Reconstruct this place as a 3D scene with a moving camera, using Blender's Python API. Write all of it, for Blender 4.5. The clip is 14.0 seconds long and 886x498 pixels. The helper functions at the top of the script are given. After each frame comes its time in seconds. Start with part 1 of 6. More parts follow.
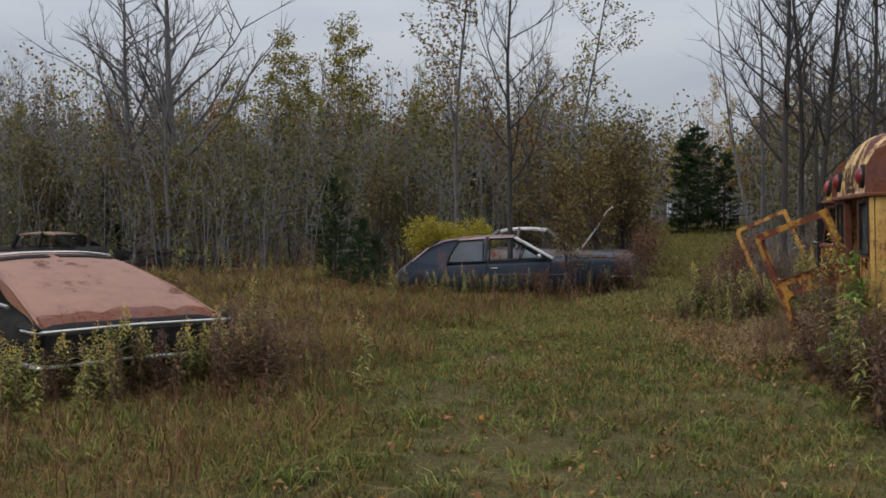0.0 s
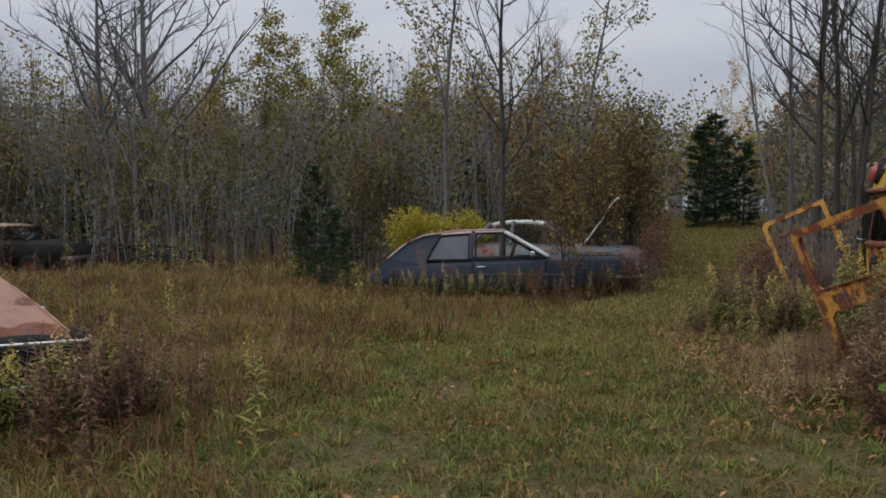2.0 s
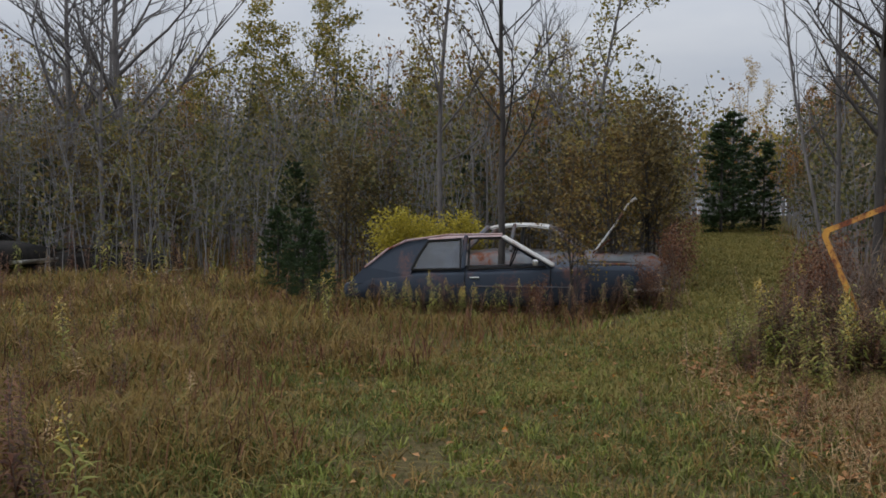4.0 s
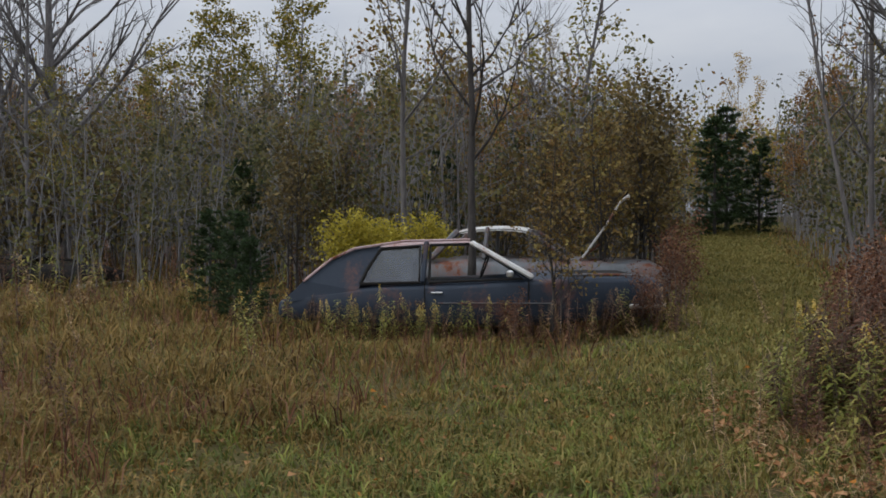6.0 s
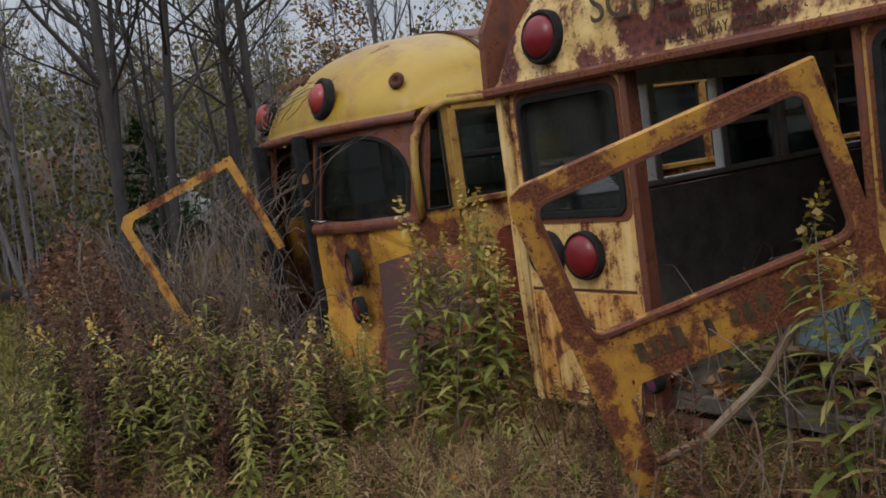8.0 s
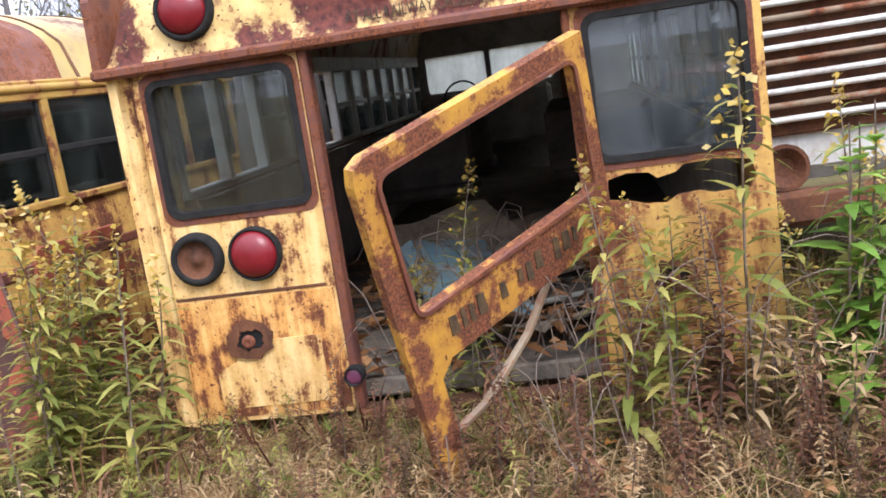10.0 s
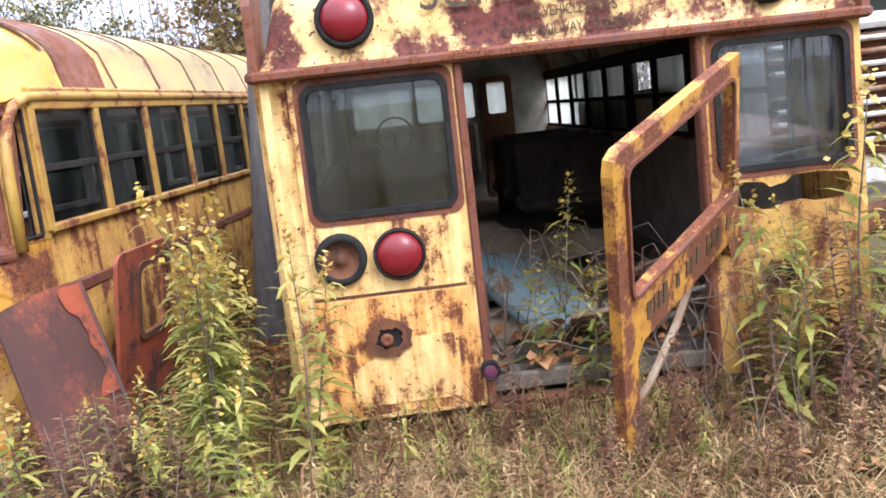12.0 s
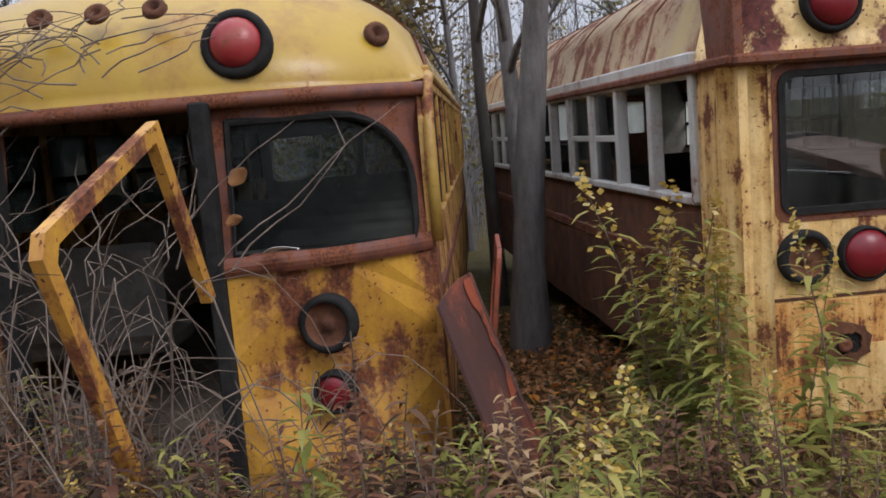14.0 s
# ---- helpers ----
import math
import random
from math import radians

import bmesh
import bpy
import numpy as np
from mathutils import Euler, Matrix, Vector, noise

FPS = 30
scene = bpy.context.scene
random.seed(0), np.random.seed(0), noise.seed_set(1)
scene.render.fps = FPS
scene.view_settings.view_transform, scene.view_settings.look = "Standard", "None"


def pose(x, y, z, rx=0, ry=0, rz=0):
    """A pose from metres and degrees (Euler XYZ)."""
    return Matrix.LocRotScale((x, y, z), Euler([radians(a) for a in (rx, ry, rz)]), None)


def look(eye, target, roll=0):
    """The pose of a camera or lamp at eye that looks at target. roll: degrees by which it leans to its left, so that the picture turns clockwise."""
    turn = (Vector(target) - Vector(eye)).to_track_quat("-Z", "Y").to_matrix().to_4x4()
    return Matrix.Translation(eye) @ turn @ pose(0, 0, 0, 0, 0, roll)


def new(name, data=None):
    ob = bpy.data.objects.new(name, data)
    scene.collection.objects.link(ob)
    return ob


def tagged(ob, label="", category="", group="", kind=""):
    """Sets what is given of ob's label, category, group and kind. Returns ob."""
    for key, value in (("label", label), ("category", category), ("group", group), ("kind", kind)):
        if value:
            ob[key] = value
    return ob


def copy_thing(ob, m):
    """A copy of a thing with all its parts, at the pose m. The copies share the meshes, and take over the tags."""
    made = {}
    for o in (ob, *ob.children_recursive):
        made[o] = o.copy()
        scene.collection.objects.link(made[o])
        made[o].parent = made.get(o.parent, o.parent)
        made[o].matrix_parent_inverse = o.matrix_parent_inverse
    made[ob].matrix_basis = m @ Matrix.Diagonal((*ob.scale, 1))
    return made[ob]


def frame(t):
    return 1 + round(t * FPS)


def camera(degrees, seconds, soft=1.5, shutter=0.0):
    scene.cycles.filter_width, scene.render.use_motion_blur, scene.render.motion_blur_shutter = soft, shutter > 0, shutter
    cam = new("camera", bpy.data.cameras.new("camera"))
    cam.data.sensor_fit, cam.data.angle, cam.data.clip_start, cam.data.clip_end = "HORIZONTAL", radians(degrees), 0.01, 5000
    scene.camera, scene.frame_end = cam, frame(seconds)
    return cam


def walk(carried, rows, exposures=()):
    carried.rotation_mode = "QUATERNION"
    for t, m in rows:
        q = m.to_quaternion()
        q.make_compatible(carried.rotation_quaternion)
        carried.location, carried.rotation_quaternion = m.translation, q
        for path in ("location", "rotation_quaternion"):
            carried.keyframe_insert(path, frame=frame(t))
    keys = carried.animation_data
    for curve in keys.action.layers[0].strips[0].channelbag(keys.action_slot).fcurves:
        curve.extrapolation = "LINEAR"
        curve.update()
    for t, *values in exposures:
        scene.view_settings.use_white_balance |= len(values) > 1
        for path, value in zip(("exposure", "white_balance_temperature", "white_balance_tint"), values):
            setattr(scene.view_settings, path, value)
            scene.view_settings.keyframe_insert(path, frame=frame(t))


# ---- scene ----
cam = camera(50.3, 14.0, 1.7)
METRES, EYE, TILT, LEAN, TURN = 14.5, 1.6, -1.4, 0.0, 0.0
ROWS = [
    (0.0, 0.0, 0.0, 0.0, 0.0, 0.0, -0.0),
    (0.5, 0.0105, 0.0426, 0.0002, 0.27, -0.08, -0.0),
    (1.0, 0.0201, 0.0839, 0.0004, 0.54, -0.19, -0.02),
    (1.5, 0.0353, 0.1204, 0.0028, 0.82, -0.31, -0.04),
    (2.0, 0.0424, 0.1608, 0.0033, 0.95, -0.43, -0.25),
    (2.5, 0.0484, 0.2009, 0.0044, 1.03, -0.55, -0.4),
    (3.0, 0.0513, 0.2418, 0.0059, 1.11, -0.5, -0.55),
    (5.5, 0.0758, 0.4466, 0.008, 1.66, 0.0, -0.65),
    (6.0, 0.0805, 0.4894, 0.0101, 0.51, 0.01, -0.13),
    (6.5, 0.0839, 0.5332, 0.0112, -9.67, -0.18, 1.19),
    (7.0, 0.0826, 0.5701, 0.01, -19.47, -0.47, 3.17),
    (7.5, 0.0862, 0.5985, 0.0121, -33.34, -1.54, 5.32),
    (8.0, 0.0744, 0.6298, 0.0127, -52.44, -3.49, 7.86),
    (8.5, 0.0659, 0.6639, 0.0166, -70.08, -6.0, 9.62),
    (9.0, 0.0654, 0.6992, 0.0178, -82.65, -7.73, 10.19),
    (11.5, 0.0596, 0.8128, 0.0193, -106.95, -7.65, 8.93),
    (12.0, 0.0661, 0.8439, 0.0221, -109.08, -7.48, 8.28),
    (12.5, 0.0799, 0.8778, 0.0243, -110.81, -7.2, 7.54),
    (13.0, 0.1002, 0.9031, 0.0269, -110.13, -6.74, 7.27),
    (13.5, 0.1121, 0.9337, 0.0252, -109.68, -6.16, 6.69),
    (14.0, 0.1282, 0.9657, 0.0268, -110.74, -5.84, 6.23),
]
walk(cam, [(t, pose(0, 0, EYE, TILT, LEAN, TURN) @ pose(METRES * x, METRES * y, METRES * z, 90 + pitch, roll, yaw)) for t, x, y, z, yaw, pitch, roll in ROWS],
     [(0, -0.06, 6200, 10), (6.0, 0.0, 6200, 10), (7.0, -0.12, 6200, 10), (7.5, -0.2, 6200, 10), (8.2, 0.0, 6200, 10), (9.0, 0.8, 6100, 15), (11.3, 1.8, 5900, 15), (12.5, 1.65, 5900, 15), (13.2, 1.1, 6000, 15), (14.0, 0.35, 6150, 14)])

# ---- light ----
SUN_ELEV, SUN_AZ = 42.0, 250.0        # degrees, azimuth clockwise from +y
world = bpy.data.worlds.new("sky")
scene.world = world
world.use_nodes = True
wn, wl = world.node_tree.nodes, world.node_tree.links
wn.clear()
sky = wn.new("ShaderNodeTexSky")
sky.sky_type = "NISHITA"
sky.sun_disc = False
sky.sun_elevation, sky.sun_rotation = radians(SUN_ELEV), radians(SUN_AZ)
sky.dust_density, sky.air_density = 3.0, 1.2
grey = wn.new("ShaderNodeHueSaturation")
grey.inputs["Saturation"].default_value = 0.28
wl.new(sky.outputs[0], grey.inputs["Color"])
cloud_at = wn.new("ShaderNodeTexCoord")
cloud_map = wn.new("ShaderNodeMapping")
cloud_map.inputs["Scale"].default_value = (1.0, 1.0, 3.5)
wl.new(cloud_at.outputs["Generated"], cloud_map.inputs[0])
cloud = wn.new("ShaderNodeTexNoise")
cloud.inputs["Scale"].default_value, cloud.inputs["Detail"].default_value = 2.6, 5
wl.new(cloud_map.outputs[0], cloud.inputs["Vector"])
cloud_ramp = wn.new("ShaderNodeValToRGB")
cloud_ramp.color_ramp.elements[0].position, cloud_ramp.color_ramp.elements[1].position = 0.35, 0.68
cloud_ramp.color_ramp.elements[0].color = (6.2, 6.6, 7.4, 1)
cloud_ramp.color_ramp.elements[1].color = (8.6, 8.7, 8.9, 1)
wl.new(cloud.outputs[0], cloud_ramp.inputs[0])
# an overcast sky grows brighter towards the zenith
updown = wn.new("ShaderNodeSeparateXYZ")
wl.new(cloud_at.outputs["Generated"], updown.inputs[0])
lift = wn.new("ShaderNodeMapRange")
lift.inputs["From Min"].default_value, lift.inputs["From Max"].default_value = 0.05, 1.0
lift.inputs["To Min"].default_value, lift.inputs["To Max"].default_value = 0.68, 2.75
wl.new(updown.outputs["Z"], lift.inputs["Value"])
bright = wn.new("ShaderNodeVectorMath")
bright.operation = "SCALE"
wl.new(cloud_ramp.outputs[0], bright.inputs[0])
wl.new(lift.outputs[0], bright.inputs["Scale"])
cover = wn.new("ShaderNodeMix")
cover.data_type = "RGBA"
cover.inputs[0].default_value = 0.8
wl.new(grey.outputs[0], cover.inputs[6])
wl.new(bright.outputs[0], cover.inputs[7])
back = wn.new("ShaderNodeBackground")
back.inputs["Strength"].default_value = 0.085
wl.new(cover.outputs[2], back.inputs["Color"])
w_out = wn.new("ShaderNodeOutputWorld")
wl.new(back.outputs[0], w_out.inputs["Surface"])

sun = new("sun", bpy.data.lights.new("sun", "SUN"))
sun.data.energy, sun.data.angle, sun.data.color = 0.9, radians(18), (1.0, 0.95, 0.88)
az = radians(SUN_AZ)
sun_from = Vector((math.sin(az) * 30, math.cos(az) * 30, 30 * math.tan(radians(SUN_ELEV))))
sun.matrix_world = look(sun_from, (0, 0, 0))


# ---- materials ----
def nodes_of(name):
    m = bpy.data.materials.new(name)
    m.use_nodes = True
    nt = m.node_tree
    return m, nt, nt.nodes["Principled BSDF"]


def noise_node(nt, scale, detail=5, stretch=(1, 1, 1), rough=0.6):
    co = nt.nodes.new("ShaderNodeTexCoord")
    mp = nt.nodes.new("ShaderNodeMapping")
    mp.inputs["Scale"].default_value = stretch
    nt.links.new(co.outputs["Object"], mp.inputs[0])
    n = nt.nodes.new("ShaderNodeTexNoise")
    n.inputs["Scale"].default_value, n.inputs["Detail"].default_value = scale, detail
    n.inputs["Roughness"].default_value = rough
    nt.links.new(mp.outputs[0], n.inputs["Vector"])
    return n.outputs[0]


def ramp_node(nt, src, stops):
    r = nt.nodes.new("ShaderNodeValToRGB")
    while len(r.color_ramp.elements) < len(stops):
        r.color_ramp.elements.new(0.5)
    for e, (p, c) in zip(r.color_ramp.elements, stops):
        e.position, e.color = p, (*c, 1)
    nt.links.new(src, r.inputs[0])
    return r.outputs[0]


def mix_node(nt, fac, a, b):
    x = nt.nodes.new("ShaderNodeMix")
    x.data_type = "RGBA"
    for sock, v in ((x.inputs[0], fac), (x.inputs[6], a), (x.inputs[7], b)):
        if isinstance(v, bpy.types.NodeSocket):
            nt.links.new(v, sock)
        elif isinstance(v, tuple):
            sock.default_value = (*v, 1)
        else:
            sock.default_value = v
    return x.outputs[2]


def math_node(nt, op, a, b):
    x = nt.nodes.new("ShaderNodeMath")
    x.operation = op
    for sock, v in zip(x.inputs, (a, b)):
        if isinstance(v, bpy.types.NodeSocket):
            nt.links.new(v, sock)
        else:
            sock.default_value = v
    return x.outputs[0]


def bump_node(nt, bsdf, h, strength, dist=0.01):
    b = nt.nodes.new("ShaderNodeBump")
    b.inputs["Strength"].default_value, b.inputs["Distance"].default_value = strength, dist
    nt.links.new(h, b.inputs["Height"])
    nt.links.new(b.outputs[0], bsdf.inputs["Normal"])


def paint(name, c1, c2, rust=0.5, gloss=0.45, streak=0.5, scale=4.0, rust_lo=(0.06, 0.019, 0.012), rust_hi=(0.23, 0.072, 0.026)):
    """Weathered sheet-metal paint that rust eats into: rust is the share of the surface, about 0 to 1."""
    m, nt, b = nodes_of(name)
    big = noise_node(nt, scale, 8, (1, 1, 1), 0.66)
    run = noise_node(nt, scale * 2.2, 5, (1, 1, 0.13), 0.6)
    fine = noise_node(nt, scale * 14, 4)
    s = math_node(nt, "ADD", math_node(nt, "MULTIPLY", big, 1 - 0.5 * streak), math_node(nt, "MULTIPLY", run, 0.5 * streak))
    s = math_node(nt, "ADD", s, math_node(nt, "MULTIPLY", fine, 0.16))
    dots = ramp_node(nt, noise_node(nt, 42, 2), [(0.64, (0, 0, 0)), (0.69, (1, 1, 1))])
    s = math_node(nt, "ADD", s, math_node(nt, "MULTIPLY", dots, 0.03 + 0.45 * rust * rust))
    edge = 0.76 - 0.32 * rust
    mask = ramp_node(nt, s, [(edge - 0.025, (0, 0, 0)), (edge + 0.03, (1, 1, 1))])
    halo = ramp_node(nt, s, [(edge - 0.13, (0, 0, 0)), (edge, (0.75, 0.75, 0.75))])
    base = mix_node(nt, ramp_node(nt, run, [(0.35, (0, 0, 0)), (0.7, (1, 1, 1))]), c1, c2)
    stain = mix_node(nt, halo, base, tuple(0.45 * a + 0.55 * h for a, h in zip(c2, rust_hi)))
    rusty = mix_node(nt, ramp_node(nt, fine, [(0.35, (0, 0, 0)), (0.65, (1, 1, 1))]), rust_lo, rust_hi)
    nt.links.new(mix_node(nt, mask, stain, rusty), b.inputs["Base Color"])
    nt.links.new(ramp_node(nt, mask, [(0, (gloss,) * 3), (1, (0.9,) * 3)]), b.inputs["Roughness"])
    bump_node(nt, b, math_node(nt, "ADD", math_node(nt, "MULTIPLY", mask, -0.4), fine), 0.35, 0.004)
    return m


def plain(name, c1, c2, scale=8.0, rough=0.8, metal=0.0, bump=0.3, stretch=(1, 1, 1)):
    m, nt, b = nodes_of(name)
    a, f = noise_node(nt, scale, 6, stretch), noise_node(nt, scale * 9, 4, stretch)
    s = math_node(nt, "ADD", math_node(nt, "MULTIPLY", a, 0.7), math_node(nt, "MULTIPLY", f, 0.3))
    nt.links.new(ramp_node(nt, s, [(0.35, c1), (0.65, c2)]), b.inputs["Base Color"])
    b.inputs["Roughness"].default_value, b.inputs["Metallic"].default_value = rough, metal
    bump_node(nt, b, f, bump, 0.006)
    return m


def leafy(name, stops, rough=0.65, clear=0.25):
    """Leaves or blades: each one takes its own colour from the stops."""
    m, nt, b = nodes_of(name)
    g = nt.nodes.new("ShaderNodeNewGeometry")
    patch = noise_node(nt, 0.55, 3)
    s = math_node(nt, "ADD", math_node(nt, "MULTIPLY", g.outputs["Random Per Island"], 0.65), math_node(nt, "MULTIPLY", patch, 0.45))
    s = math_node(nt, "SUBTRACT", s, 0.05)
    col = ramp_node(nt, s, stops)
    nt.links.new(col, b.inputs["Base Color"])
    b.inputs["Roughness"].default_value = rough
    b.inputs["Specular IOR Level"].default_value = 0.2
    t = nt.nodes.new("ShaderNodeBsdfTranslucent")
    nt.links.new(col, t.inputs["Color"])
    x = nt.nodes.new("ShaderNodeMixShader")
    x.inputs[0].default_value = clear
    nt.links.new(b.outputs[0], x.inputs[1])
    nt.links.new(t.outputs[0], x.inputs[2])
    nt.links.new(x.outputs[0], nt.nodes["Material Output"].inputs["Surface"])
    return m


def glass(name, tint, dirt=0.25, dirt_col=(0.16, 0.16, 0.14), ior=1.6):
    m, nt, b = nodes_of(name)
    tr = nt.nodes.new("ShaderNodeBsdfTransparent")
    tr.inputs[0].default_value = (*tint, 1)
    gl = nt.nodes.new("ShaderNodeBsdfGlossy")
    gl.inputs["Roughness"].default_value = 0.008
    fr = nt.nodes.new("ShaderNodeFresnel")
    fr.inputs[0].default_value = ior
    x1 = nt.nodes.new("ShaderNodeMixShader")
    nt.links.new(fr.outputs[0], x1.inputs[0])
    nt.links.new(tr.outputs[0], x1.inputs[1])
    nt.links.new(gl.outputs[0], x1.inputs[2])
    b.inputs["Base Color"].default_value = (*dirt_col, 1)
    b.inputs["Roughness"].default_value = 0.7
    n = math_node(nt, "ADD", noise_node(nt, 3, 6, (1, 1, 0.3)), math_node(nt, "MULTIPLY", noise_node(nt, 14, 3), 0.12))
    f = ramp_node(nt, n, [(0.5, (dirt * 0.08,) * 3), (0.98, (dirt * 2.0,) * 3)])
    x2 = nt.nodes.new("ShaderNodeMixShader")
    nt.links.new(f, x2.inputs[0])
    nt.links.new(x1.outputs[0], x2.inputs[1])
    nt.links.new(b.outputs[0], x2.inputs[2])
    nt.links.new(x2.outputs[0], nt.nodes["Material Output"].inputs["Surface"])
    return m


def frosted(name, tint, share):
    """Grimy glass that scatters the daylight behind it."""
    m, nt, b = nodes_of(name)
    tr = nt.nodes.new("ShaderNodeBsdfTransparent")
    tr.inputs[0].default_value = (*tint, 1)
    tl = nt.nodes.new("ShaderNodeBsdfTranslucent")
    tl.inputs["Color"].default_value = (*tint, 1)
    grime = ramp_node(nt, noise_node(nt, 4, 6, (1, 1, 0.4)), [(0.3, (share * 0.6,) * 3), (0.7, (min(1, share * 1.25),) * 3)])
    x = nt.nodes.new("ShaderNodeMixShader")
    nt.links.new(grime, x.inputs[0])
    nt.links.new(tr.outputs[0], x.inputs[1])
    nt.links.new(tl.outputs[0], x.inputs[2])
    nt.links.new(x.outputs[0], nt.nodes["Material Output"].inputs["Surface"])
    return m


YELLOW = paint("bus_yellow", (0.62, 0.33, 0.04), (0.52, 0.26, 0.05), 0.5, 0.4, 0.7, 3.6)
YELLOW_PALE = paint("bus_yellow_pale", (0.82, 0.58, 0.26), (0.78, 0.47, 0.14), 0.38, 0.42, 0.9, 8.5)
YELLOW_WORN = paint("bus_yellow_worn", (0.8, 0.5, 0.18), (0.72, 0.32, 0.06), 0.48, 0.45, 0.9, 9.0)
YELLOW_RUST = paint("bus_yellow_rusted", (0.82, 0.6, 0.25), (0.78, 0.52, 0.17), 0.53, 0.5, 0.2, 2.8, (0.055, 0.016, 0.016), (0.16, 0.045, 0.03))
YELLOW_DIRTY = paint("bus_yellow_dirty", (0.66, 0.41, 0.11), (0.55, 0.31, 0.08), 0.46, 0.5, 0.8, 4.6)
YELLOW_CLEAN = paint("bus_yellow_clean", (0.44, 0.28, 0.028), (0.4, 0.24, 0.028), 0.16, 0.32, 0.4, 2.2)
DOOR_PAINT = paint("door_yellow", (0.56, 0.3, 0.04), (0.46, 0.23, 0.045), 0.62, 0.45, 0.3, 7.0)
ROOF_PAINT = paint("roof_paint", (0.381, 0.272, 0.109), (0.315, 0.229, 0.13), 0.42, 0.5, 0.4, 2.6)
ROOF_ROUND = paint("round_roof_paint", (0.4, 0.29, 0.075), (0.34, 0.25, 0.095), 0.2, 0.45, 0.3, 1.6, (0.07, 0.03, 0.035), (0.2, 0.09, 0.07))
DRIP_YELLOW = paint("drip_rail_yellow", (0.42, 0.27, 0.06), (0.4, 0.22, 0.05), 0.36, 0.45, 0.2, 5.0)
MAROON = paint("rusted_trim", (0.0825, 0.0285, 0.0247), (0.143, 0.0475, 0.0333), 0.55, 0.6, 0.4, 6.0)
RUST = plain("rust", (0.05, 0.02, 0.012), (0.17, 0.065, 0.028), 7, 0.92, 0, 0.6)
RUST_PLATE = paint("rusted_plate", (0.085, 0.034, 0.026), (0.065, 0.028, 0.023), 0.12, 0.75, 0.1, 3.0, (0.3, 0.06, 0.025), (0.42, 0.1, 0.04))
RED_FLAKE = paint("flaking_red_paint", (0.36, 0.085, 0.04), (0.3, 0.07, 0.035), 0.4, 0.6, 0.2, 4.0, (0.06, 0.024, 0.02), (0.11, 0.045, 0.032))
RUBBER = plain("black_rubber", (0.012, 0.012, 0.012), (0.03, 0.028, 0.027), 20, 0.9)
RUBBER.node_tree.nodes["Principled BSDF"].inputs["Specular IOR Level"].default_value = 0.2
LENS = plain("red_lens", (0.15, 0.0072, 0.0126), (0.225, 0.0144, 0.0216), 14, 0.32, 0, 0.1)
LENS_FADED = paint("faded_red_lens", (0.3, 0.02, 0.025), (0.36, 0.05, 0.05), 0.1, 0.3, 0.2, 5)
INSIDE = plain("bus_inside", (0.17, 0.158, 0.148), (0.36, 0.325, 0.29), 5, 0.85)
INSIDE_LIGHT = plain("bus_inside_pale", (0.2, 0.2, 0.18), (0.32, 0.31, 0.27), 5, 0.8)
FLOORING = plain("bus_floor", (0.066, 0.0594, 0.0528), (0.22, 0.176, 0.132), 6, 0.9, 0, 0.7)
GLASS = glass("bus_glass", (0.6, 0.65, 0.65), 0.12, ior=1.95)
GLASS_DARK = glass("dark_glass", (0.55, 0.6, 0.6), 0.03, ior=1.2)
GLASS_SIDE = glass("side_glass", (0.5, 0.56, 0.55), 0.12, (0.2, 0.22, 0.2), 1.5)
GLASS_HAZE = glass("hazy_glass", (0.3, 0.34, 0.4), 0.3, (0.26, 0.3, 0.36), 1.9)
GLASS_MILK = glass("milky_glass", (0.6, 0.66, 0.68), 0.22, (0.3, 0.33, 0.36), 1.9)
GLASS_FROST = frosted("frosted_glass", (0.78, 0.8, 0.76), 0.7)
CHROME = plain("chrome", (0.5, 0.5, 0.5), (0.66, 0.66, 0.64), 12, 0.28, 1.0, 0.1)
SEAT_BLUE = paint("faded_blue_vinyl", (0.15, 0.29, 0.36), (0.24, 0.36, 0.4), 0.36, 0.7, 0.2, 6.0, (0.1, 0.07, 0.045), (0.26, 0.2, 0.13))
OLD_VINYL = plain("grimy_brown_vinyl", (0.05, 0.043, 0.038), (0.13, 0.11, 0.095), 6, 0.75)
CARD = plain("weathered_cardboard", (0.16, 0.12, 0.085), (0.4, 0.31, 0.22), 5, 0.9, 0, 0.6)
PINK_LENS = plain("faded_magenta_lens", (0.12, 0.03, 0.07), (0.2, 0.06, 0.1), 20, 0.4, 0, 0.1)
LETTER = plain("worn_black_lettering", (0.014, 0.013, 0.012), (0.13, 0.075, 0.03), 26, 0.7)
RED_PAINT = paint("faded_red_paint", (0.29, 0.13, 0.074), (0.245, 0.11, 0.066), 0.3, 0.5, 0.3, 2.4, (0.07, 0.03, 0.022), (0.16, 0.06, 0.035))
DARK_BODY = plain("dark_grimy_metal", (0.012, 0.012, 0.012), (0.03, 0.026, 0.023), 6, 0.9)
DARK_BODY.node_tree.nodes["Principled BSDF"].inputs["Specular IOR Level"].default_value = 0.15
BLUE_PAINT = paint("dull_blue_paint", (0.0125, 0.022, 0.0397), (0.0171, 0.0285, 0.0467), 0.06, 0.68, 0.4, 2.0)
ROOF_RUSTY = paint("surface_rusted_roof", (0.44, 0.32, 0.31), (0.36, 0.26, 0.26), 0.36, 0.5, 0.1, 2.2)
WHITE_PAINT = paint("dull_white_paint", (0.62, 0.62, 0.6), (0.5, 0.5, 0.47), 0.2, 0.45, 0.6, 3)
GREY_PAINT = paint("dull_grey_paint", (0.14, 0.154, 0.168), (0.098, 0.105, 0.112), 0.3, 0.5, 0.4, 3)
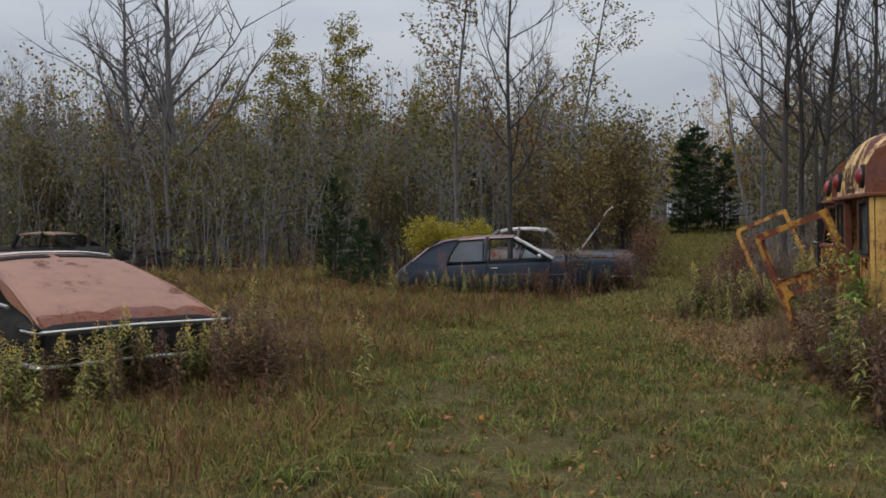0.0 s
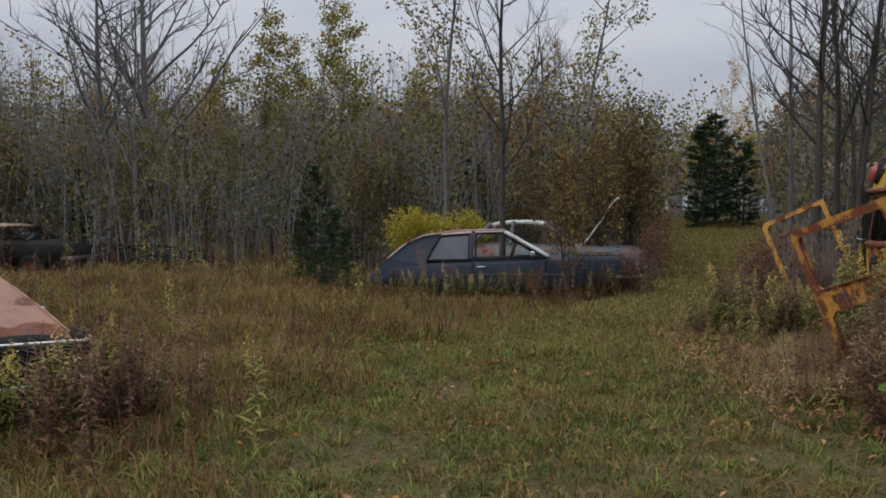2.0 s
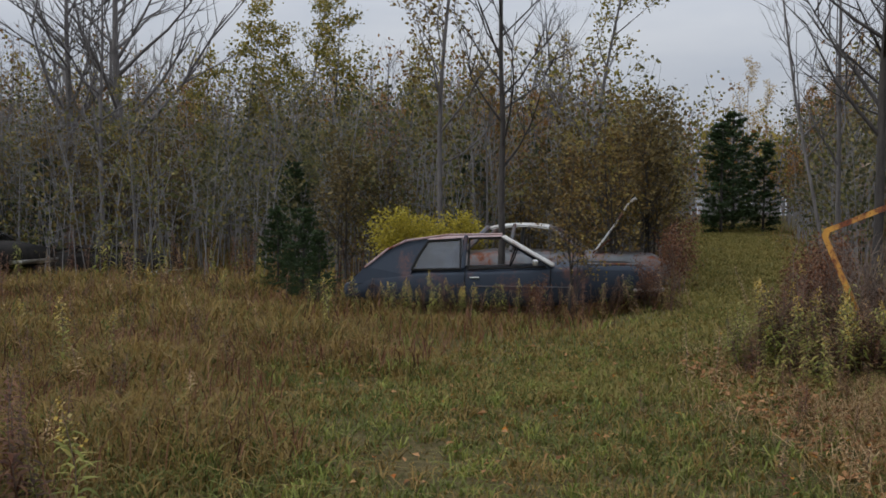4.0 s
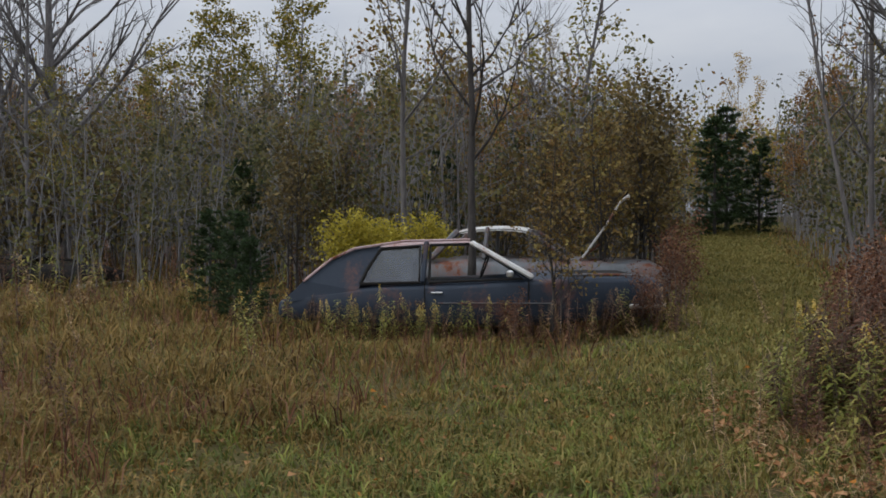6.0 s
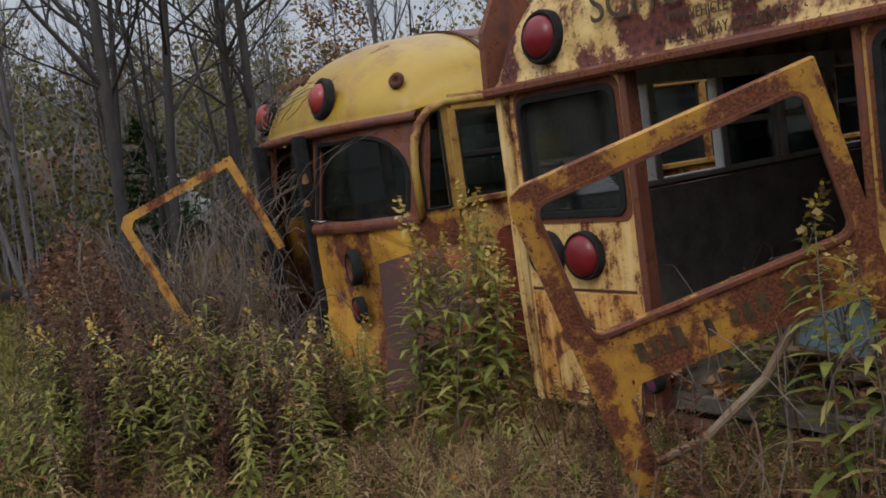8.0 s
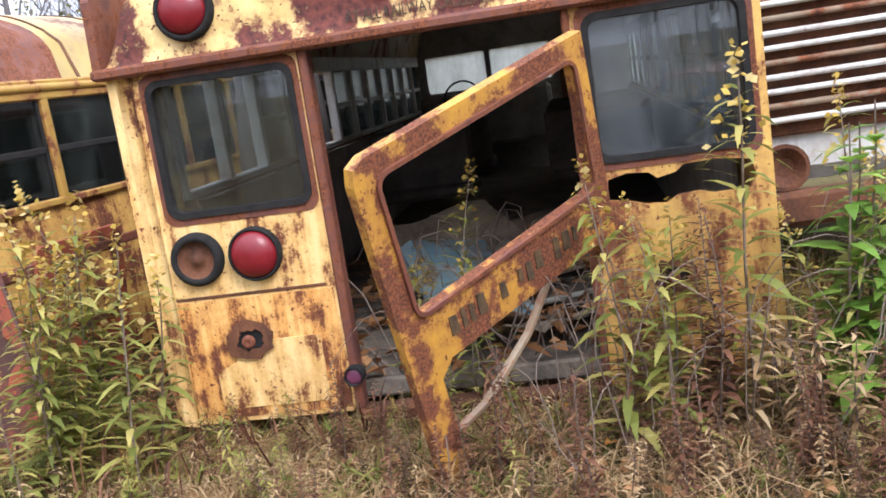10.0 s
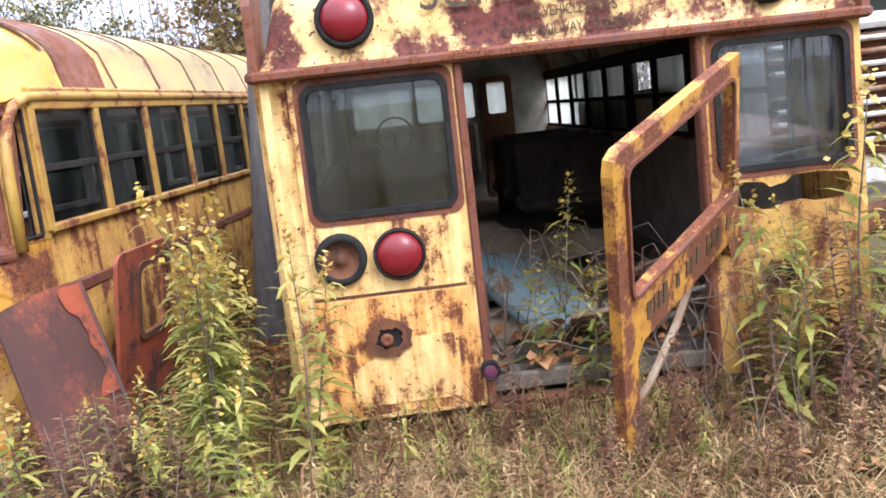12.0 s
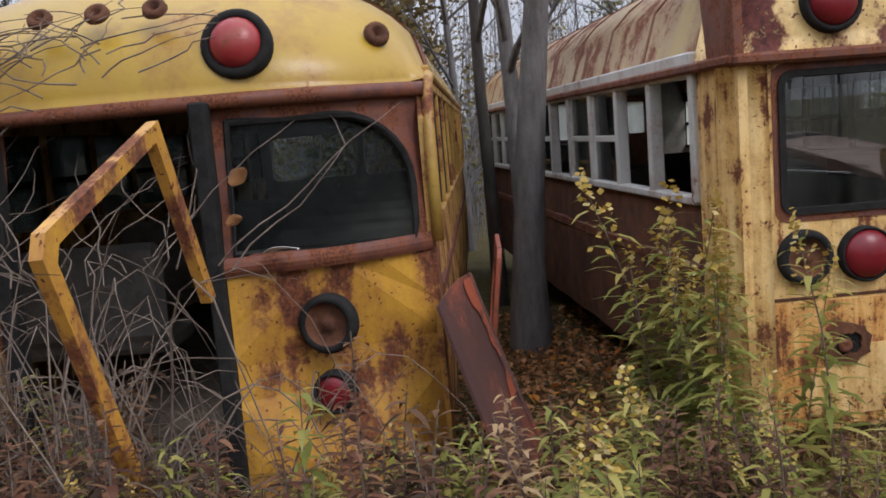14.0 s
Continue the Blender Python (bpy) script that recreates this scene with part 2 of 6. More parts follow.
TAN_PAINT = paint("tan_paint", (0.26, 0.2, 0.13), (0.2, 0.15, 0.1), 0.4, 0.6, 0.4, 3)
# grey bark made paler and cooler: aerial haze put into the colour
BARK_HAZED = plain("far_grey_bark", (0.11, 0.105, 0.108), (0.23, 0.22, 0.225), 14, 0.9, 0, 0.5, (1, 1, 0.25))
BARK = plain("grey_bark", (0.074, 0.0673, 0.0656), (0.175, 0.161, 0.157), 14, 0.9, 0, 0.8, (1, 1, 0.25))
BARK_DARK = plain("dark_bark", (0.0243, 0.0211, 0.0194), (0.069, 0.0606, 0.0551), 14, 0.9, 0, 0.8, (1, 1, 0.25))
BARK_PALE = plain("birch_bark", (0.2, 0.18, 0.165), (0.42, 0.4, 0.37), 10, 0.8, 0, 0.5, (1, 1, 3))
CANE = plain("dry_cane", (0.0945, 0.063, 0.0525), (0.231, 0.178, 0.137), 9, 0.8)
STRAW = leafy("straw_blades", [(0.15, (0.087, 0.0606, 0.0194)), (0.45, (0.199, 0.133, 0.0409)), (0.8, (0.315, 0.209, 0.068))])
GREEN_BLADE = leafy("green_blades", [(0.1, (0.0459, 0.0612, 0.0122)), (0.5, (0.112, 0.133, 0.0306)), (0.85, (0.204, 0.194, 0.0561))])
TRACK_BLADE = leafy("track_blades", [(0.1, (0.108, 0.101, 0.025)), (0.5, (0.204, 0.179, 0.05)), (0.85, (0.312, 0.246, 0.08))])
PALE_STRAW = leafy("pale_straw", [(0.1, (0.18, 0.105, 0.05)), (0.5, (0.36, 0.235, 0.115)), (0.85, (0.56, 0.41, 0.23))])
RED_WEED = leafy("red_brown_weed", [(0.15, (0.055, 0.024, 0.016)), (0.5, (0.145, 0.062, 0.036)), (0.85, (0.28, 0.15, 0.08))])
DARK_WEED = leafy("dark_dead_leaves", [(0.1, (0.03, 0.018, 0.012)), (0.5, (0.075, 0.04, 0.022)), (0.85, (0.16, 0.088, 0.045))], 0.75, 0.12)
FRESH_BLADE = leafy("fresh_grass_blades", [(0.1, (0.09, 0.12, 0.02)), (0.5, (0.19, 0.22, 0.045)), (0.85, (0.32, 0.31, 0.08))])
GOLDEN_LEAF = leafy("weed_leaves", [(0.1, (0.105, 0.13, 0.028)), (0.45, (0.25, 0.26, 0.06)), (0.85, (0.48, 0.4, 0.125))], 0.6, 0.35)
PLUME = leafy("weed_plume", [(0.1, (0.338, 0.234, 0.052)), (0.6, (0.52, 0.364, 0.078)), (0.9, (0.585, 0.494, 0.26))])
LEAF_YELLOW = leafy("yellow_leaves", [(0.1, (0.24, 0.205, 0.025)), (0.5, (0.38, 0.32, 0.04)), (0.85, (0.52, 0.43, 0.07))], 0.6, 0.35)
LEAF_OLIVE = leafy("olive_leaves", [(0.1, (0.0949, 0.104, 0.0209)), (0.5, (0.221, 0.194, 0.0418)), (0.85, (0.411, 0.298, 0.0698))])
LEAF_BROWN = leafy("brown_olive_leaves", [(0.1, (0.065, 0.05, 0.022)), (0.5, (0.135, 0.1, 0.038)), (0.85, (0.22, 0.16, 0.06))])
LEAF_DULL = leafy("dull_leaves", [(0.1, (0.0438, 0.05, 0.0275)), (0.5, (0.0938, 0.0938, 0.0475)), (0.85, (0.188, 0.15, 0.0688))])
LEAF_RUSSET = leafy("russet_leaves", [(0.1, (0.0898, 0.053, 0.0198)), (0.5, (0.199, 0.129, 0.0386)), (0.85, (0.279, 0.224, 0.0662))])
LEAF_ORANGE_BROWN = leafy("orange_brown_leaves", [(0.1, (0.11, 0.06, 0.022)), (0.5, (0.24, 0.12, 0.036)), (0.85, (0.36, 0.2, 0.06))])
LEAF_SAGE = leafy("sage_leaves", [(0.1, (0.06, 0.07, 0.03)), (0.5, (0.14, 0.14, 0.055)), (0.85, (0.3, 0.25, 0.09))])
LEAF_GOLD = leafy("golden_leaves", [(0.1, (0.24, 0.15, 0.02)), (0.5, (0.4, 0.25, 0.03)), (0.85, (0.5, 0.33, 0.05))])
NEEDLE = leafy("pine_needles", [(0.1, (0.0208, 0.0354, 0.0146)), (0.5, (0.0364, 0.0624, 0.0229)), (0.85, (0.0624, 0.0936, 0.0312))], 0.6, 0.15)
LEAF_DRY = leafy("fallen_leaves", [(0.1, (0.122, 0.0496, 0.0193)), (0.5, (0.301, 0.144, 0.058)), (0.85, (0.52, 0.287, 0.135))])
LEAF_ORANGE = leafy("orange_leaves", [(0.2, (0.4, 0.12, 0.02)), (0.7, (0.5, 0.2, 0.03))])
EVERGREEN = leafy("fresh_green_leaves", [(0.1, (0.1, 0.2, 0.03)), (0.6, (0.22, 0.36, 0.06)), (0.9, (0.34, 0.45, 0.09))], 0.5, 0.4)
GROUND = None


# ---- geometry helpers ----
class Geo:
    def __init__(self):
        self.v, self.f = [], []

    def add(self, vs, fs):
        o = len(self.v)
        self.v.extend(tuple(p) for p in vs)
        self.f.extend(tuple(i + o for i in f) for f in fs)
        return self

    def from_bm(self, bm):
        bm.verts.index_update()
        self.add([v.co for v in bm.verts], [[v.index for v in f.verts] for f in bm.faces])
        bm.free()
        return self

    def box(self, lo, hi, bevel=0.006, m=None):
        bm = bmesh.new()
        bmesh.ops.create_cube(bm, size=1)
        for v in bm.verts:
            v.co = Vector([lo[i] + (v.co[i] + 0.5) * (hi[i] - lo[i]) for i in range(3)])
        if bevel:
            bmesh.ops.bevel(bm, geom=bm.edges[:], offset=bevel, segments=1, affect="EDGES", profile=0.5)
        if m:
            bm.transform(m)
        return self.from_bm(bm)

    def beam(self, p, q, w, h=None, up=(0, 0, 1), bevel=0.004):
        p, q = Vector(p), Vector(q)
        d = q - p
        x = d.normalized()
        y = Vector(up).cross(x)
        if y.length < 1e-3:
            y = Vector((0, 1, 0)).cross(x)
        y.normalize()
        z = x.cross(y)
        m = Matrix((x, y, z)).transposed().to_4x4()
        m.translation = p
        h = h or w
        return self.box((0, -w / 2, -h / 2), (d.length, w / 2, h / 2), bevel, m)

    def tube(self, pts, radii, sides=6, cap=True):
        o = len(self.v)
        n = len(pts)
        for i, p in enumerate(pts):
            a = Vector(pts[max(i - 1, 0)])
            b = Vector(pts[min(i + 1, n - 1)])
            d = (b - a).normalized()
            s = d.cross(Vector((0.31, 0.94, 0.13))).normalized()
            t = d.cross(s)
            for k in range(sides):
                w = 2 * math.pi * k / sides
                self.v.append(tuple(Vector(p) + (s * math.cos(w) + t * math.sin(w)) * radii[i]))
        for i in range(n - 1):
            for k in range(sides):
                a, b = o + i * sides + k, o + i * sides + (k + 1) % sides
                self.f.append((a, b, b + sides, a + sides))
        if cap:
            self.f.append(tuple(o + k for k in reversed(range(sides))))
            self.f.append(tuple(o + (n - 1) * sides + k for k in range(sides)))
        return self

    def lathe(self, profile, centre, axis, sides=24):
        """Rings of (distance along axis, radius) round an axis from centre."""
        a = Vector(axis).normalized()
        s = a.cross(Vector((0, 0, 1)) if abs(a.z) < 0.9 else Vector((1, 0, 0))).normalized()
        t = a.cross(s)
        o = len(self.v)
        for d, r in profile:
            for k in range(sides):
                w = 2 * math.pi * k / sides
                self.v.append(tuple(Vector(centre) + a * d + (s * math.cos(w) + t * math.sin(w)) * max(r, 1e-4)))
        for i in range(len(profile) - 1):
            for k in range(sides):
                p, q = o + i * sides + k, o + i * sides + (k + 1) % sides
                self.f.append((p, q, q + sides, p + sides))
        return self

    def grid(self, fn, nu, nv, thick=0.0):
        """A sheet fn(i/nu, j/nv), with a back side thick metres below when given."""
        o = len(self.v)
        pts = [[Vector(fn(i / nu, j / nv)) for j in range(nv + 1)] for i in range(nu + 1)]
        for row in pts:
            self.v.extend(tuple(p) for p in row)
        w = nv + 1
        for i in range(nu):
            for j in range(nv):
                a = o + i * w + j
                self.f.append((a, a + w, a + w + 1, a + 1))
        if thick:
            o2 = len(self.v)
            for i in range(nu + 1):
                for j in range(nv + 1):
                    a = pts[min(i + 1, nu)][j] - pts[max(i - 1, 0)][j]
                    b = pts[i][min(j + 1, nv)] - pts[i][max(j - 1, 0)]
                    n = a.cross(b)
                    n = n.normalized() if n.length > 1e-9 else Vector((0, 0, 1))
                    self.v.append(tuple(pts[i][j] - n * thick))
            for i in range(nu):
                for j in range(nv):
                    a = o2 + i * w + j
                    self.f.append((a + 1, a + w + 1, a + w, a))
            ring = [(i, 0) for i in range(nu)] + [(nu, j) for j in range(nv)] + [(i, nv) for i in range(nu, 0, -1)] + [(0, j) for j in range(nv, 0, -1)]
            for k, (i, j) in enumerate(ring):
                i2, j2 = ring[(k + 1) % len(ring)]
                a, b = i * w + j, i2 * w + j2
                self.f.append((o + a, o + b, o2 + b, o2 + a))
        return self

    def plate(self, outer, holes, thick, fn):
        """A flat plate with holes; fn(a, b, d) places its points, d from 0 to thick."""
        bm = bmesh.new()
        edges = []
        for loop in (outer, *holes):
            vs = [bm.verts.new((a, b, 0)) for a, b in loop]
            edges += [bm.edges.new((vs[i], vs[(i + 1) % len(vs)])) for i in range(len(vs))]
        bmesh.ops.triangle_fill(bm, edges=edges, use_beauty=True, use_dissolve=False)
        got = bmesh.ops.extrude_face_region(bm, geom=bm.faces[:])
        for g in got["geom"]:
            if isinstance(g, bmesh.types.BMVert):
                g.co.z = thick
        bmesh.ops.recalc_face_normals(bm, faces=bm.faces[:])
        for v in bm.verts:
            v.co = Vector(fn(v.co.x, v.co.y, v.co.z))
        return self.from_bm(bm)


def rrect(a0, b0, a1, b1, r, n=4):
    out = []
    for ca, cb, s in ((a1 - r, b1 - r, 0), (a0 + r, b1 - r, 1), (a0 + r, b0 + r, 2), (a1 - r, b0 + r, 3)):
        for k in range(n + 1):
            w = math.pi / 2 * (s + k / n)
            out.append((ca + r * math.cos(w), cb + r * math.sin(w)))
    return out


def mesh_ob(name, geo, mat, smooth=False):
    me = bpy.data.meshes.new(name)
    me.from_pydata(geo.v, [], geo.f)
    me.materials.append(mat)
    if smooth:
        me.shade_smooth()
    me.update()
    return new(name, me)


def part(name, geo, mat, parent, label="", smooth=False):
    ob = mesh_ob(name, geo, mat, smooth)
    ob.parent = parent
    return tagged(ob, label)


def thing(name, m, label, category, group="", kind=""):
    ob = new(name)
    ob.empty_display_size = 0.2
    ob.matrix_world = m
    return tagged(ob, label, category, group, kind)


def words(text, size, mat, parent, m, label, squeeze=1.0):
    cu = bpy.data.curves.new("lettering", "FONT")
    cu.body, cu.size, cu.align_x, cu.extrude = text, size, "CENTER", 0.0015
    tmp = new("lettering", cu)
    bpy.context.view_layer.update()
    me = bpy.data.meshes.new_from_object(tmp.evaluated_get(bpy.context.evaluated_depsgraph_get()))
    bpy.data.objects.remove(tmp)
    me.materials.clear()
    me.materials.append(mat)
    me.transform(m @ Matrix.Diagonal((squeeze, 1, 1, 1)))
    ob = new("lettering", me)
    ob.parent = parent
    return tagged(ob, label)


def smooth_step(a, b, x):
    t = np.clip((np.asarray(x, float) - a) / (b - a), 0, 1)
    return t * t * (3 - 2 * t)


def height(x, y):
    """The ground's height in metres."""
    x, y = np.asarray(x, float), np.asarray(y, float)
    z = 0.013 * np.clip(y, -30, 20) + 0.2 * smooth_step(2.2, 4.3, x) * smooth_step(6, 9, y)
    z = z + 1.75 * smooth_step(22, 62, y)
    z = z + 0.03 * np.sin(x * 1.3 + 0.7 * y) * np.cos(y * 0.9 - 0.4 * x) + 0.018 * np.sin(x * 3.1) * np.cos(y * 2.7 + x)
    return z


def on_ground(x, y):
    return float(height(x, y))


def track_mask(x, y):
    """1 on the mown track, 0 off it."""
    x, y = np.asarray(x, float), np.asarray(y, float)
    mid = np.interp(y, [0, 8, 13, 17, 21, 27, 36, 55], [1.2, 1.5, 2.2, 4.6, 5.9, 7.4, 9.8, 15])
    half = np.interp(y, [0, 8, 13, 17, 22, 60], [2.2, 2.0, 2.3, 1.4, 1.25, 1.5])
    edge = half + 0.35 * np.sin(y * 1.7 + x) + 0.2 * np.sin(y * 4.1)
    return 1 - smooth_step(edge - 0.6, edge + 0.7, np.abs(x - mid))


# ---- ground ----
def ground_material():
    m, nt, b = nodes_of("meadow_soil")
    a, f = noise_node(nt, 0.5, 6), noise_node(nt, 18, 6)
    c = ramp_node(nt, a, [(0.35, (0.085, 0.068, 0.03)), (0.65, (0.11, 0.1, 0.036))])
    d = ramp_node(nt, f, [(0.35, (0.045, 0.036, 0.018)), (0.7, (0.17, 0.13, 0.06))])
    nt.links.new(mix_node(nt, 0.6, c, d), b.inputs["Base Color"])
    b.inputs["Roughness"].default_value = 0.95
    b.inputs["Specular IOR Level"].default_value = 0.1
    bump_node(nt, b, f, 0.8, 0.05)
    return m


GROUND = ground_material()


def spaced(lo, hi, step, far, n):
    near = np.arange(lo, hi + 1e-6, step)
    out = np.geomspace(step, far, n)
    return np.concatenate([(lo - out)[::-1], near, hi + out])


def build_ground():
    xs, ys = spaced(-12, 14, 0.35, 900, 26), spaced(0, 26, 0.35, 900, 26)
    gx, gy = np.meshgrid(xs, ys)
    gz = height(gx, gy)
    g = Geo()
    g.v = list(zip(gx.ravel().tolist(), gy.ravel().tolist(), gz.ravel().tolist()))
    w = len(xs)
    g.f = [(j * w + i, j * w + i + 1, (j + 1) * w + i + 1, (j + 1) * w + i) for j in range(len(ys) - 1) for i in range(w - 1)]
    tagged(mesh_ob("ground", g, GROUND, True), "meadow of dry autumn grass with a mown track", "ground", kind="structure")


build_ground()


# ---- buses ----
def lamp(parent, name, at, axis, r, lens, rim=0.03, depth=0.05, label=""):
    """A round bus lamp: a rubber bezel with its lens, or an empty socket when lens is None."""
    at, ax = Vector(at), Vector(axis).normalized()
    bez = part(name, Geo().lathe([(-0.03, r + rim), (0.018, r + rim), (0.032, r + rim * 0.6), (0.03, r), (-0.02, r * 0.97)], at, ax, 28), RUBBER, parent, label, True)
    if lens:
        prof = [(0.0, r * 1.0)] + [(0.012 + depth * math.sin(w), r * math.cos(w)) for w in np.linspace(0.05, math.pi / 2, 8)]
        part("lens", Geo().lathe(prof, at, ax, 28), lens, bez, "", True)
    else:
        part("socket", Geo().lathe([(0.026, r * 1.0), (0.006, r * 0.86), (0.003, r * 0.4), (0.016, r * 0.3), (0.02, 0)], at, ax, 20), RUST, bez, "rusted empty lamp socket", True)
    return bez


def arch(y, half, power=2.6):
    return max(0.0, 1 - abs(y / half) ** power) ** 0.46


def roof_geo(x0, x1, half, eave, rise, nu=10, nv=26):
    return Geo().grid(lambda u, v: (x0 + u * (x1 - x0), half * (2 * v - 1), eave + rise * arch(half * (2 * v - 1), half)), nu, nv, 0.025)


def side_wall(parent, y, x0, x1, sill, top, floor, mat, post_mat, bays, missing=(), mid_rail=True, sash=None, thick=0.05, glass_mat=None, keep_sash=False):
    """A bus side: a skirt below the sill, posts, a head rail, panes with sashes."""
    s = 1 if y > 0 else -1
    part("side_skirt", Geo().grid(lambda u, v: (x0 + u * (x1 - x0), y + 0.012 * s * math.sin(v * 3.1) + 0.006 * math.sin(u * 60), floor + v * (sill - floor)), 40, 6, thick * -s), mat, parent)
    part("rub_rail", Geo().box((x0, y - 0.02, sill - 0.34), (x1, y + 0.02, sill - 0.27), 0.012), MAROON, parent)
    part("window_rail", Geo().box((x0, y - 0.035, sill - 0.012), (x1, y + 0.035, sill + 0.03), 0.008), post_mat, parent)
    part("head_rail", Geo().box((x0, y - 0.035, top - 0.02), (x1, y + 0.035, top + 0.09), 0.008), post_mat, parent)
    w = (x1 - x0) / bays
    for i in range(bays + 1):
        x = x0 + i * w
        part("window_post", Geo().box((x - 0.03, y - 0.033, sill), (x + 0.03, y + 0.033, top), 0.006), post_mat, parent)
        if i == bays or (i in missing and not keep_sash):
            continue
        a, b = x + 0.035, x + w - 0.035
        if i not in missing:
            pane = part("window_pane", Geo().box((a, y - 0.004, sill + 0.03), (b, y + 0.004, top - 0.02), 0), glass_mat or GLASS, parent)
            pane.visible_shadow = False
        if sash:
            g = Geo()
            mid = (sill + top) / 2
            for lo, hi in (((a, mid - 0.018), (b, mid + 0.018)), ((a, sill + 0.03), (a + 0.022, top - 0.02)), ((b - 0.022, sill + 0.03), (b, top - 0.02))):
                g.box((lo[0], y - 0.016, lo[1]), (hi[0], y + 0.016, hi[1]), 0.004)
            part("sash", g, sash, parent)


def bus_seats(parent, floor, rows, mat):
    for k, x in enumerate(rows):
        for s in (1, -1):
            if (k * 3 + s) % 4 == 0:
                continue
            t = random.uniform(-6, 10)
            g = Geo().box((-0.04, -0.42, 0.3), (0.05, 0.42, 0.82), 0.035, pose(x, 0.72 * s, floor, 0, t, 0))
            b = part("bus_seat_back", g, mat, parent)
            part("bus_seat_cushion", Geo().box((0.02, -0.42, 0.22), (0.44, 0.42, 0.34), 0.035, pose(x, 0.72 * s, floor, 0, t * 0.3, 0)), mat, b)


def drooping_door(parent, H, A, B, width, rail_lo, rail_hi, leg, stub, mat, bar):
    """An emergency door's frame off its upper hinge. H: hinge corner, A: outer corner, B: below A in its plane."""
    H, A, B = Vector(H), Vector(A), Vector(B)
    e1 = (A - H).normalized()
    e2 = ((B - A) - (B - A).dot(e1) * e1).normalized()
    e3 = e1.cross(e2)
    fn = lambda a, b, d: H + e1 * a - e2 * b + e3 * (d - 0.022)
    if not bar:
        # the far door has lost its lower rail: a bent hoop is left
        bend = [(0.0, -stub), (0.0, 0.0), (width - 0.05, 0.0), (width, -0.05), (width + 0.01, -leg), (width - 0.045, -leg), (width - 0.05, -0.09), (width - 0.085, -0.052), (0.055, -0.052), (0.045, -stub)]
        return part("door_frame", Geo().plate(bend, [], 0.04, fn), mat, parent, "bent yellow door frame hanging loose")
    outer = [(0.0, 0.0), (width - 0.06, 0.0), (width - 0.015, -0.02), (width, -0.07), (width + 0.01, -leg), (width - 0.1, -leg - 0.02), (width - 0.1, -rail_hi - 0.05), (width - 0.16, -rail_hi), (0.1, -rail_hi), (0.075, -stub), (0.0, -stub)]
    hole = rrect(0.065, -rail_lo, width - 0.075, -0.07, 0.045)
    fr = part("door_frame", Geo().plate(outer, [hole], 0.044, fn), mat, parent)
    lip = Geo()
    for i in range(len(hole)):
        p, q = hole[i], hole[(i + 1) % len(hole)]
        lip.beam(fn(*p, 0.05), fn(*q, 0.05), 0.014, 0.014, e3, 0)
    part("window_gasket", lip, MAROON, fr, "rusted window channel")
    if bar:
        x = 0.1
        rng = random.Random(5)
        lo, hi = -rail_hi + 0.06, -rail_lo - 0.055
        while x < width - 0.2:
            w = rng.uniform(0.02, 0.042)
            if rng.random() < 0.85:
                b0, b1 = lo + rng.uniform(0, 0.02), hi - rng.uniform(0, 0.025)
                ring = [(x, b0), (x + w, b0 + 0.004), (x + w * 0.9, b1), (x + w * 0.1, b1 - 0.006)]
                g = Geo().plate(ring, [], 0.003, lambda a, b, d: fn(a, b, -0.0035 + d)).plate(ring, [], 0.003, lambda a, b, d: fn(a, b, 0.0445 + d))
                part("letter_bar", g, LETTER, fr, "worn black lettering")
            x += w + 0.016
    return fr


def rust_hole(parent, y, z, r, seed):
    """A ragged rusted-through hole: a torn rim, a black plate for the shade inside, a stub of its lamp."""
    rng = random.Random(seed)
    ring = lambda k, wob: [(y + k * (1 + rng.uniform(-wob, wob)) * math.cos(w), z + k * (1 + rng.uniform(-wob, wob)) * 0.85 * math.sin(w)) for w in np.linspace(0, 2 * math.pi, 21)[:-1]]
    inner = ring(r * 0.55, 0.22)
    rim = part("rust_rim", Geo().plate(ring(r, 0.2), [inner], 0.007, lambda a, b, d: (-0.044 + d - 0.01 * math.exp(-((a - y) ** 2 + (b - z) ** 2) / (r * r * 0.5)), a, b)), RUST, parent, "torn rusted rim of a lamp hole")
    # black plate before the unbroken panel, in place of a shaded opening
    part("hollow", Geo().plate(inner, [], 0.003, lambda a, b, d: (-0.0375 + d, a, b)), RUBBER, rim, "black plate drawn as the shade inside the torn hole")
    part("lamp_stub", Geo().lathe([(-0.01, r * 0.3), (0.014, r * 0.27), (0.018, r * 0.16), (0.008, 0.0)], (-0.036, y + r * 0.1, z - r * 0.08), (-1, 0, 0), 14), MAROON, rim, "rusted lamp stub", True)


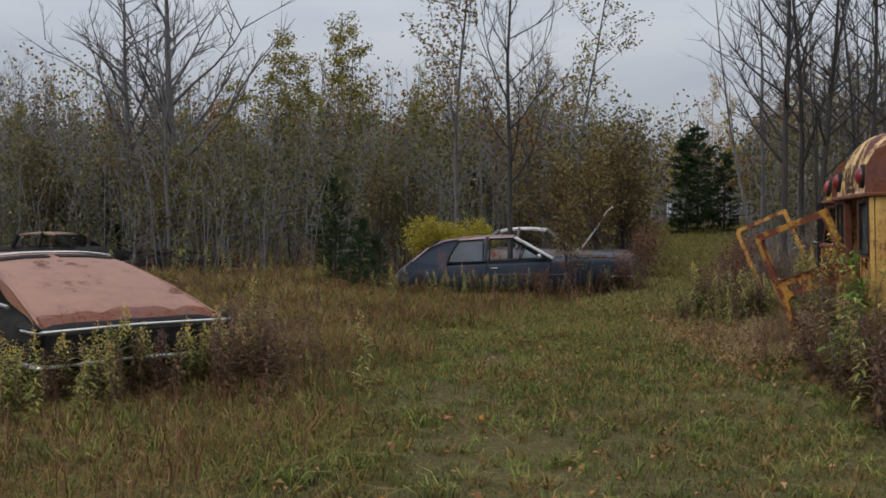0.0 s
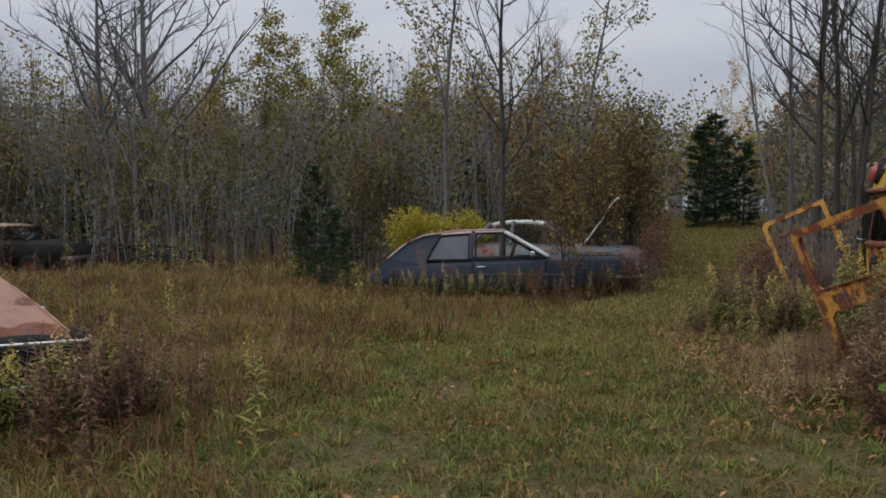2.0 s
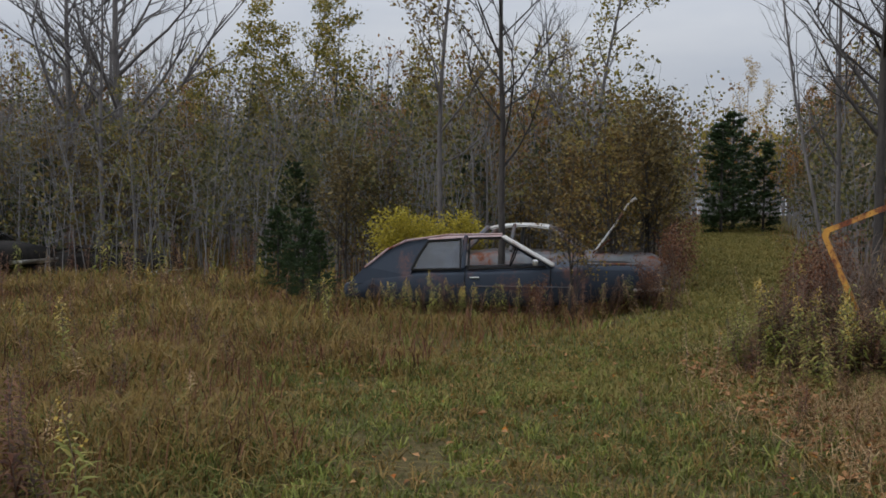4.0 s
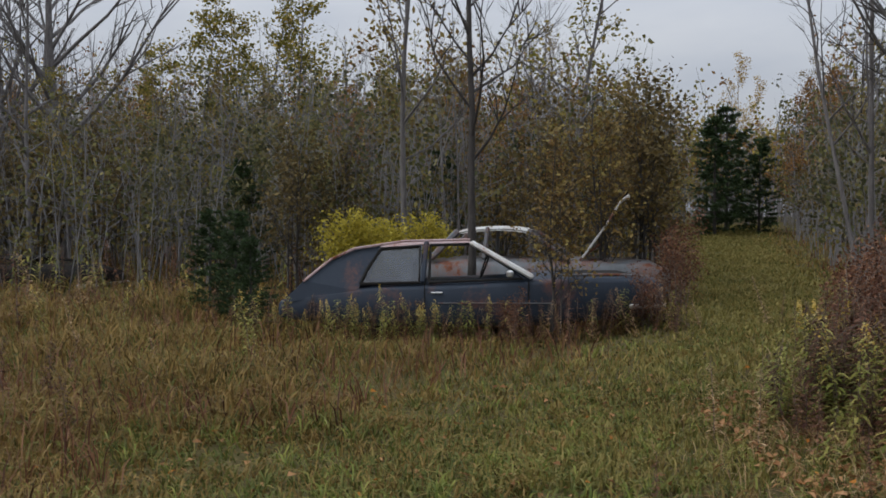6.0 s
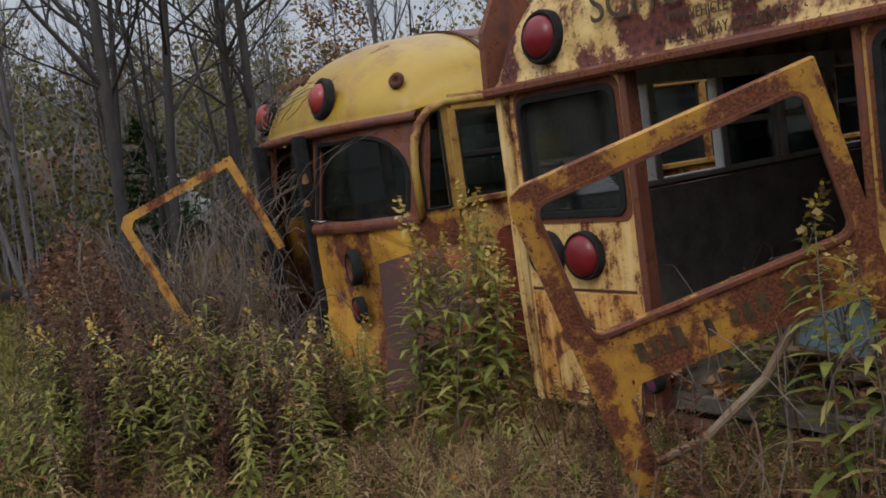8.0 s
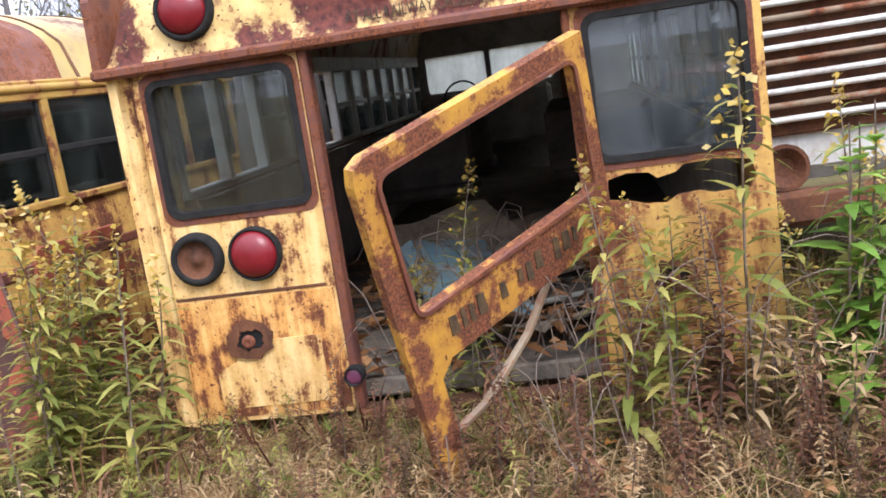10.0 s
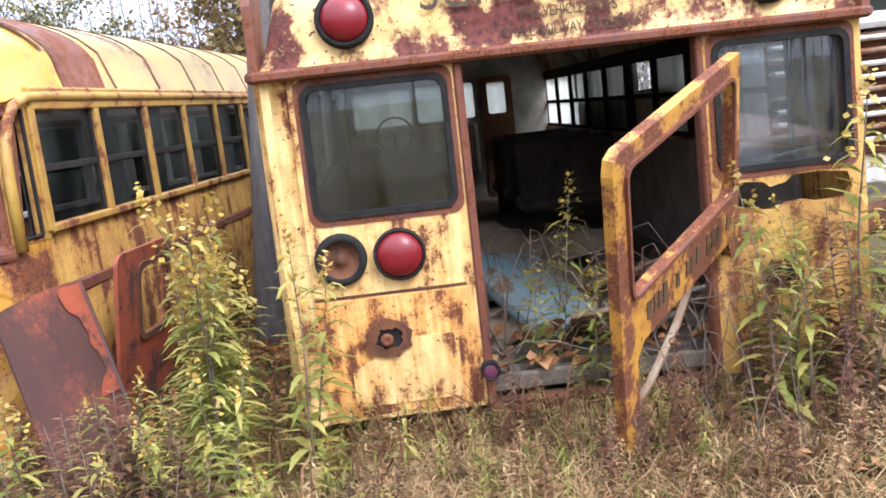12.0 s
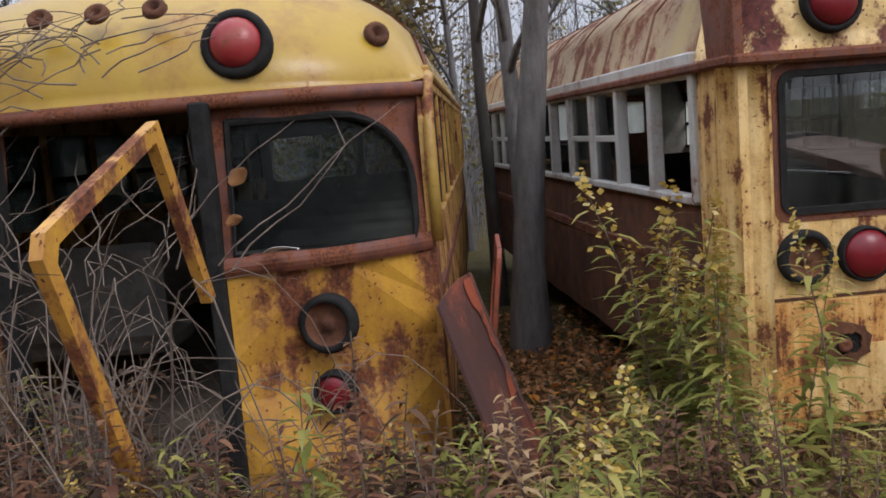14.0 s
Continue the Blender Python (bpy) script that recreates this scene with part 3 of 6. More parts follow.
def build_pale_bus():
    """The bus whose rear stands open, its emergency door hanging off the hinge."""
    bus = thing("school_bus", pose(4.59, 10.45, 0, 0.5, -1.7, -15.6), "rusted pale yellow school bus with its rear door hanging open", "bus", "derelict school buses")
    half, eave, floor = 1.25, 1.93, 0.44
    L = 7.6
    face = lambda a, b, d: (d - 0.02 + 0.0 * b, a, b)
    # rear wall: screen-left panel with its window, screen-right panel with its window
    pl = part("rear_panel", Geo().plate([(0.45, floor), (1.17, floor), (1.23, floor + 0.05), (1.25, 1.0), (1.25, eave), (0.45, eave)], [rrect(0.5, 1.32, 1.09, 1.86, 0.05)], 0.04, face), YELLOW_PALE, bus, "pale yellow rear panel with rust runs")
    pr = part("rear_panel", Geo().plate([(-1.25, floor), (-0.56, floor), (-0.56, eave), (-1.25, eave)], [rrect(-1.19, 1.33, -0.62, 1.86, 0.05), [(-0.64, 1.17), (-0.65, 1.25), (-0.72, 1.268), (-0.8, 1.26), (-0.83, 1.235), (-0.9, 1.25), (-0.93, 1.275), (-1.05, 1.28), (-1.17, 1.265), (-1.19, 1.2), (-1.16, 1.155), (-1.04, 1.15), (-0.98, 1.165), (-0.9, 1.16), (-0.86, 1.135), (-0.78, 1.14), (-0.73, 1.155)]], 0.04, face), YELLOW_DIRTY, bus, "dirty yellow rear panel with a torn slot")
    for p, (a, b), mat in ((pl, (0.5, 1.09), GLASS), (pr, (-1.19, -0.62), GLASS_MILK)):
        pane = part("rear_window_pane", Geo().plate(rrect(a + 0.01, 1.325, b - 0.01, 1.855, 0.05), [], 0.006, lambda y, z, d: (d + 0.012 * (z - 1.3), y, z)), mat, p)
        pane.visible_shadow = False
        part("rubber_gasket", Geo().plate(rrect(a - 0.008, 1.312, b + 0.008, 1.868, 0.056), [rrect(a + 0.018, 1.338, b - 0.018, 1.842, 0.04)], 0.03, lambda y, z, d: (d - 0.034, y, z)), RUBBER, p, "black rubber window gasket")
    for a, b in ((0.47, 1.12), (-1.22, -0.59)):
        part("window_rust", Geo().plate(rrect(a, 1.285, b, 1.895, 0.05), [rrect(a + 0.026, 1.316, b - 0.026, 1.864, 0.055)], 0.004, lambda y, z, d: (-0.0245 + d, y, z)), MAROON, bus, "rusted rim round the rear window")
    # seams, hatch outline and drip edge on the open-side panel
    part("panel_seam", Geo().box((-0.026, 0.5, 0.975), (-0.018, 1.2, 0.987), 0.002), RUST, pl)
    part("lower_skin", Geo().plate([(0.475, 0.46), (1.18, 0.46), (1.2, 0.6), (1.2, 0.965), (0.475, 0.965)], [], 0.004, lambda y, z, d: (-0.0245 + d, y, z)), YELLOW_WORN, pl, "rust-stained lower skin")
    part("hatch", Geo().plate([(0.56, 0.5), (1.02, 0.5), (1.02, 0.66), (0.93, 0.7), (0.9, 0.78), (0.56, 0.78)], [], 0.008, lambda y, z, d: (-0.03 + d, y, z)), YELLOW_PALE, pl)
    part("corner_post", Geo().grid(lambda u, v: (-0.02 + 0.13 * (1 - math.cos(u * 1.57)), 1.14 + 0.13 * math.sin(u * 1.57), floor + v * (eave - floor)), 8, 6, 0.02), YELLOW_PALE, bus, "", True)
    part("door_jamb", Geo().box((-0.035, 0.425, floor), (0.05, 0.462, eave), 0.008), MAROON, bus, "rusted door jamb")
    part("door_jamb", Geo().box((-0.035, -0.575, floor), (0.05, -0.545, eave), 0.008), MAROON, bus, "rusted door jamb")
    lamp(bus, "turn_lamp", (-0.03, 1.01, 1.145), (-1, 0, 0), 0.078, None, 0.032, label="black lamp bezel with the lens gone")
    lamp(bus, "tail_lamp", (-0.03, 0.765, 1.14), (-1, 0, 0), 0.098, LENS, 0.012, 0.06, "red domed tail lamp")
    rust_hole(bus, 0.85, 0.79, 0.1, 4)
    rust_hole(bus, -0.86, 0.86, 0.085, 9)
    lamp(bus, "reflector", (-0.05, 0.44, 0.6), (-1, 0, 0), 0.035, PINK_LENS, 0.006, 0.012, "small faded magenta reflector at the door sill")
    # the domed cap over the rear with its brow
    def cap(u, v):
        t = u * math.pi / 2
        y = half * (2 * v - 1)
        x = 0.45 - 0.47 * math.cos(t) ** 0.62
        return (x, y * (1.0 - 0.0 * u), eave + 0.01 + 0.66 * math.sin(t) ** 0.9 * arch(y, half, 3.2))
    part("rear_cap", Geo().grid(cap, 14, 30, 0.02), YELLOW_RUST, bus, "yellow cap eaten by rust, with worn lettering", True)
    part("rear_brow", Geo().box((-0.075, -half - 0.03, eave - 0.035), (0.03, half + 0.03, eave + 0.012), 0.012), MAROON, bus, "rusted brow above the rear door")
    for s in (1, -1):
        side = [(-0.065, eave - 0.02), (0.22, eave - 0.02), (0.3, 2.3), (0.2, 2.42), (0.04, 2.36), (-0.05, 2.2)]
        part("cap_flange", Geo().plate(side, [], 0.035, lambda a, b, d: (a, s * (half - 0.01) + s * d, b)), MAROON, bus, "rust-brown end plate of the rear cap")
        lamp(bus, "warning_lamp", (-0.018, 0.875 * s, 2.115), (-1, 0, 0.1), 0.098, LENS, 0.022, 0.065, "round red warning lamp with a black hood")
    words("THIS VEHICLE STOPS", 0.062, LETTER, bus, pose(-0.031, -0.03, 2.04, 90, 0, -90), "worn black lettering", 0.72)
    words("AT ALL RAILWAY CROSSINGS", 0.062, LETTER, bus, pose(-0.027, -0.04, 1.968, 90, 0, -90), "worn black lettering", 0.7)
    words("SCHOOL BUS", 0.2, LETTER, bus, pose(-0.034, 0.0, 2.115, 86, 0, -90), "large worn black lettering", 0.95)
    part("roof", roof_geo(0.4, L, half, eave, 0.67), ROOF_PAINT, bus, "flaking yellow roof with rust runs", True)
    for i in range(10):
        x = 0.45 + i * 0.78
        part("roof_rib", Geo().grid(lambda u, v: (x - 0.02 + 0.04 * u, (half + 0.004) * (2 * v - 1), eave + 0.678 * arch((half) * (2 * v - 1), half)), 2, 24, 0.012), MAROON, bus, "", True)
    part("drip_rail", Geo().box((-0.05, half - 0.01, eave - 0.03), (L, half + 0.05, eave + 0.012), 0.01), MAROON, bus)
    part("drip_rail", Geo().box((-0.05, -half - 0.05, eave - 0.03), (L, -half + 0.01, eave + 0.012), 0.01), MAROON, bus)
    part("side_panel", Geo().box((0.1, half - 0.03, floor), (0.42, half + 0.002, eave - 0.02), 0.006), YELLOW_PALE, bus)
    side_wall(bus, half - 0.012, 0.45, L, 1.345, 1.905, floor + 0.02, RUST, WHITE_PAINT, 12, (0, 1, 4), True, WHITE_PAINT, glass_mat=GLASS_SIDE)
    side_wall(bus, -half + 0.012, 0.62, L, 1.345, 1.905, floor + 0.02, YELLOW_DIRTY, RUBBER, 9, (0, 1, 3), True, RUBBER, glass_mat=GLASS_FROST, keep_sash=True)
    part("side_panel", Geo().box((0.03, -half - 0.002, floor), (0.62, -half + 0.03, eave - 0.02), 0.006), YELLOW_DIRTY, bus)
    part("bus_floor", Geo().box((0.06, -half + 0.05, floor + 0.02), (L, half - 0.06, floor + 0.1), 0.01), FLOORING, bus)
    part("inner_lining", Geo().box((0.5, -half + 0.05, floor + 0.1), (L - 0.1, -half + 0.075, 1.33), 0.004), INSIDE, bus)
    part("inner_lining", Geo().box((0.5, half - 0.085, floor + 0.1), (L - 0.1, half - 0.06, 1.33), 0.004), INSIDE, bus)
    front = [(-half + 0.03, floor), (half - 0.03, floor)] + [(y, eave + 0.66 * arch(y, half)) for y in np.linspace(half - 0.03, -half + 0.03, 19)]
    part("front_wall", Geo().plate(front, [rrect(-0.34, 1.54, 0.36, 1.96, 0.04), rrect(0.42, 1.54, 1.12, 1.96, 0.04), rrect(-0.72, 1.56, -0.5, 1.93, 0.03)], 0.05, lambda y, z, d: (L - 0.06 + d, y, z)), INSIDE, bus)
    for a, b in ((-0.34, 0.36), (0.42, 1.12), (-0.72, -0.5)):
        part("windscreen", Geo().box((L - 0.04, a - 0.01, 1.53), (L - 0.034, b + 0.01, 1.97), 0), GLASS_FROST, bus, "grimy pale windscreen glass").visible_shadow = False
    part("door_surround", Geo().plate(rrect(-0.8, 0.6, -0.42, 2.0, 0.05), [rrect(-0.72, 1.56, -0.5, 1.93, 0.03)], 0.03, lambda y, z, d: (L - 0.1 + d, y, z)), RUST, bus, "rust-brown service door")
    part("partition", Geo().box((L - 1.5, -1.12, floor + 0.1), (L - 1.46, -0.35, 1.3), 0.01), RUST, bus, "rust-brown partition behind the driver's door")
    part("dashboard", Geo().box((L - 0.6, -0.3, 0.9), (L - 0.1, half - 0.08, 1.5), 0.04), INSIDE, bus)
    wheel = Geo()
    ring = [(L - 0.75 + 0.08 * math.sin(w), 0.66 + 0.2 * math.cos(w), 1.46 + 0.19 * math.sin(w)) for w in np.linspace(0, 2 * math.pi, 22)]
    wheel.tube(ring, [0.012] * 22, 6, False)
    wheel.tube([ring[0], ring[11]], [0.01, 0.01], 5)
    wheel.tube([(L - 0.75, 0.66, 1.46), (L - 0.45, 0.66, 1.2)], [0.02, 0.02], 6)
    part("steering_wheel", wheel, RUBBER, bus, "thin black steering wheel")
    bus_seats(bus, floor + 0.1, [3.9, 4.8, 5.7], OLD_VINYL)
    part("bumper_stub", Geo().box((-0.05, -0.55, 0.39), (0.05, 0.45, 0.45), 0.012), RUST, bus)
    inv = bus.matrix_world.inverted()
    drooping_door(bus, inv @ Vector((4.05, 9.97, 1.79)), inv @ Vector((3.575, 10.82, 1.485)), inv @ Vector((3.80, 10.68, 0.97)), 1.02, 0.57, 0.78, 1.3, 0.86, DOOR_PAINT, True)
    rod = [inv @ Vector(q) for q in ((4.0, 10.65, 0.46), (4.1, 10.45, 0.56), (4.18, 10.25, 0.76), (4.2, 10.12, 0.98))]
    part("door_stay", Geo().tube(rod, [0.017, 0.016, 0.017, 0.015], 8), TAN_PAINT, bus, "flaking pale stay rod under the door")
    return bus


pale_bus = build_pale_bus()


def seat_heap():
    """Loose seat cushions and sheet scraps tipped inside the doorway."""
    m = pale_bus.matrix_world
    c = thing("bus_seat_cushion", m @ pose(1.0, 0.1, 0.62, 12, -22, 25), "faded blue vinyl seat cushion on the bus floor", "seat cushion")
    part("cushion", Geo().box((-0.4, -0.26, 0), (0.4, 0.26, 0.14), 0.05), SEAT_BLUE, c)
    for k, (x, y, z, rx, ry, rz) in enumerate(((0.9, -0.3, 0.56, 8, 14, 50), (0.6, -0.15, 0.56, -6, 20, -10), (1.7, 0.2, 0.6, 20, -8, 30), (1.6, -0.5, 0.58, 4, 12, 80))):
        s = thing("plank", m @ pose(x, y, z, rx, ry, rz), "weathered loose board on the bus floor", "board", "loose boards in the bus")
        part("board", Geo().box((-0.55, -0.11, 0), (0.55, 0.11, 0.025), 0.006), TAN_PAINT if k % 2 else INSIDE_LIGHT, s)


def card_sheet(at, turn, w, d, seed):
    """A buckled sheet of cardboard or board lying on the bus floor."""
    rng = random.Random(seed)
    a, b = rng.uniform(2, 4), rng.uniform(2, 5)
    c = thing("cardboard_sheet", pale_bus.matrix_world @ pose(*at, *turn), "buckled brown cardboard sheet on the bus floor", "cardboard", "cardboard scraps")
    part("sheet", Geo().grid(lambda u, v: (w * (u - 0.5) + 0.03 * math.sin(v * 7), d * (v - 0.5) + 0.02 * math.sin(u * 9), 0.07 * math.sin(u * a) * math.cos(v * b) + 0.05 * abs(u - 0.45)), 10, 8, 0.008), CARD, c)


seat_heap()
card_sheet((1.75, 0.25, 0.74), (4, -10, 20), 1.3, 0.8, 1)
card_sheet((2.6, -0.1, 0.62), (-3, 6, 70), 1.2, 0.7, 2)
card_sheet((0.5, -0.3, 0.58), (6, 12, -30), 0.6, 0.4, 3)
card_sheet((0.75, 0.25, 0.57), (-8, 10, 45), 0.5, 0.35, 4)


def build_round_bus():
    """The older bus with the rounded back, half sunk in brush."""
    bus = thing("school_bus", pose(5.8, 13.87, 0, 0, -1.7, -23), "old round-backed yellow school bus, maroon with rust", "bus", "derelict school buses")
    half, eave, sill, floor = 1.2, 1.94, 1.34, 0.4
    rail = 2.0          # the drip rail along the sides stands a little above the rear brow
    L = 7.5

    def bulge(y):
        return -0.2 + 0.42 * (abs(y) / half) ** 3.2

    def back(a, b, d):
        lean = 0.1 * smooth_step(1.2, 2.0, b)
        return (bulge(a) + float(lean) + d, a, b)

    def fine_loop(pts, step=0.12):
        out = []
        for i, p in enumerate(pts):
            q = pts[(i + 1) % len(pts)]
            n = max(1, int(math.hypot(q[0] - p[0], q[1] - p[1]) / step))
            out += [(p[0] + (q[0] - p[0]) * k / n, p[1] + (q[1] - p[1]) * k / n) for k in range(n)]
        return out

    def swoop(s):
        """The window opening with a large outer upper corner."""
        pts = [(0.47, sill + 0.03), (1.12, sill + 0.0)]
        pts += [(1.13 - 0.0 * k, sill + 0.06 + 0.06 * k) for k in range(1)]
        pts += [(0.86 + 0.27 * math.cos(w), 1.56 + 0.3 * math.sin(w)) for w in np.linspace(0.0, 1.57, 8)]
        pts += [(0.47, 1.86)]
        pts = [(s * a, b) for a, b in pts]
        return pts if s > 0 else pts[::-1]

    lower = lambda s: fine_loop([(s * 0.4, sill), (s * 0.4, floor), (s * 1.19, floor), (s * 1.2, sill)])
    upper = lambda s: fine_loop([(s * 0.4, sill + 0.004), (s * 1.2, sill + 0.004), (s * 1.2, eave), (s * 0.4, eave)])
    for s in (-1, 1):
        low = part("rear_panel", Geo().plate(lower(s), [], 0.03, back), YELLOW, bus, "yellow lower rear panel with rust runs")
        up = part("window_surround", Geo().plate(upper(s), [fine_loop(swoop(s), 0.08)], 0.035, back), MAROON, bus, "maroon rusted surround of the rear window")
        pane = part("rear_window_pane", Geo().plate(fine_loop(swoop(s), 0.1), [], 0.005, lambda a, b, d: back(a, b, d + 0.022)), GLASS_DARK, up)
        pane.visible_shadow = False
        rim = Geo()
        loop = swoop(s)
        rim.tube([Vector(back(*p, -0.004)) for p in loop + loop[:2]], [0.016] * (len(loop) + 2), 6, False)
        part("rubber_gasket", rim, RUBBER, up, "black rubber window gasket")
        part("belt_rail", Geo().grid(lambda u, v: back(s * (0.4 + u * 0.8), sill - 0.05 + 0.07 * v, -0.014 - 0.014 * math.sin(v * 3.14)), 10, 4, 0.02), MAROON, bus)
        lamp(bus, "socket_lamp", Vector(back(s * 0.78, 1.07, -0.01)), (-1, -0.2 * s, 0), 0.085, None, 0.03, label="rusted empty lamp bezel")
        lamp(bus, "tail_lamp", Vector(back(s * 0.78, 0.8, -0.01)), (-1, -0.2 * s, 0), 0.07, LENS, 0.015, 0.03, "small dull red tail lamp")
        part("door_jamb", Geo().box((-0.23, s * 0.4 - 0.03, floor), (-0.14, s * 0.4 + 0.03, eave), 0.008), RUBBER, bus)

    def cap(u, v):
        t = u * math.pi / 2
        y = half * (2 * v - 1)
        edge = bulge(y) + 0.1
        x = 0.95 - (0.95 - edge) * math.cos(t) ** 0.9
        base = eave + 0.01 + (rail - eave) * float(smooth_step(0.1, 0.5, x))
        return (x, y, base + 0.55 * math.sin(t) ** 0.95 * arch(y, half, 2.3))
    part("rear_dome", Geo().grid(cap, 16, 32, 0.02), YELLOW_CLEAN, bus, "bright yellow domed rear roof", True)
    part("rear_brow", Geo().grid(lambda u, v: (bulge(half * (2 * v - 1)) + 0.06 + 0.03 * math.cos(u * 6.28), half * (2 * v - 1), eave + 0.03 * math.sin(u * 6.28)), 8, 30), MAROON, bus, "rusted rain brow", True)
    for s in (-1, 1):
        at = (bulge(0.53) + 0.1 + 0.035, 0.53 * s, 2.15)
        lamp(bus, "warning_lamp", at, (-1, 0, 0.25), 0.1, LENS_FADED, 0.035, 0.075, "faded red warning lamp, bleached white on top")
        m = Geo().lathe([(0, 0.055), (0.02, 0.05), (0.028, 0.03), (0.02, 0.022), (-0.01, 0.0)], (0.26, 1.03 * s, 2.17), (-1, 0.55 * -s * -1, 0.45), 16)
        part("marker_lamp", m, RUST, bus, "rusted clearance lamp mount", True)
    for y in (-0.14, 0.0, 0.14):
        part("marker_lamp", Geo().lathe([(0, 0.05), (0.02, 0.045), (0.026, 0.028), (0.015, 0.02), (-0.01, 0)], (0.0, y * 1.6, 2.31), (-1, 0, 0.8), 16), RUST, bus, "rusted clearance lamp mount", True)
    part("roof", roof_geo(0.9, L, half, rail, 0.56), ROOF_ROUND, bus, "weathered yellow roof with rust stains", True)
    part("roof_band", Geo().grid(lambda u, v: (0.92 + 0.5 * u + 0.05 * math.sin(v * 23), (half + 0.004) * (2 * v - 1), rail + 0.564 * arch(half * (2 * v - 1), half)), 4, 40, 0.006), MAROON, bus, "maroon rusted roof band", True)
    for i in range(10):
        x = 0.88 + i * 0.7
        part("roof_rib", Geo().grid(lambda u, v: (x + 0.028 * u, (half + 0.005) * (2 * v - 1), rail + 0.567 * arch(half * (2 * v - 1), half)), 2, 24, 0.01), RUST, bus, "", True)
    for s in (-1, 1):
        # a yellow drip rail that sweeps down round the quarter window
        sweep = [(0.2, sill - 0.02), (0.2, 1.62), (0.215, 1.76), (0.26, 1.88), (0.34, 1.96), (0.46, 2.0), (0.7, 2.005), (2.0, 2.005), (L, 2.005)]
        part("drip_rail", Geo().tube([(a, s * (half + 0.012), b) for a, b in sweep], [0.026] * len(sweep), 8), DRIP_YELLOW, bus, "yellow drip rail sweeping round the quarter window", True)
        part("quarter_panel", Geo().plate([(0.2, floor), (0.47, floor), (0.47, sill), (0.2, sill)], [], 0.03, lambda a, b, d: (a, s * (half - 0.03) + s * d, b)), YELLOW, bus)
        archw = [(0.245, sill + 0.03), (0.42, sill + 0.03), (0.42, 1.95), (0.37, 1.94), (0.3, 1.87), (0.26, 1.77), (0.245, 1.65)]
        qs = part("quarter_surround", Geo().plate([(0.2, sill + 0.003), (0.5, sill + 0.003), (0.5, 2.0), (0.4, 1.99), (0.3, 1.94), (0.22, 1.82), (0.2, 1.65)], [archw], 0.03, lambda a, b, d: (a, s * (half - 0.03) + s * d, b)), DRIP_YELLOW, bus)
        part("window_rim", Geo().tube([(a, s * (half + 0.002), b) for a, b in archw + archw[:2]], [0.01] * (len(archw) + 2), 6, False), RUBBER, qs, "black rim of the quarter window")
        part("window_pane", Geo().plate(archw, [], 0.005, lambda a, b, d: (a, s * (half - 0.02) + d, b)), GLASS_DARK, qs).visible_shadow = False
        side_wall(bus, s * (half - 0.015), 0.5, L, 1.375, 1.96, floor, YELLOW_DIRTY, DRIP_YELLOW, 10, (), True, RUBBER, glass_mat=GLASS_SIDE)
    part("bus_floor", Geo().box((0.28, -half + 0.06, floor), (L, half - 0.06, floor + 0.1), 0.01), FLOORING, bus)
    part("front_wall", Geo().plate([(-half + 0.03, floor), (half - 0.03, floor)] + [(y, rail + 0.55 * arch(y, half)) for y in np.linspace(half - 0.03, -half + 0.03, 19)], [rrect(-1.05, 1.35, -0.05, 1.85, 0.06), rrect(0.05, 1.35, 1.05, 1.85, 0.06)], 0.05, lambda y, z, d: (L - 0.05 + d, y, z)), INSIDE, bus)
    bus_seats(bus, floor + 0.1, [1.2, 2.0, 2.8, 3.6, 4.4, 5.2], INSIDE)
    inv = bus.matrix_world.inverted()
    drooping_door(bus, inv @ Vector((5.0, 13.79, 1.85)), inv @ Vector((4.37, 14.16, 1.53)), inv @ Vector((4.49, 14.08, 1.1)), 0.79, 0.62, 0.8, 0.95, 0.66, YELLOW, False)
    return bus


round_bus = build_round_bus()


def build_fallen_plate():
    """A rusted body panel leaning out from the corner of the round bus."""
    a, b, c = Vector((5.66, 12.5, 1.15)), Vector((5.18, 12.82, 1.1)), Vector((4.86, 12.64, 0.3))
    p = thing("body_panel", Matrix.Translation((5.1, 12.6, 0.3)), "rust-brown sheet metal panel leaning against the bus corner", "metal panel")
    inv = p.matrix_world.inverted()
    fn = lambda u, v: inv @ (a + (b - a) * u + (c - b) * v + Vector((0.05 * math.sin(v * 2.6), 0, 0.02 * math.sin(u * 3))))
    part("sheet", Geo().grid(fn, 6, 10, 0.012), RUST_PLATE, p)
    flake = lambda u, v: fn(0.02 + 0.3 * u * (0.55 + 0.28 * math.sin(v * 6 + 1) + 0.12 * math.sin(v * 14) + 0.04 * math.sin(v * 37)), 0.02 + 0.62 * v) + Vector((-0.005, -0.004, 0.004))
    part("red_paint", Geo().grid(flake, 4, 60, 0.002), RED_FLAKE, p, "flaking red paint along the edge")
    part("folded_edge", Geo().tube([fn(0, v) for v in np.linspace(0, 1, 8)], [0.016] * 8, 6), RUST_PLATE, p)


build_fallen_plate()


def build_red_frame():
    """A flaking red panel with a window opening, leaning on the side of the round bus."""
    p = thing("window_panel", round_bus.matrix_world @ pose(0.55, -1.36, 0.42, 8, 0, 0), "flaking red metal panel with a window opening", "metal panel")
    part("sheet", Geo().plate(rrect(0.0, 0.0, 0.72, 0.8, 0.06), [rrect(0.26, 0.34, 0.62, 0.7, 0.06)], 0.02, lambda a, b, d: (a, d, b)), RED_FLAKE, p)
    part("window_rim", Geo().plate(rrect(0.235, 0.315, 0.645, 0.725, 0.07), [rrect(0.265, 0.345, 0.615, 0.695, 0.06)], 0.02, lambda a, b, d: (a, d - 0.012, b)), RUST, p, "rusted rim of the opening")


build_red_frame()


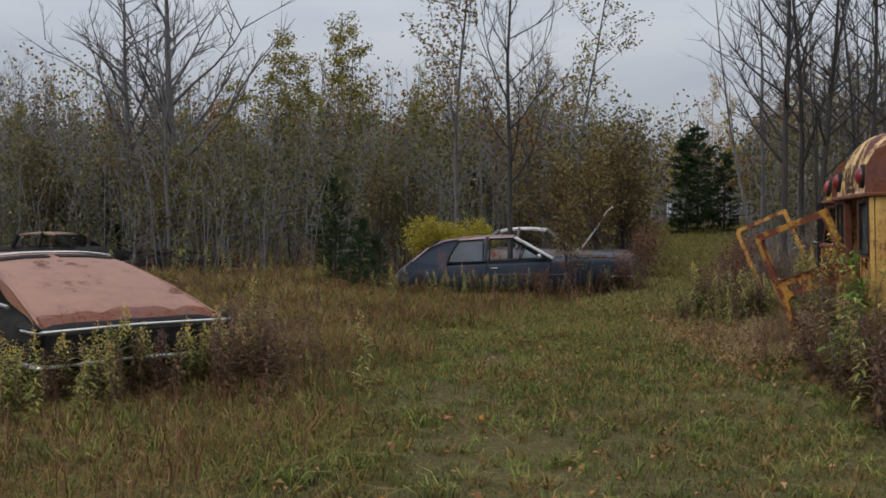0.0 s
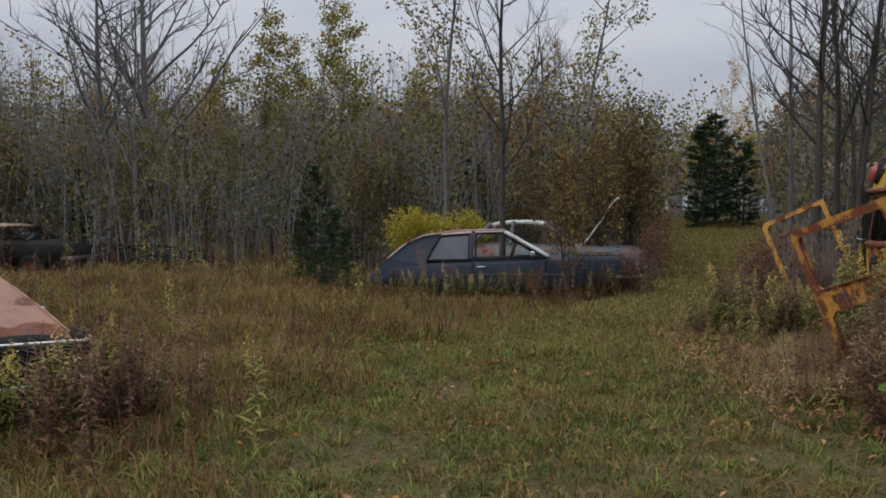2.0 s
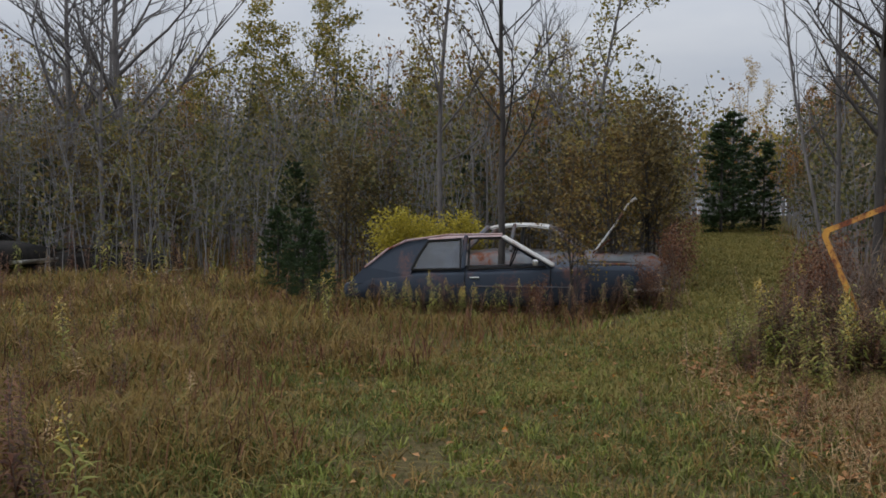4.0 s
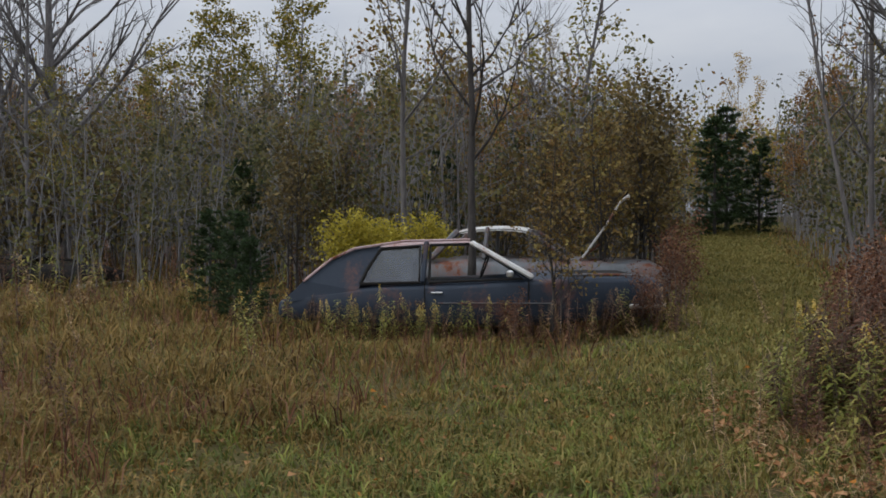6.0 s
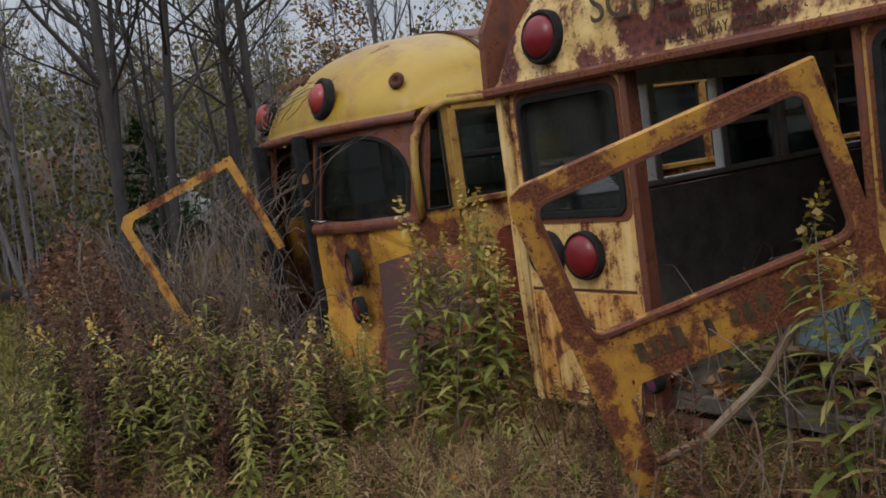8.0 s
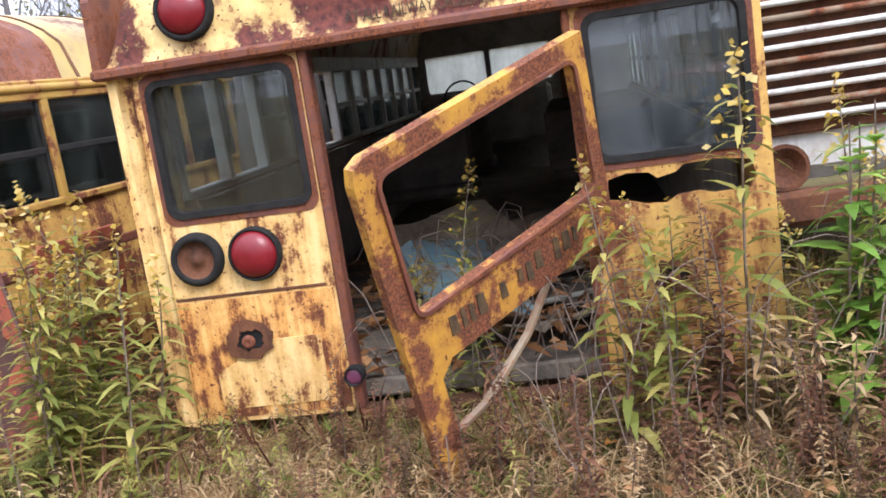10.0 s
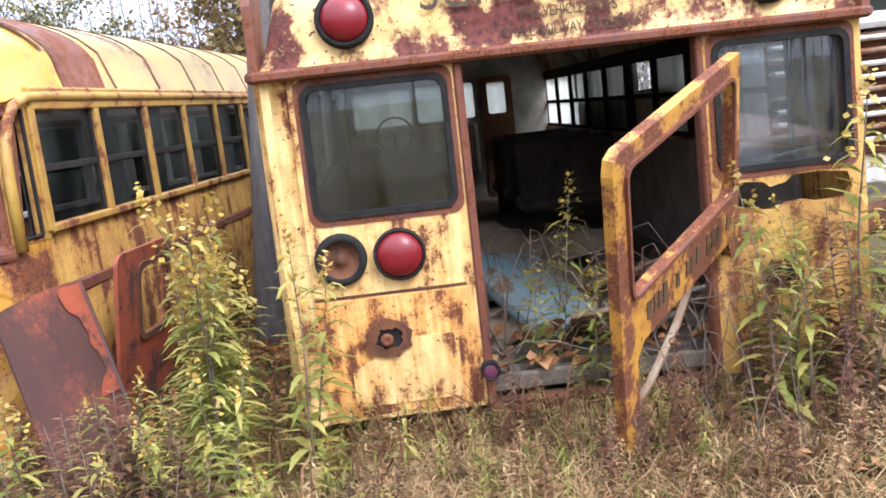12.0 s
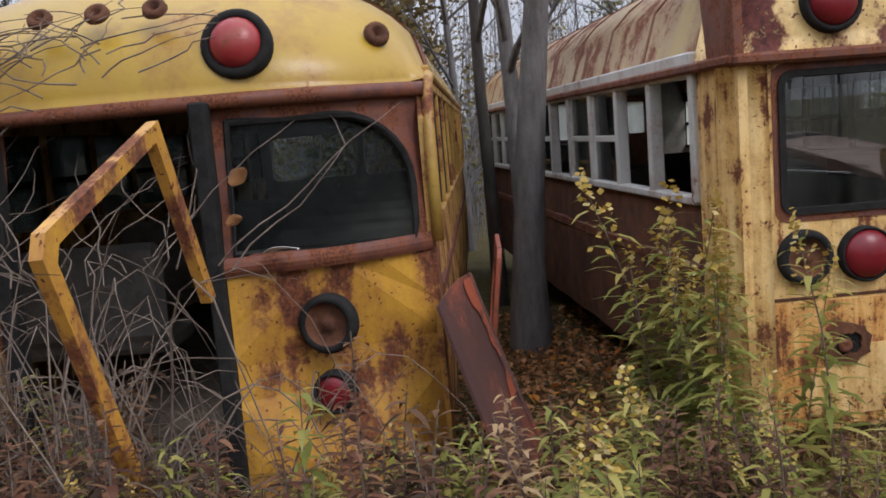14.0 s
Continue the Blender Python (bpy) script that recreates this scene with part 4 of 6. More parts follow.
# ---- cars ----
def loft(stations, power=4.0, n=20, close=True):
    """A body from stations (x, half width, low, high): rounded-box sections joined along x."""
    g = Geo()
    for x, hw, lo, hi in stations:
        for k in range(n):
            w = 2 * math.pi * k / n
            c, s = math.cos(w), math.sin(w)
            y = hw * math.copysign(abs(c) ** (2 / power), c)
            z = (lo + hi) / 2 + (hi - lo) / 2 * math.copysign(abs(s) ** (2 / power), s)
            g.v.append((x, y, z))
    for i in range(len(stations) - 1):
        for k in range(n):
            a, b = i * n + k, i * n + (k + 1) % n
            g.f.append((a, b, b + n, a + n))
    if close:
        g.f.append(tuple(reversed(range(n))))
        g.f.append(tuple(range((len(stations) - 1) * n, len(stations) * n)))
    return g


def wheel_part(parent, x, y, z, r=0.31):
    s = 1 if y > 0 else -1
    t = part("wheel", Geo().lathe([(-0.09, r * 0.62), (-0.1, r * 0.9), (-0.06, r), (0.06, r), (0.1, r * 0.9), (0.09, r * 0.62)], (x, y, z), (0, s, 0), 28), RUBBER, parent, "flat weathered tyre", True)
    part("rim", Geo().lathe([(0.085, r * 0.64), (0.06, r * 0.56), (0.03, r * 0.3), (0.06, r * 0.14), (0.062, 0)], (x, y, z), (0, s, 0), 24), RUST, t, "rusted wheel rim", True)


def greenhouse(parent, P, half_b, half_t, roof_mat, post_mat, glass_set, thick=0.05, rear=True):
    """Roof, pillars and panes. P: along x: tail base, roof rear, roof front, screen base, with heights; and the side posts."""
    (xa, za), (xb, zb), (xc, zc), (xd, zd), posts = P
    part("roof", Geo().grid(lambda u, v: (xb + u * (xc - xb), half_t * (2 * v - 1), (zb + u * (zc - zb)) + 0.05 * math.sin(u * math.pi) ** 0.7 * 1.0 + 0.045 * arch(2 * v - 1, 1.0, 2.4) - 0.045), 10, 12, 0.03), roof_mat, parent, "", True)
    for s in (1, -1):
        if rear:
            part("rear_pillar", Geo().beam((xa, s * half_b, za), (xb, s * half_t, zb - 0.02), 0.09, 0.14, (0, 1, 0), 0.02), post_mat, parent)
        part("windscreen_pillar", Geo().beam((xd, s * half_b, zd), (xc, s * half_t, zc - 0.02), 0.05, 0.07, (0, 1, 0), 0.015), post_mat, parent)
        for x in posts:
            u = (x - xb) / (xc - xb)
            part("door_pillar", Geo().beam((x, s * half_b, za + (zd - za) * (x - xa) / (xd - xa)), (x + 0.05, s * half_t, zb + u * (zc - zb) + 0.03), 0.06, 0.09, (0, 1, 0), 0.015), post_mat, parent)
    if glass_set:
        f = Geo()
        f.grid(lambda u, v: (xd + (xc - xd) * v, (half_b + (half_t - half_b) * v) * (2 * u - 1) * 0.96, zd + (zc - 0.03 - zd) * v), 2, 2, 0.006)
        part("windscreen", f, glass_set, parent).visible_shadow = False


def build_blue_car():
    car = thing("car", pose(-0.92, 19.15, 0.2, 0, 0, 1.5), "dull dark blue fastback car with open windows, sunk in weeds", "car", "derelict cars")
    body = loft([(0.0, 0.8, 0.3, 0.45), (0.03, 0.84, 0.26, 0.49), (0.35, 0.865, 0.22, 0.57), (1.1, 0.88, 0.16, 0.67), (2.2, 0.885, 0.15, 0.7), (3.0, 0.88, 0.16, 0.74), (3.5, 0.875, 0.2, 0.77), (4.2, 0.86, 0.26, 0.77), (4.54, 0.84, 0.3, 0.75), (4.6, 0.8, 0.36, 0.7)], 9, 28)
    bd = part("body", body, BLUE_PAINT, car, "", True)
    part("trim_strip", Geo().box((1.9, -0.896, 0.45), (3.3, -0.878, 0.462), 0.003), GREY_PAINT, bd)
    # fastback quarter: solid sail panels falling to the tail
    for s in (1, -1):
        g = Geo().plate([(0.05, 0.45), (0.95, 0.6), (1.02, 0.74), (1.22, 1.13), (0.84, 1.1), (0.6, 0.95), (0.3, 0.72)], [], 0.03, lambda a, b, d: (a, s * (0.86 - 0.2 * max(0, (b - 0.62) / 0.5)) - s * d, b))
        part("sail_panel", g, BLUE_PAINT, bd)
    part("rear_deck", Geo().grid(lambda u, v: (0.04 + 0.86 * u, (0.78 - 0.12 * u) * (2 * v - 1), 0.49 + 0.59 * u + 0.04 * math.sin(u * 3.1)), 8, 8, 0.02), BLUE_PAINT, bd, "", True)
    greenhouse(car, ((0.9, 0.66), (0.84, 1.07), (2.3, 1.2), (3.02, 0.74), (1.72,)), 0.82, 0.66, ROOF_RUSTY, BLUE_PAINT, None, rear=False)
    sh = part("windscreen_frame", Geo().beam((2.3, -0.7, 1.18), (3.05, -0.83, 0.76), 0.05, 0.12, (0, 1, 0.3), 0.02), WHITE_PAINT, car, "bleached pale windscreen pillar")
    part("windscreen", Geo().grid(lambda u, v: (3.05 - 0.72 * v, (0.8 - 0.13 * v) * (2 * u - 1), 0.75 + 0.43 * v), 2, 4, 0.006), GLASS_MILK, sh, "cloudy cracked windscreen").visible_shadow = False
    q = part("quarter_pane", Geo().plate([(1.0, 0.67), (1.7, 0.69), (1.72, 1.15), (1.2, 1.11)], [], 0.006, lambda a, b, d: (a, -0.83 + 0.16 * (b - 0.68) / 0.46 + d, b)), GLASS_HAZE, car, "hazy side window")
    q.visible_shadow = False
    side = lambda a, b: (a, -0.845 + 0.16 * (b - 0.68) / 0.46, b)
    part("window_seal", Geo().tube([side(*p) for p in ((0.98, 0.68), (1.68, 0.7), (1.69, 1.13), (1.22, 1.1), (1.05, 0.84), (0.98, 0.68))], [0.02] * 6, 6, False), RUBBER, car, "black window seal")
    part("window_seal", Geo().tube([side(*p) for p in ((1.8, 0.7), (2.92, 0.745), (2.34, 1.16), (1.82, 1.14), (1.8, 0.7))], [0.02] * 5, 6, False), RUBBER, car, "black window seal")
    part("gutter", Geo().tube([side(*p) for p in ((0.3, 0.71), (0.62, 0.97), (0.9, 1.1), (1.5, 1.19), (2.3, 1.21))], [0.016] * 5, 6), ROOF_RUSTY, car, "pale rusted roof gutter")
    part("steering_wheel", Geo().tube([(2.5 + 0.06 * math.sin(w), -0.36 + 0.19 * math.cos(w), 0.9 + 0.17 * math.sin(w)) for w in np.linspace(0, 6.28, 18)], [0.012] * 18, 5, False), RUBBER, car)
    # dark plate on the closed body draws the shade of an open bay
    part("bonnet_gap", Geo().plate([(3.5, -0.7), (4.35, -0.66), (4.35, 0.66), (3.5, 0.7)], [], 0.012, lambda a, b, d: (a, b, 0.762 + d + 0.006 * math.sin(a * 9))), DARK_BODY, car, "dark plate drawn as the shaded open engine bay")
    part("fender_edge", Geo().tube([(3.35, -0.78, 0.785), (3.8, -0.8, 0.795), (4.2, -0.78, 0.79), (4.45, -0.72, 0.765)], [0.014, 0.016, 0.014, 0.012], 6), GREY_PAINT, car, "bare pale edge of the fender")
    for y in (-0.58, 0.58):
        part("lamp_bucket", Geo().lathe([(0.0, 0.12), (0.05, 0.125), (0.055, 0.1), (0.0, 0.08), (-0.02, 0)], (4.56, y, 0.58), (1, 0, 0), 18), DARK_BODY, car, "empty dark headlamp bucket", True)
    part("mirror", Geo().box((2.72, -0.98, 0.76), (2.8, -0.86, 0.85), 0.02), CHROME, car, "small chrome door mirror")
    part("seat_back", Geo().box((1.6, -0.6, 0.6), (1.75, -0.1, 1.02), 0.05), RUBBER, car)
    part("seat_back", Geo().box((1.6, 0.1, 0.6), (1.75, 0.6, 1.02), 0.05), RUBBER, car)
    part("inner_floor", Geo().box((0.9, -0.75, 0.5), (3.2, 0.75, 0.58), 0.02), RUBBER, car)
    part("door_seam", Geo().box((1.74, -0.891, 0.28), (1.752, -0.87, 0.69), 0.002), RUBBER, bd)
    part("door_seam", Geo().box((2.98, -0.89, 0.28), (2.992, -0.868, 0.72), 0.002), RUBBER, bd)
    part("door_handle", Geo().box((1.82, -0.905, 0.57), (1.96, -0.885, 0.59), 0.006), CHROME, bd)
    part("front_bumper", Geo().tube([(4.2, -0.88, 0.42), (4.55, -0.86, 0.42), (4.66, -0.7, 0.42), (4.68, 0, 0.42), (4.66, 0.7, 0.42)], [0.026] * 5, 8), CHROME, car, "bent chrome bumper", True)
    part("headlamp", Geo().lathe([(0, 0.09), (0.03, 0.085), (0.05, 0.05), (0.055, 0)], (4.52, -0.66, 0.58), (1, 0, 0), 16), CHROME, car, "", True)
    for x in (0.95, 3.75):
        for y in (-0.72, 0.72):
            wheel_part(car, x, y, 0.2)


build_blue_car()


def build_second_car():
    car = thing("car", pose(0.3, 22.1, 0.22, 0, 0, -10), "pale roofed derelict car with its bonnet raised", "car", "derelict cars")
    part("body", loft([(0.0, 0.7, 0.4, 0.75), (0.1, 0.82, 0.3, 0.82), (1.0, 0.87, 0.2, 0.88), (3.0, 0.87, 0.2, 0.88), (3.9, 0.84, 0.26, 0.84), (4.2, 0.74, 0.34, 0.72)], 5), GREY_PAINT, car, "", True)
    greenhouse(car, ((0.7, 0.86), (1.1, 1.3), (2.15, 1.32), (2.75, 0.87), (1.5,)), 0.8, 0.66, WHITE_PAINT, GREY_PAINT, GLASS_MILK)
    part("bonnet", Geo().box((0, -0.72, -0.015), (1.15, 0.72, 0.015), 0.01, pose(2.95, 0, 0.9, 0, -56, 0)), DARK_BODY, car, "raised dark bonnet")
    part("bonnet_edge", Geo().tube([(2.95, -0.73, 0.9), (3.28, -0.73, 1.36), (3.5, -0.73, 1.72), (3.62, -0.73, 1.8)], [0.018, 0.018, 0.018, 0.03], 6), WHITE_PAINT, car, "pale bonnet edge")
    part("bonnet_hinge", Geo().beam((2.9, -0.7, 0.85), (3.2, -0.7, 1.1), 0.03), RUST, car)
    part("wiper", Geo().tube([(2.7, -0.5, 0.9), (2.4, -0.35, 1.15)], [0.01, 0.008], 5), RUBBER, car)
    for x in (0.8, 3.3):
        for y in (-0.8, 0.8):
            wheel_part(car, x, y, 0.2)


build_second_car()


def build_red_car():
    """A fastback seen from behind: long sloping rear deck, chrome trim, bumper in the weeds."""
    yaw = math.degrees(math.atan2(0.72, -0.69))
    car = thing("car", pose(-2.73, 8.44, 0.08, 0, 0, yaw), "faded red fastback car with chrome tail trim in tall weeds", "car", "derelict cars")
    # local x runs forward from the tail, y to the car's left
    part("body", loft([(0.0, 0.84, 0.34, 0.62), (0.08, 0.88, 0.26, 0.68), (0.5, 0.92, 0.2, 0.76), (1.6, 0.94, 0.18, 0.82), (3.2, 0.93, 0.18, 0.82), (4.4, 0.88, 0.24, 0.76), (4.7, 0.8, 0.32, 0.66)], 5), DARK_BODY, car, "grimy dark lower body", True)

    def deck(u, v):
        y = 2 * v - 1
        w = 0.86 - 0.19 * u
        crown = 0.05 * (1 - abs(y) ** 2.6)
        x = 0.1 + 1.98 * u
        z = 0.7 + 0.5 * (1 - (1 - u) ** 1.35)
        if u < 0.06:
            z -= 0.07 * (1 - u / 0.06)
            x -= 0.03 * (1 - u / 0.06)
        return (x, w * y, z + crown - 0.03)
    edge = Geo().grid(lambda u, v: Vector(deck(0.004 + 0.085 * u * (0.75 + 0.25 * math.sin(v * 21) * math.sin(v * 8)), 0.03 + 0.94 * v)) + Vector((-0.004, 0, 0.006)), 3, 40, 0.004)
    dk = part("rear_deck", Geo().grid(deck, 24, 18, 0.02), RED_PAINT, car, "sun-faded red sloping rear deck", True)
    part("deck_edge", edge, MAROON, dk, "dark rust along the deck edge")
    for lo, hi in ((0.06, 0.47), (0.54, 0.93)):
        part("deck_vent", Geo().grid(lambda u, v: Vector(deck(0.885 + 0.075 * u, lo + (hi - lo) * v)) + Vector((0, 0, 0.012)), 3, 6, 0.008), DARK_BODY, dk, "dark louvred vent")
    part("roof", Geo().grid(lambda u, v: (2.08 + 1.0 * u, 0.67 * (2 * v - 1), 1.17 + 0.05 * (1 - abs(2 * v - 1) ** 2.6) + 0.02 * math.sin(u * 3)), 6, 14, 0.025), RED_PAINT, car, "", True)
    part("roof_strip", Geo().tube([(2.06, y, 1.195 + 0.05 * (1 - abs(y / 0.67) ** 2.6)) for y in np.linspace(-0.67, 0.67, 12)], [0.014] * 12, 6), CHROME, car, "bright roof edge strip")
    for s in (1, -1):
        g = Geo().plate([(0.12, 0.69), (0.9, 0.8), (1.1, 0.84), (2.02, 1.17), (1.8, 1.12), (1.0, 0.96), (0.45, 0.8)], [], 0.02, lambda a, b, d: (a, s * (0.86 - 0.19 * a / 2.0) - s * d, b))
        part("sail_panel", g, RED_PAINT, car)
        part("window_trim", Geo().tube([(0.7, s * 0.88, 0.8), (1.3, s * 0.87, 0.83), (2.4, s * 0.85, 0.86)], [0.016, 0.016, 0.014], 6), CHROME, car, "chrome window trim")
        part("quarter_pane", Geo().plate([(1.05, 0.84), (2.6, 0.86), (2.3, 1.15), (2.0, 1.15)], [], 0.006, lambda a, b, d: (a, s * (0.83 - 0.45 * (b - 0.84)) + d, b)), GLASS_DARK, car).visible_shadow = False
        part("windscreen_pillar", Geo().beam((3.6, s * 0.8, 0.82), (3.06, s * 0.66, 1.2), 0.05, 0.07, (0, 1, 0), 0.012), RED_PAINT, car)
        part("fender_corner", Geo().box((-0.02, s * 0.9 - 0.05, 0.5), (0.4, s * 0.9 + 0.03, 0.69), 0.035), DARK_BODY, car)
    part("tail_trim", Geo().tube([(0.25, 0.93, 0.63), (0.0, 0.93, 0.63), (-0.05, 0.87, 0.63), (-0.06, 0, 0.645), (-0.05, -0.87, 0.63), (0.0, -0.93, 0.63), (0.2, -0.93, 0.63)], [0.015] * 7, 8), CHROME, car, "bright chrome tail trim")
    part("tail_panel", Geo().box((-0.03, -0.84, 0.38), (0.03, 0.84, 0.61), 0.015), DARK_BODY, car, "black tail panel")
    part("rear_bumper", Geo().tube([(0.2, 0.95, 0.35), (-0.1, 0.9, 0.35), (-0.15, 0.5, 0.35), (-0.16, 0, 0.355), (-0.15, -0.5, 0.35), (-0.1, -0.9, 0.35), (0.15, -0.95, 0.35)], [0.024] * 7, 8), CHROME, car, "tarnished chrome rear bumper", True)
    for x in (0.95, 3.7):
        for y in (-0.82, 0.82):
            wheel_part(car, x, y, 0.24)


build_red_car()


def build_hulk(name, m, label, paint_mat, roof_mat, length, high, pickup=False):
    car = thing(name, m, label, "truck" if pickup else "car", "derelict cars")
    part("body", loft([(0.0, 0.7, 0.35, 0.7), (0.1, 0.85, 0.25, 0.85), (length * 0.5, 0.9, 0.2, 0.9), (length * 0.85, 0.87, 0.25, 0.86), (length, 0.78, 0.35, 0.74)], 5), paint_mat, car, "", True)
    a = length * (0.42 if pickup else 0.2)
    greenhouse(car, ((a, 0.86), (a + (0.08 if pickup else 0.4), high), (a + 1.1, high), (a + 1.6, 0.88), (a + 0.7,)), 0.82, 0.7, roof_mat, paint_mat, GLASS_DARK)
    part("bumper", Geo().tube([(length - 0.05, -0.9, 0.45), (length + 0.08, -0.75, 0.45), (length + 0.1, 0.75, 0.45), (length - 0.05, 0.9, 0.45)], [0.05] * 4, 8), CHROME, car)
    for x in (0.8, length - 0.8):
        for y in (-0.84, 0.84):
            wheel_part(car, x, y, 0.22)


build_hulk("pickup_truck", pose(-12.9, 25.3, on_ground(-11, 25) - 0.1, 0, 0, -4), "dark old pickup truck behind tall weeds", DARK_BODY, TAN_PAINT, 4.4, 1.22, True)
build_hulk("car", pose(-9.4, 27.4, on_ground(-7, 27) - 0.45, 0, 0, -12), "dark low car with a bright bumper in weeds", DARK_BODY, DARK_BODY, 3.4, 1.0)


def build_van():
    van = thing("van", pose(11.2, 29.6, on_ground(12, 29), 0, 0, -35), "beige box van half hidden by trees", "van")
    part("box_body", loft([(0.0, 0.95, 0.5, 2.45), (0.12, 1.02, 0.42, 2.55), (3.4, 1.02, 0.42, 2.55), (3.6, 0.98, 0.45, 2.4)], 9, 28), TAN_PAINT, van, "", True)
    part("cab", loft([(3.6, 0.92, 0.42, 1.8), (4.3, 0.9, 0.42, 1.7), (4.7, 0.85, 0.45, 1.1), (5.1, 0.78, 0.5, 1.0)], 6, 24), WHITE_PAINT, van, "", True)
    for s in (1, -1):
        part("side_window", Geo().box((3.75, s * 0.9 - 0.03, 1.15), (4.25, s * 0.9 + 0.03, 1.6), 0.01), GLASS_DARK, van)
    for x in (0.9, 4.4):
        for y in (-0.85, 0.85):
            wheel_part(van, x, y, 0.3, 0.36)


build_van()


def build_white_truck():
    """The front of a white truck standing beside the pale bus, its louvred grille in view."""
    tr = thing("van", pose(5.1, 7.85, 0.25, 0, 0, -14), "white van with a rusty louvred front beside the bus", "van")
    part("bonnet", Geo().box((0.25, -1.0, 0.7), (1.0, 1.0, 1.66), 0.08), WHITE_PAINT, tr)
    part("box_body", Geo().box((1.25, -1.0, 0.62), (4.6, 1.0, 1.52), 0.05), WHITE_PAINT, tr, "dull white box body")
    part("roof", Geo().box((0.75, -1.02, 1.9), (4.6, 1.02, 1.98), 0.03), WHITE_PAINT, tr, "white roof edge")
    for i in range(6):
        for y in (-0.97, 0.97):
            part("window_post", Geo().box((1.25 + 0.66 * i, y - 0.03, 1.52), (1.33 + 0.66 * i, y + 0.03, 1.9), 0.01), WHITE_PAINT, tr)
    part("windscreen", Geo().box((0.98, -0.92, 1.62), (1.0, 0.92, 1.9), 0), GLASS_DARK, tr, "dark windscreen").visible_shadow = False
    part("cowl", Geo().box((0.2, -0.98, 1.67), (0.95, 0.98, 1.76), 0.03), WHITE_PAINT, tr)
    part("grille_backing", Geo().box((0.2, -0.9, 0.95), (0.26, 0.9, 1.64), 0.01), RUST, tr)
    for i in range(9):
        z = 1.02 + i * 0.072
        part("grille_slat", Geo().box((0.13, -0.9, z), (0.22, 0.9, z + 0.03), 0.01), TAN_PAINT if i % 3 == 1 else WHITE_PAINT, tr)
    part("front_bumper", Geo().box((0.05, -1.0, 0.5), (0.2, 1.0, 0.68), 0.03), RUST, tr)
    for y in (-0.8, 0.8):
        part("headlamp", Geo().lathe([(0, 0.12), (0.03, 0.12), (0.03, 0.1), (-0.02, 0.05), (-0.03, 0)], (0.12, y, 0.8), (-1, 0, 0), 18), RUST, tr)
    for y in (-0.85, 0.85):
        wheel_part(tr, 0.9, y, 0.3, 0.4)
        wheel_part(tr, 3.4, y, 0.3, 0.4)


build_white_truck()


def build_drum():
    d = thing("oil_drum", pose(7.2, 21.4, on_ground(7.2, 21.4) + 0.0, 84, 0, 60) @ Matrix.Scale(0.5, 4), "small dark steel drum lying in grass", "drum")
    prof = [(0, 0), (0, 0.26), (0.02, 0.29), (0.04, 0.28), (0.28, 0.28), (0.3, 0.295), (0.32, 0.28), (0.56, 0.28), (0.58, 0.295), (0.6, 0.28), (0.84, 0.28), (0.86, 0.29), (0.88, 0.26), (0.86, 0)]
    part("shell", Geo().lathe(prof, (0, 0.25, 0), (0, 0, 1), 24), DARK_BODY, d, "", True)


build_drum()


